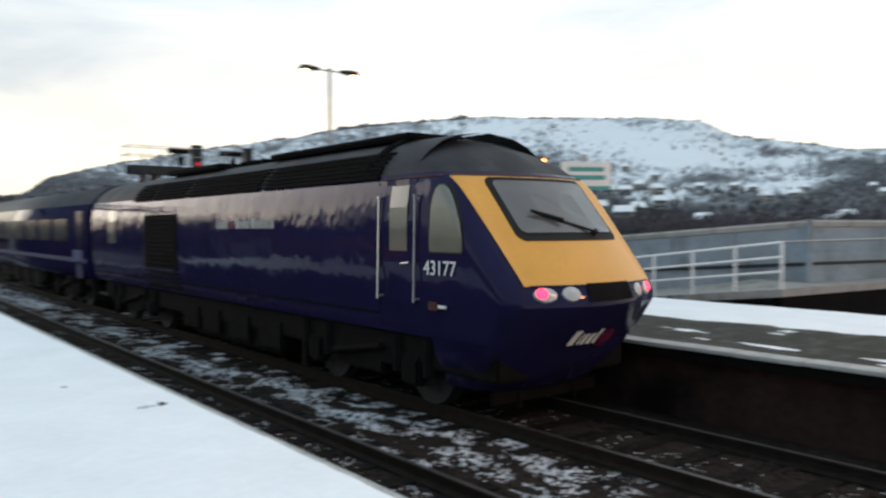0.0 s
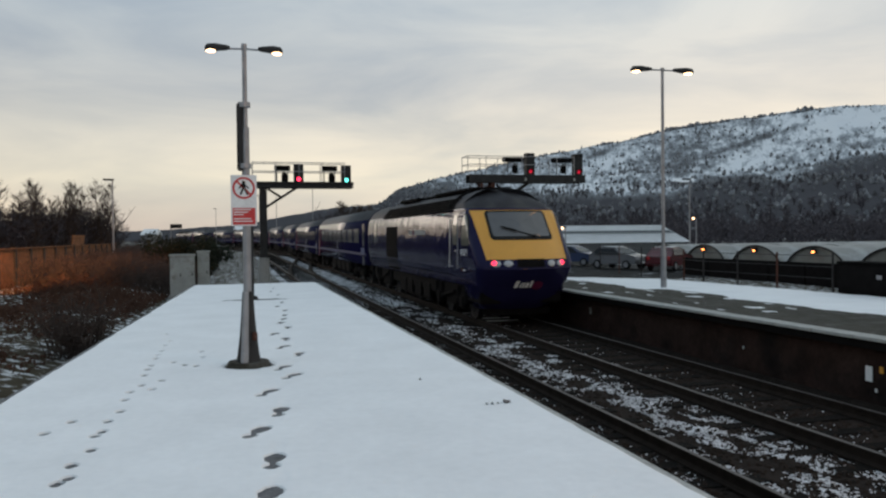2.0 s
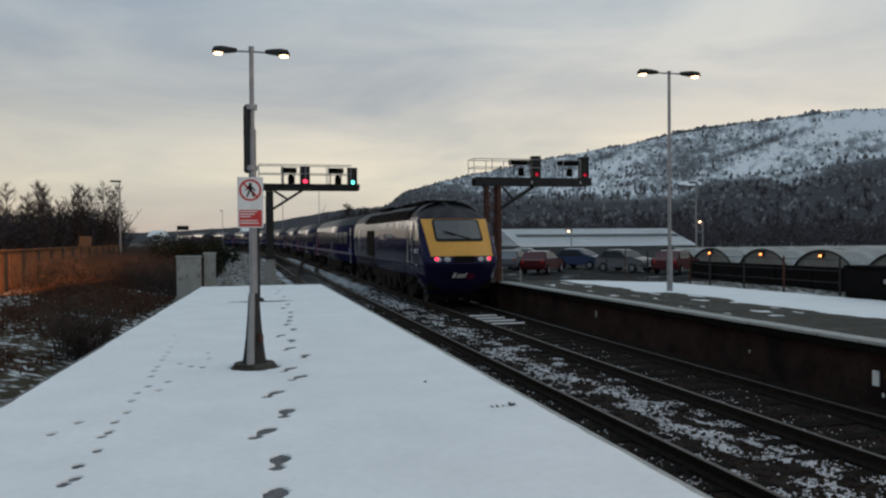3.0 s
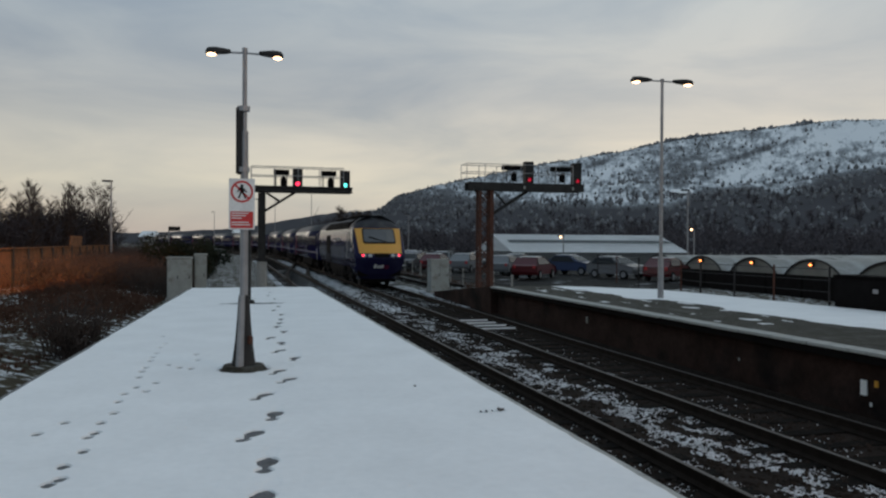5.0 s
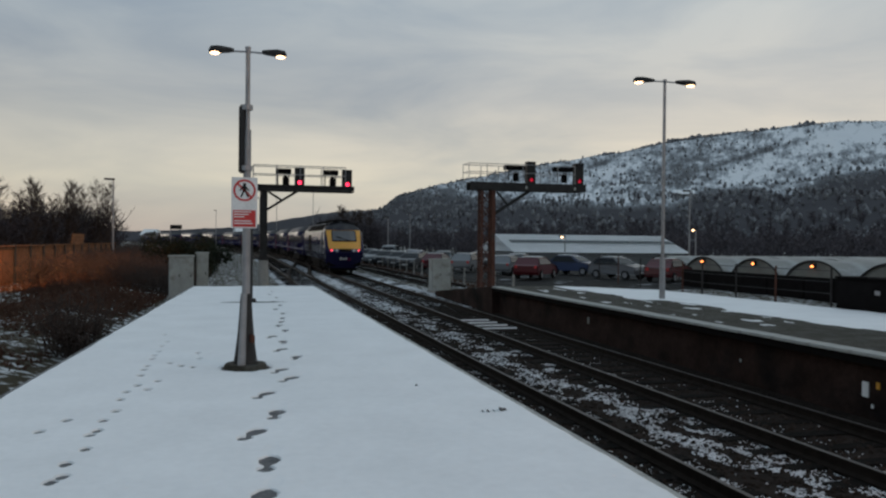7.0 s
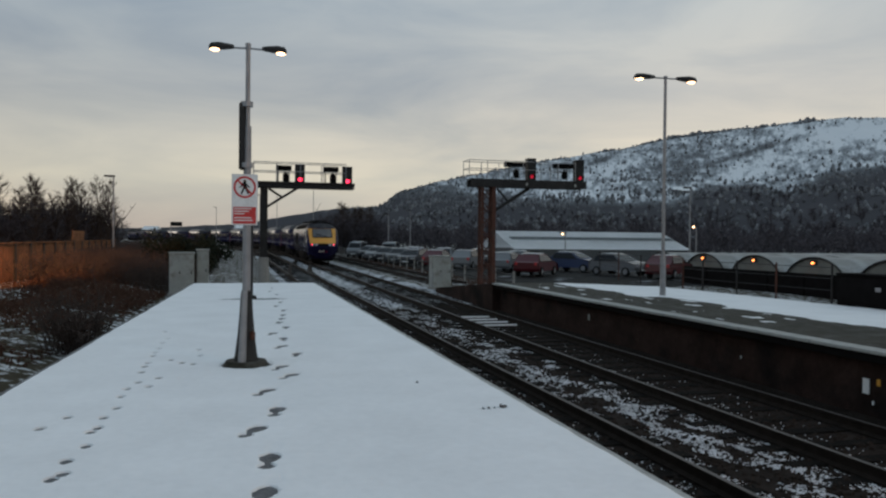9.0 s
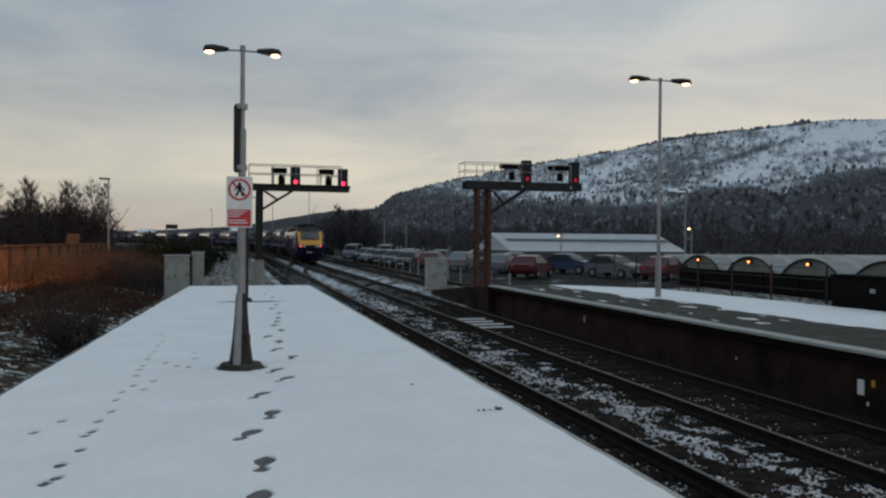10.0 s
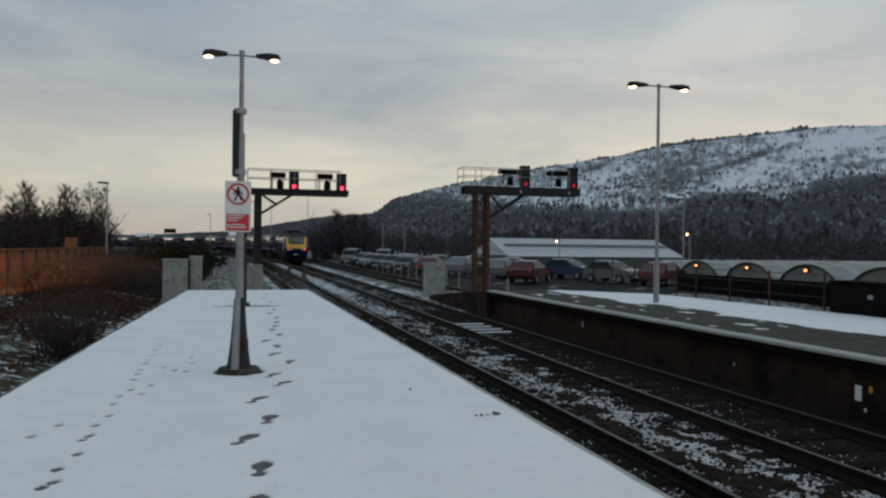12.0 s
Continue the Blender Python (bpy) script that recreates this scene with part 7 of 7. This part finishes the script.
def stones(name, label, seed, count, material, pick, size):
    rng = random.Random(seed)
    v, f = [], []
    cube = [(-1, -1, -1), (1, -1, -1), (1, 1, -1), (-1, 1, -1), (-0.7, -0.7, 1), (0.7, -0.7, 1), (0.7, 0.7, 1), (-0.7, 0.7, 1)]
    quads = [(4, 5, 6, 7), (0, 1, 5, 4), (1, 2, 6, 5), (2, 3, 7, 6), (3, 0, 4, 7)]
    xs, ys = pick(np.random.RandomState(seed), count)
    zs = bed_height(xs, ys)
    for x, y, z in zip(xs.tolist(), ys.tolist(), zs.tolist()):
        s = rng.uniform(*size)
        e = Euler((rng.uniform(-0.5, 0.5), rng.uniform(-0.5, 0.5), rng.uniform(0, 6.28))).to_matrix()
        i = len(v)
        sx, sy, sz = s * rng.uniform(0.7, 1.3), s * rng.uniform(0.7, 1.3), s * rng.uniform(0.4, 0.8)
        for a, b, c in cube:
            v.append(tuple(e @ Vector((a * sx * rng.uniform(0.7, 1.1), b * sy * rng.uniform(0.7, 1.1), c * sz)) + Vector((x, y, z + sz * 0.4))))
        f += [tuple(i + q for q in quad) for quad in quads]
    ob = soup(name, v, f, material)
    return tagged(ob, label, "ballast", kind="stuff")


def anywhere(r, n):
    return r.uniform(2.9, 9.0, n), 2.0 + 38.0 * r.rand(n) ** 1.5


def snow_spot(r, n):
    """Snow lies between the two tracks and thinly elsewhere, in drifts."""
    m = n * 5
    y = 2.0 + 58.0 * r.rand(m) ** 1.4
    x = np.where(r.rand(m) < 0.93, r.normal(5.85, 0.60, m), r.uniform(2.9, 8.8, m))
    rail = np.minimum(np.abs(np.abs(x - NEAR_X) - 0.752), np.abs(np.abs(x - FAR_X) - 0.752))
    keep = (rail > 0.10) & (x > 2.85) & (vnoise(x * 1.2, y * 0.55, 0.32, 61) + r.uniform(-0.10, 0.10, m) > 0.53)
    k = np.nonzero(keep)[0][:n]
    return x[k], y[k]


stones("ballast_stones", "dark grimy loose ballast stones between the rails", 7, 16000, stones_material(), anywhere, (0.018, 0.034))
stones("snow_lumps", "crumbled grey snow lying between the ballast stones", 8, 54000, M["oldsnow"], snow_spot, (0.005, 0.0135))


def clods():
    """A few lumps of mud on the platform snow."""
    rng = random.Random(12)
    bm = bmesh.new()
    for x, y, r in ((2.39, 6.93, 0.030), (2.42, 6.95, 0.022), (2.25, 6.89, 0.018), (2.20, 6.90, 0.014), (2.31, 6.91, 0.010), (1.90, 8.31, 0.016)):
        bmesh.ops.create_icosphere(bm, subdivisions=1, radius=r, matrix=Matrix.LocRotScale((x, y, 0.008), Euler((rng.random(), rng.random(), rng.random())), (1.4, 1.0, 0.6)))
    ob = new("mud_clods", mesh_of("mud_clods", bm, M["slush"]))
    tagged(ob, "small dark clods of mud on the platform snow", "mud", kind="stuff")


clods()


def motions():
    train_motion()
    # the signal beyond the platform end returns to red behind the train
    for vane, (x, y, z) in SPECTACLES:
        walk(vane, [(t, pose(x, y, z) @ pose(0, 0, 0, 0, a, 0)) for t, a in ((0, 0), (6.0, 0), (6.1, 0), (6.167, -60), (6.233, -120), (6.3, -180), (6.4, -180), (12, -180))])


motions()
